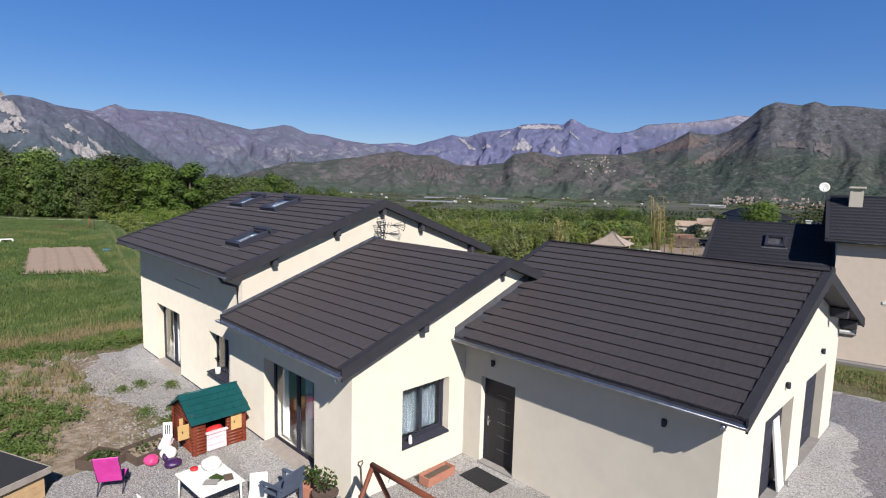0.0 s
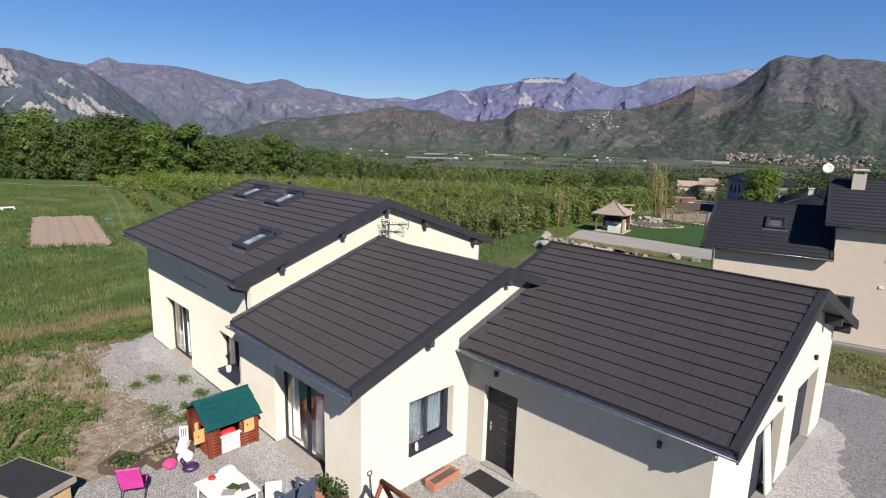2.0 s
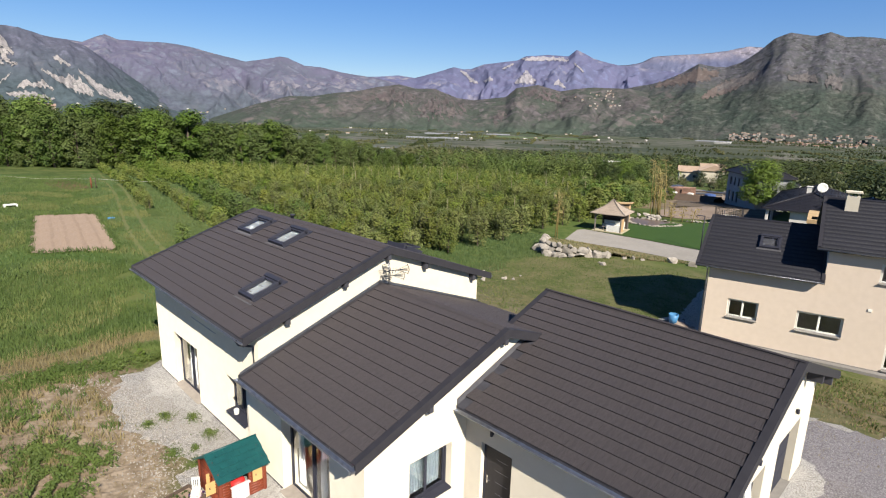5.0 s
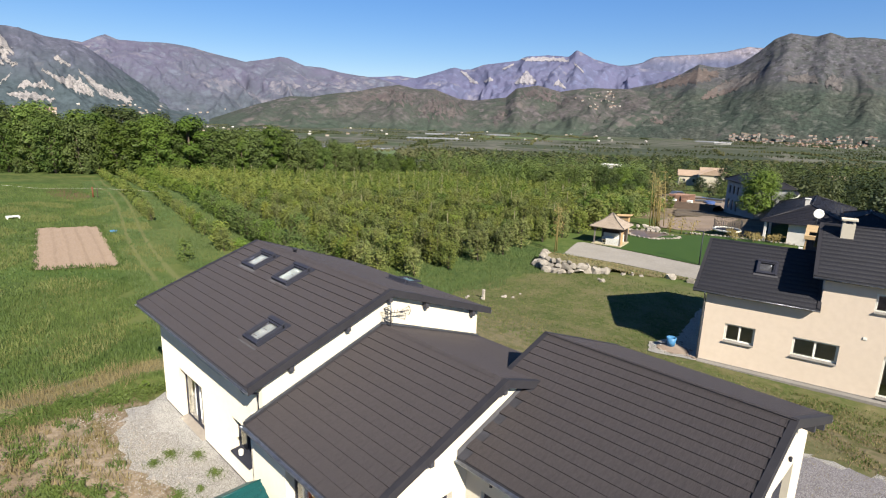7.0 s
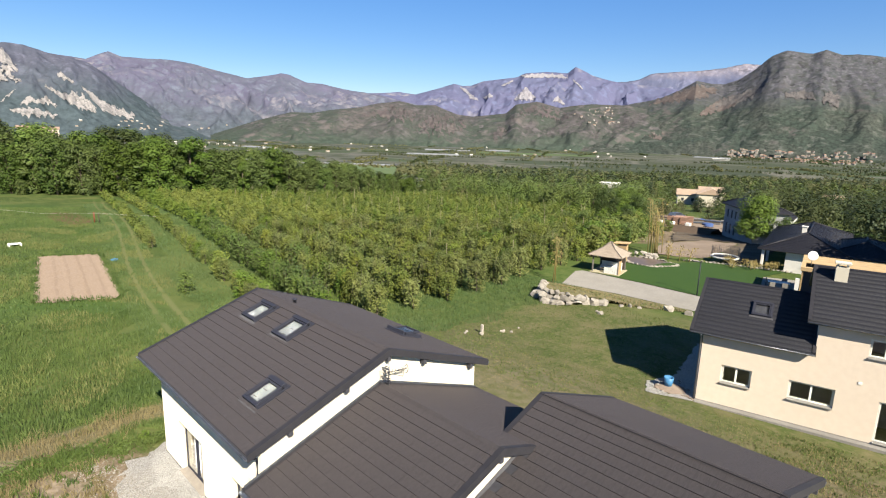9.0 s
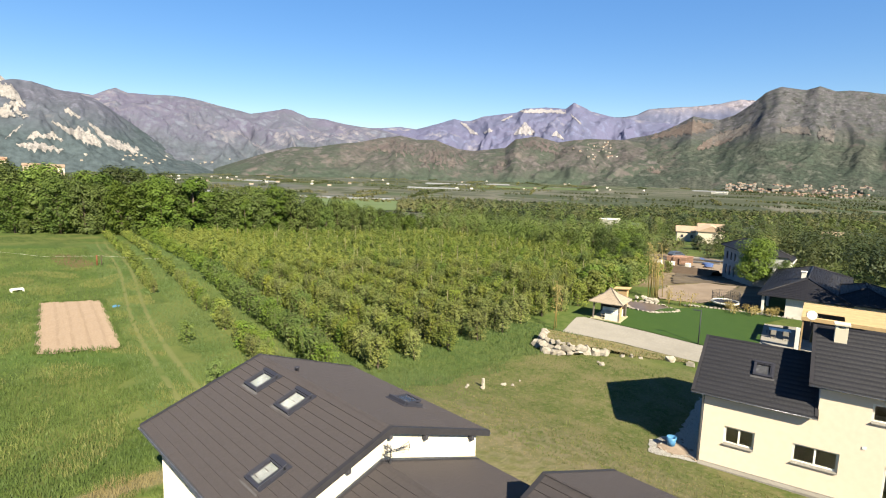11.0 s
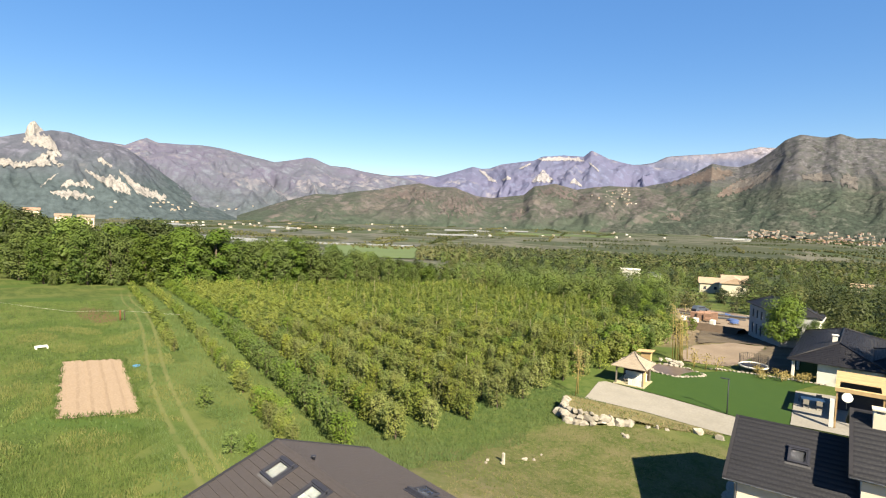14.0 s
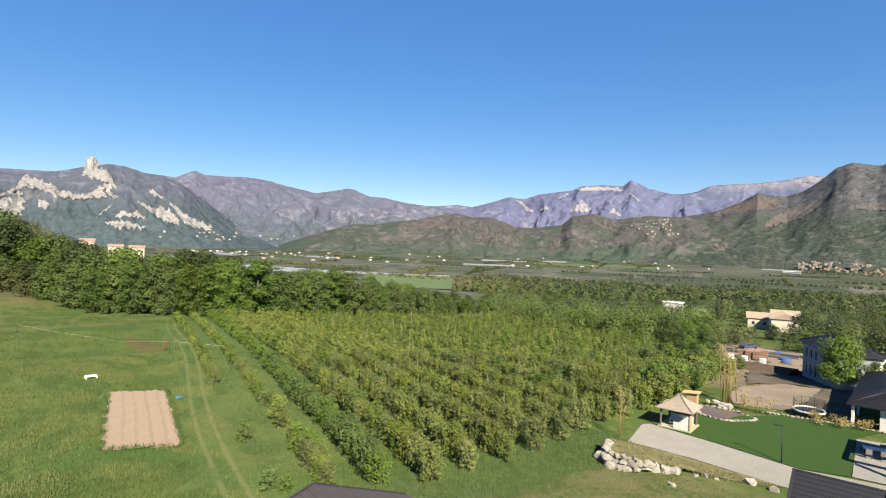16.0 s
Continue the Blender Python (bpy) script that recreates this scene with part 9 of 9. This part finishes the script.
# villas on the hill behind the tree belt
for az_, R, w, top, roof_, l in ((5.0, 290, 7.4, -0.05, ROOF_RED, "villa with a terracotta roof on the hill"), (7.2, 284, 7.4, -0.51, ROOF_FADED, "villa with a faded terracotta roof on the hill"), (8.88, 278, 7.6, -0.57, ROOF_FADED, "cream villa with a faded terracotta roof above the trees")):
    x, y = -R * math.cos(radians(az_)), R * math.sin(radians(az_))
    far_house(pose(x, y, 14.5 + R * math.tan(radians(top)) - 4.6, 0, 0, 80), w * 0.8, 5.5, 3.5, 1.1, BEIGE, roof_, l, windows=3, base=-12.5)
# white house behind the garden tree
h2 = empty("unfinished_house", pose(-26.4, 102.2, gz(-25, 98), 0, 0, -52), "bare grey two-storey house with a dark tiled roof", "house")
wall_y("wall", 0.0, 0.0, 13.0, -0.5, 5.6, [(1.2, 2.0, 3.4, 4.8), (3.0, 3.8, 3.4, 4.8), (4.8, 5.6, 3.4, 4.8), (1.2, 2.0, 0.6, 2.4), (3.0, 3.8, 0.6, 2.4), (4.8, 5.6, 0.6, 2.4)], GREYWALL, 0.3, h2)
part("wall", boxes((0, 0.3, 0.3, 5, -0.5, 5.6)), GREYWALL, h2)
part("wall", boxes((12.7, 13, 0.3, 5, -0.5, 5.6)), GREYWALL, h2)
part("wall", boxes((0.3, 12.7, 4.7, 5, -0.5, 5.6)), GREYWALL, h2)
part("partition", boxes((0.3, 12.7, 3, 3.1, 0, 5.6)), INTERIOR, h2)
for x in (1.2, 3.0, 4.8):
    for z, h in ((3.4, 1.4), (0.6, 1.8)):
        window(h2, pose(x, 0, z), 0.8, h, 1, 0.12, "narrow dark window", ANTHRA, False, False)
hip_roof(h2, -0.5, 13.5, -0.5, 5.5, 5.75, 7.3, TILE_N)
wing = empty("white_house", pose(-22.8, 110.5, gz(-20, 111), 0, 0, 8), "low white wing with a dark roof and white fascia", "house")
part("wall", boxes((0, 5, 0, 6, -0.5, 2.9)), WHITEWALL, wing)
part("fascia", boxes((-0.6, 5.6, -0.6, 6.6, 2.9, 3.2)), PVC, wing)
hip_roof(wing, -0.5, 5.5, -0.5, 6.5, 3.36, 4.9, TILE_N)
# building site: pallets, bags, boards, cars
for k in range(9):
    x, y = -42 + 1.4 * (k % 3) + rnd.uniform(-.2, .2), 116 + 2.0 * (k // 3)
    e = empty("pallet_stack", pose(x, y, gz(x, y) + 0.05, 0, 0, 20), "stack of orange bricks on pallets", "pallets", "brick pallets")
    for j in range(4):
        part("brick_layer", boxes((-0.6, 0.6, -0.5, 0.5, 0.15 + 0.4 * j, 0.5 + 0.4 * j)), ROOF_RED, e)
    part("base", boxes((-0.6, 0.6, -0.5, 0.5, 0, 0.15)), WOOD, e)
for k in range(4):
    x, y = -45.5 + rnd.uniform(-.5, .5) + 3.0 * k, 111.5 + rnd.uniform(-.6, .6)
    e = empty("rubble_bag", pose(x, y, gz(x, y)), "white bulk bag on the building site", "bag", "bulk bags")
    part("bag", bevel(boxes((-0.5, 0.5, -0.5, 0.5, 0, 1.0 + 0.5 * (k == 0))), 0.15, 2), PVC, e)


def far_car(m, mat, label):
    c = empty("car", m, label, "car")
    bm = prism(bmesh.new(), [(-2.1, -0.85, 0.3), (2.1, -0.85, 0.3), (2.1, -0.85, 0.75), (1.3, -0.85, 0.9), (0.7, -0.85, 1.4), (-1.3, -0.85, 1.42), (-1.9, -0.85, 0.95), (-2.1, -0.85, 0.8)], (0, 1.7, 0))
    part("body", bm, mat, c)
    part("glass_band", boxes((-1.35, 0.8, -0.86, 0.86, 0.95, 1.3)), ANTHRA, c)
    for x in (-1.3, 1.3):
        for y in (-0.85, 0.75):
            part("wheel", tube(bmesh.new(), [(x, y, 0.33), (x, y + 0.12, 0.33)], 0.33, 14), RUBBER, c)


far_car(pose(-49, 136, gz(-49, 136) + 0.05, 0, 0, 70), BLUEGREY, "dark blue car parked at the building site")
for k in range(6):
    x, y = -47 + 2.6 * k + rnd.uniform(-.5, .5), 124 + 2.2 * (k % 3) + rnd.uniform(-.5, .5)
    e = empty("timber_stack", pose(x, y, gz(x, y) + 0.03, 0, 0, rnd.uniform(0, 60)), "grey stack of boards on the building site", "boards", "board stacks")
    for r in range(4):
        for c in range(3):
            part("board", boxes((-1.7, 1.7, -0.45 + 0.31 * c, -0.16 + 0.31 * c, 0.22 * r, 0.22 * r + 0.19)), (OLDWOOD, BLUEGREY, CONCRETE)[(k + r) % 3], e)
for k, (x, y, r) in enumerate(((-41.5, 131.5, 1.9), (-38.5, 127.0, 1.6), (-36.2, 122.5, 1.4), (-34.6, 118.5, 1.1))):
    tagged(obj("tarpaulin", blob(bmesh.new(), (x, y, gz(x, y) + r * 0.12), r * 0.85, 400 + k, 0.32), BLUETARP), "blue tarpaulin over a heap of material", "tarpaulin", "tarpaulins")
for k in range(5):
    x, y = -38.5 + 2.0 * k + rnd.uniform(-.6, .6), 114.5 + rnd.uniform(-1, 1)
    e = empty("pallet", pose(x, y, gz(x, y) + 0.03, 0, 0, rnd.uniform(0, 90)), "weathered empty pallet on bare earth", "pallet", "site pallets")
    for q in range(5):
        part("slat", boxes((-0.6 + 0.26 * q, -0.42 + 0.26 * q, -0.5, 0.5, 0.1, 0.13)), OLDWOOD, e)
    for q in (-0.5, -0.05, 0.4):
        part("bearer", boxes((-0.6, 0.62, q, q + 0.1, 0.0, 0.1)), OLDWOOD, e)
patch("earth_bank", EARTH, [(-38, 99), (-28, 98), (-26, 103), (-37, 104)], 0.06, 0.3, 1, height=lambda x, y: max(0, 1.2 - abs(y - 101) * 0.55), label="dark bank of dug earth", category="earth", seed=6)
# the village and scattered farms
rv = random.Random(17)
srcs = [far_house(pose(0, 0, 0), w, 9, h, 2.4, WALL_FAR, rm, l, g) for w, h, rm, l, g in ((14, 6, ROOF_RED, "far village house with a terracotta roof", "village houses"), (10, 8, ROOF_RED, "tall far village house with a terracotta roof", "village houses"), (16, 5, ROOF_PALE, "far house with a pale roof", "scattered farmhouses"), (12, 6, WHITEWALL, "white far house in the valley", "scattered farmhouses"))]
for k in range(160):
    a = 71.4 + 11.0 * rv.random() ** 0.85
    R = rv.uniform(2230, 2345) if a < 75.5 or rv.random() < 0.6 else rv.uniform(1950, 2260)
    z = -46.5 + max(0.0, R - 2250) * 0.30
    copy_thing(srcs[rv.randrange(2) if rv.random() < 0.8 else 2], pose(-R * math.cos(radians(a)), R * math.sin(radians(a)), z, 0, 0, rv.uniform(0, 180)) @ Matrix.Scale(rv.uniform(0.55, 0.85), 4))
far_house(pose(-1900 * math.cos(radians(71.1)), 1900 * math.sin(radians(71.1)), -46.3, 0, 0, 12), 44, 14, 5.5, 1.0, WHITEWALL, WHITEWALL, "long white farm warehouse in the valley")
for k in range(66):
    a = rv.uniform(3, 70)
    R = rv.uniform(1500, 2650) if k % 3 else rv.uniform(1900, 2350)
    if k % 3 == 0:
        a = rv.gauss(21, 5)
    R = R if rv.random() < 0.8 else rv.uniform(1500, 1900)
    x, y = -R * math.cos(radians(a)), R * math.sin(radians(a))
    copy_thing(srcs[2 + rv.randrange(2)], pose(x, y, gz(x, y) - 0.2, 0, 0, rv.uniform(0, 180)) @ Matrix.Scale(0.62, 4))
for k in range(26):   # hamlet spread over the green shoulder of the foothills
    a, e = rv.gauss(60.4, 1.5), rv.uniform(1.0, 2.9)
    R = on_relief("backdrop_foothills", a, e)
    copy_thing(srcs[rv.randrange(4)], pose(-R * math.cos(radians(a)), R * math.sin(radians(a)), 14.5 + R * math.tan(radians(e)) - 1.0, 0, 0, rv.uniform(0, 180)) @ Matrix.Scale(rv.uniform(0.55, 0.8), 4))
for k in range(26):   # houses at the foot of the cliffs
    a, e = rv.gauss(17.5, 4.0), rv.uniform(-0.5, 0.35)
    R = on_relief("backdrop_cliffs", a, e) if a < 19 else on_relief("backdrop_woods", a, e)
    copy_thing(srcs[2 + rv.randrange(2)], pose(-R * math.cos(radians(a)), R * math.sin(radians(a)), 14.5 + R * math.tan(radians(e)) - 1.0, 0, 0, rv.uniform(0, 180)) @ Matrix.Scale(rv.uniform(0.55, 0.8), 4))
for o in srcs:
    discard(o)
FILM = material("white greenhouse film", (0.235, 0.242, 0.25), (0.205, 0.212, 0.222), 0.05, 0.5)
for a, R, w, d, turn in ((22, 1010, 260, 90, 20), (30.5, 985, 210, 14, 38), (36, 960, 120, 12, 40), (45, 1900, 150, 40, 30), (50, 2000, 90, 30, 30), (70.3, 2080, 110, 26, 10), (43.5, 1500, 140, 25, 36), (26, 1800, 160, 30, 15), (17, 1900, 200, 40, 10)):
    x, y = -R * math.cos(radians(a)), R * math.sin(radians(a))
    e = empty("greenhouse", pose(x, y, gz(x, y) - 0.1, 0, 0, turn), "long low greenhouse covered in pale film", "greenhouse", "greenhouses")
    n = max(1, int(d / 9))
    for k in range(n):
        y0 = -d / 2 + d * k / n
        part("tunnel", prism(bmesh.new(), [(-w / 2, y0, 0), (-w / 2, y0 + 0.5, 2.2), (-w / 2, y0 + d / n / 2, 3.8), (-w / 2, y0 + d / n - 0.5, 2.2), (-w / 2, y0 + d / n, 0)], (w, 0, 0)), FILM, e)
FIELD = material("young green crop", (0.066, 0.092, 0.034), (0.054, 0.078, 0.029), 0.08, 0.95)
for nm, R, a0, a1, dR in (("crop_field", 430, 30.5, 45.0, 520), ("crop_field_far", 1700, 48, 60, 160)):
    ol = [(-R * math.cos(radians(a)), R * math.sin(radians(a))) for a in np.linspace(a0, a1, 6)] + [(-(R + dR) * math.cos(radians(a)), (R + dR) * math.sin(radians(a))) for a in np.linspace(a1, a0, 6)]
    patch(nm, FIELD, ol, 0.8, 2.0, 20, label="flat green field of young crops", category="field")

# ---- roof tiles, last ----
for roof, x0, x1, ye, ze, yr, zr, ye2, ze2, rows, nx, mat, shingles, clip, wave in TILE_JOBS:
    length = (x1 - x0) / nx
    L = math.hypot(yr - ye, zr - ze)
    e = L / rows
    th = math.degrees(math.atan2(zr - ze, yr - ye))
    kinds = [tile_mesh("roof_tile", length, e, shingles, 7 + k, mat, wave) for k in range(4)]
    halves = [tile_mesh("roof_tile", length / 2, e, max(1, shingles // 2), 17 + k, mat, wave) for k in range(2)]
    rt = random.Random(3)
    for side in (0, 1):
        Ls = L if not side else math.hypot(ye2 - yr, zr - ze2)
        for r in range(max(rows, math.ceil(Ls / e))):
            s = e * r
            if s > Ls - 0.1:
                continue
            y = ye + s * math.cos(radians(th)) if not side else ye2 - s * math.cos(radians(th))
            z = (ze if not side else ze2) + s * math.sin(radians(th)) + 0.012
            # every other course starts with half a panel
            laid = [(x0 + c * length, length, kinds) for c in range(nx)] if r % 2 == 0 else [(x0, length / 2, halves)] + [(x0 + (c + 0.5) * length, length, kinds) for c in range(nx - 1)] + [(x1 - length / 2, length / 2, halves)]
            for x, wide, pick in laid:
                if clip and clip(x + wide * 0.5, y) and not side:
                    continue
                ob = new("roof_tile", pick[rt.randrange(len(pick))])
                ob.parent = roof
                if not side:
                    ob.matrix_basis = pose(x, y, z, th)
                else:
                    ob.matrix_basis = pose(x + wide, y, z, 0, 0, 180) @ pose(0, 0, 0, th)
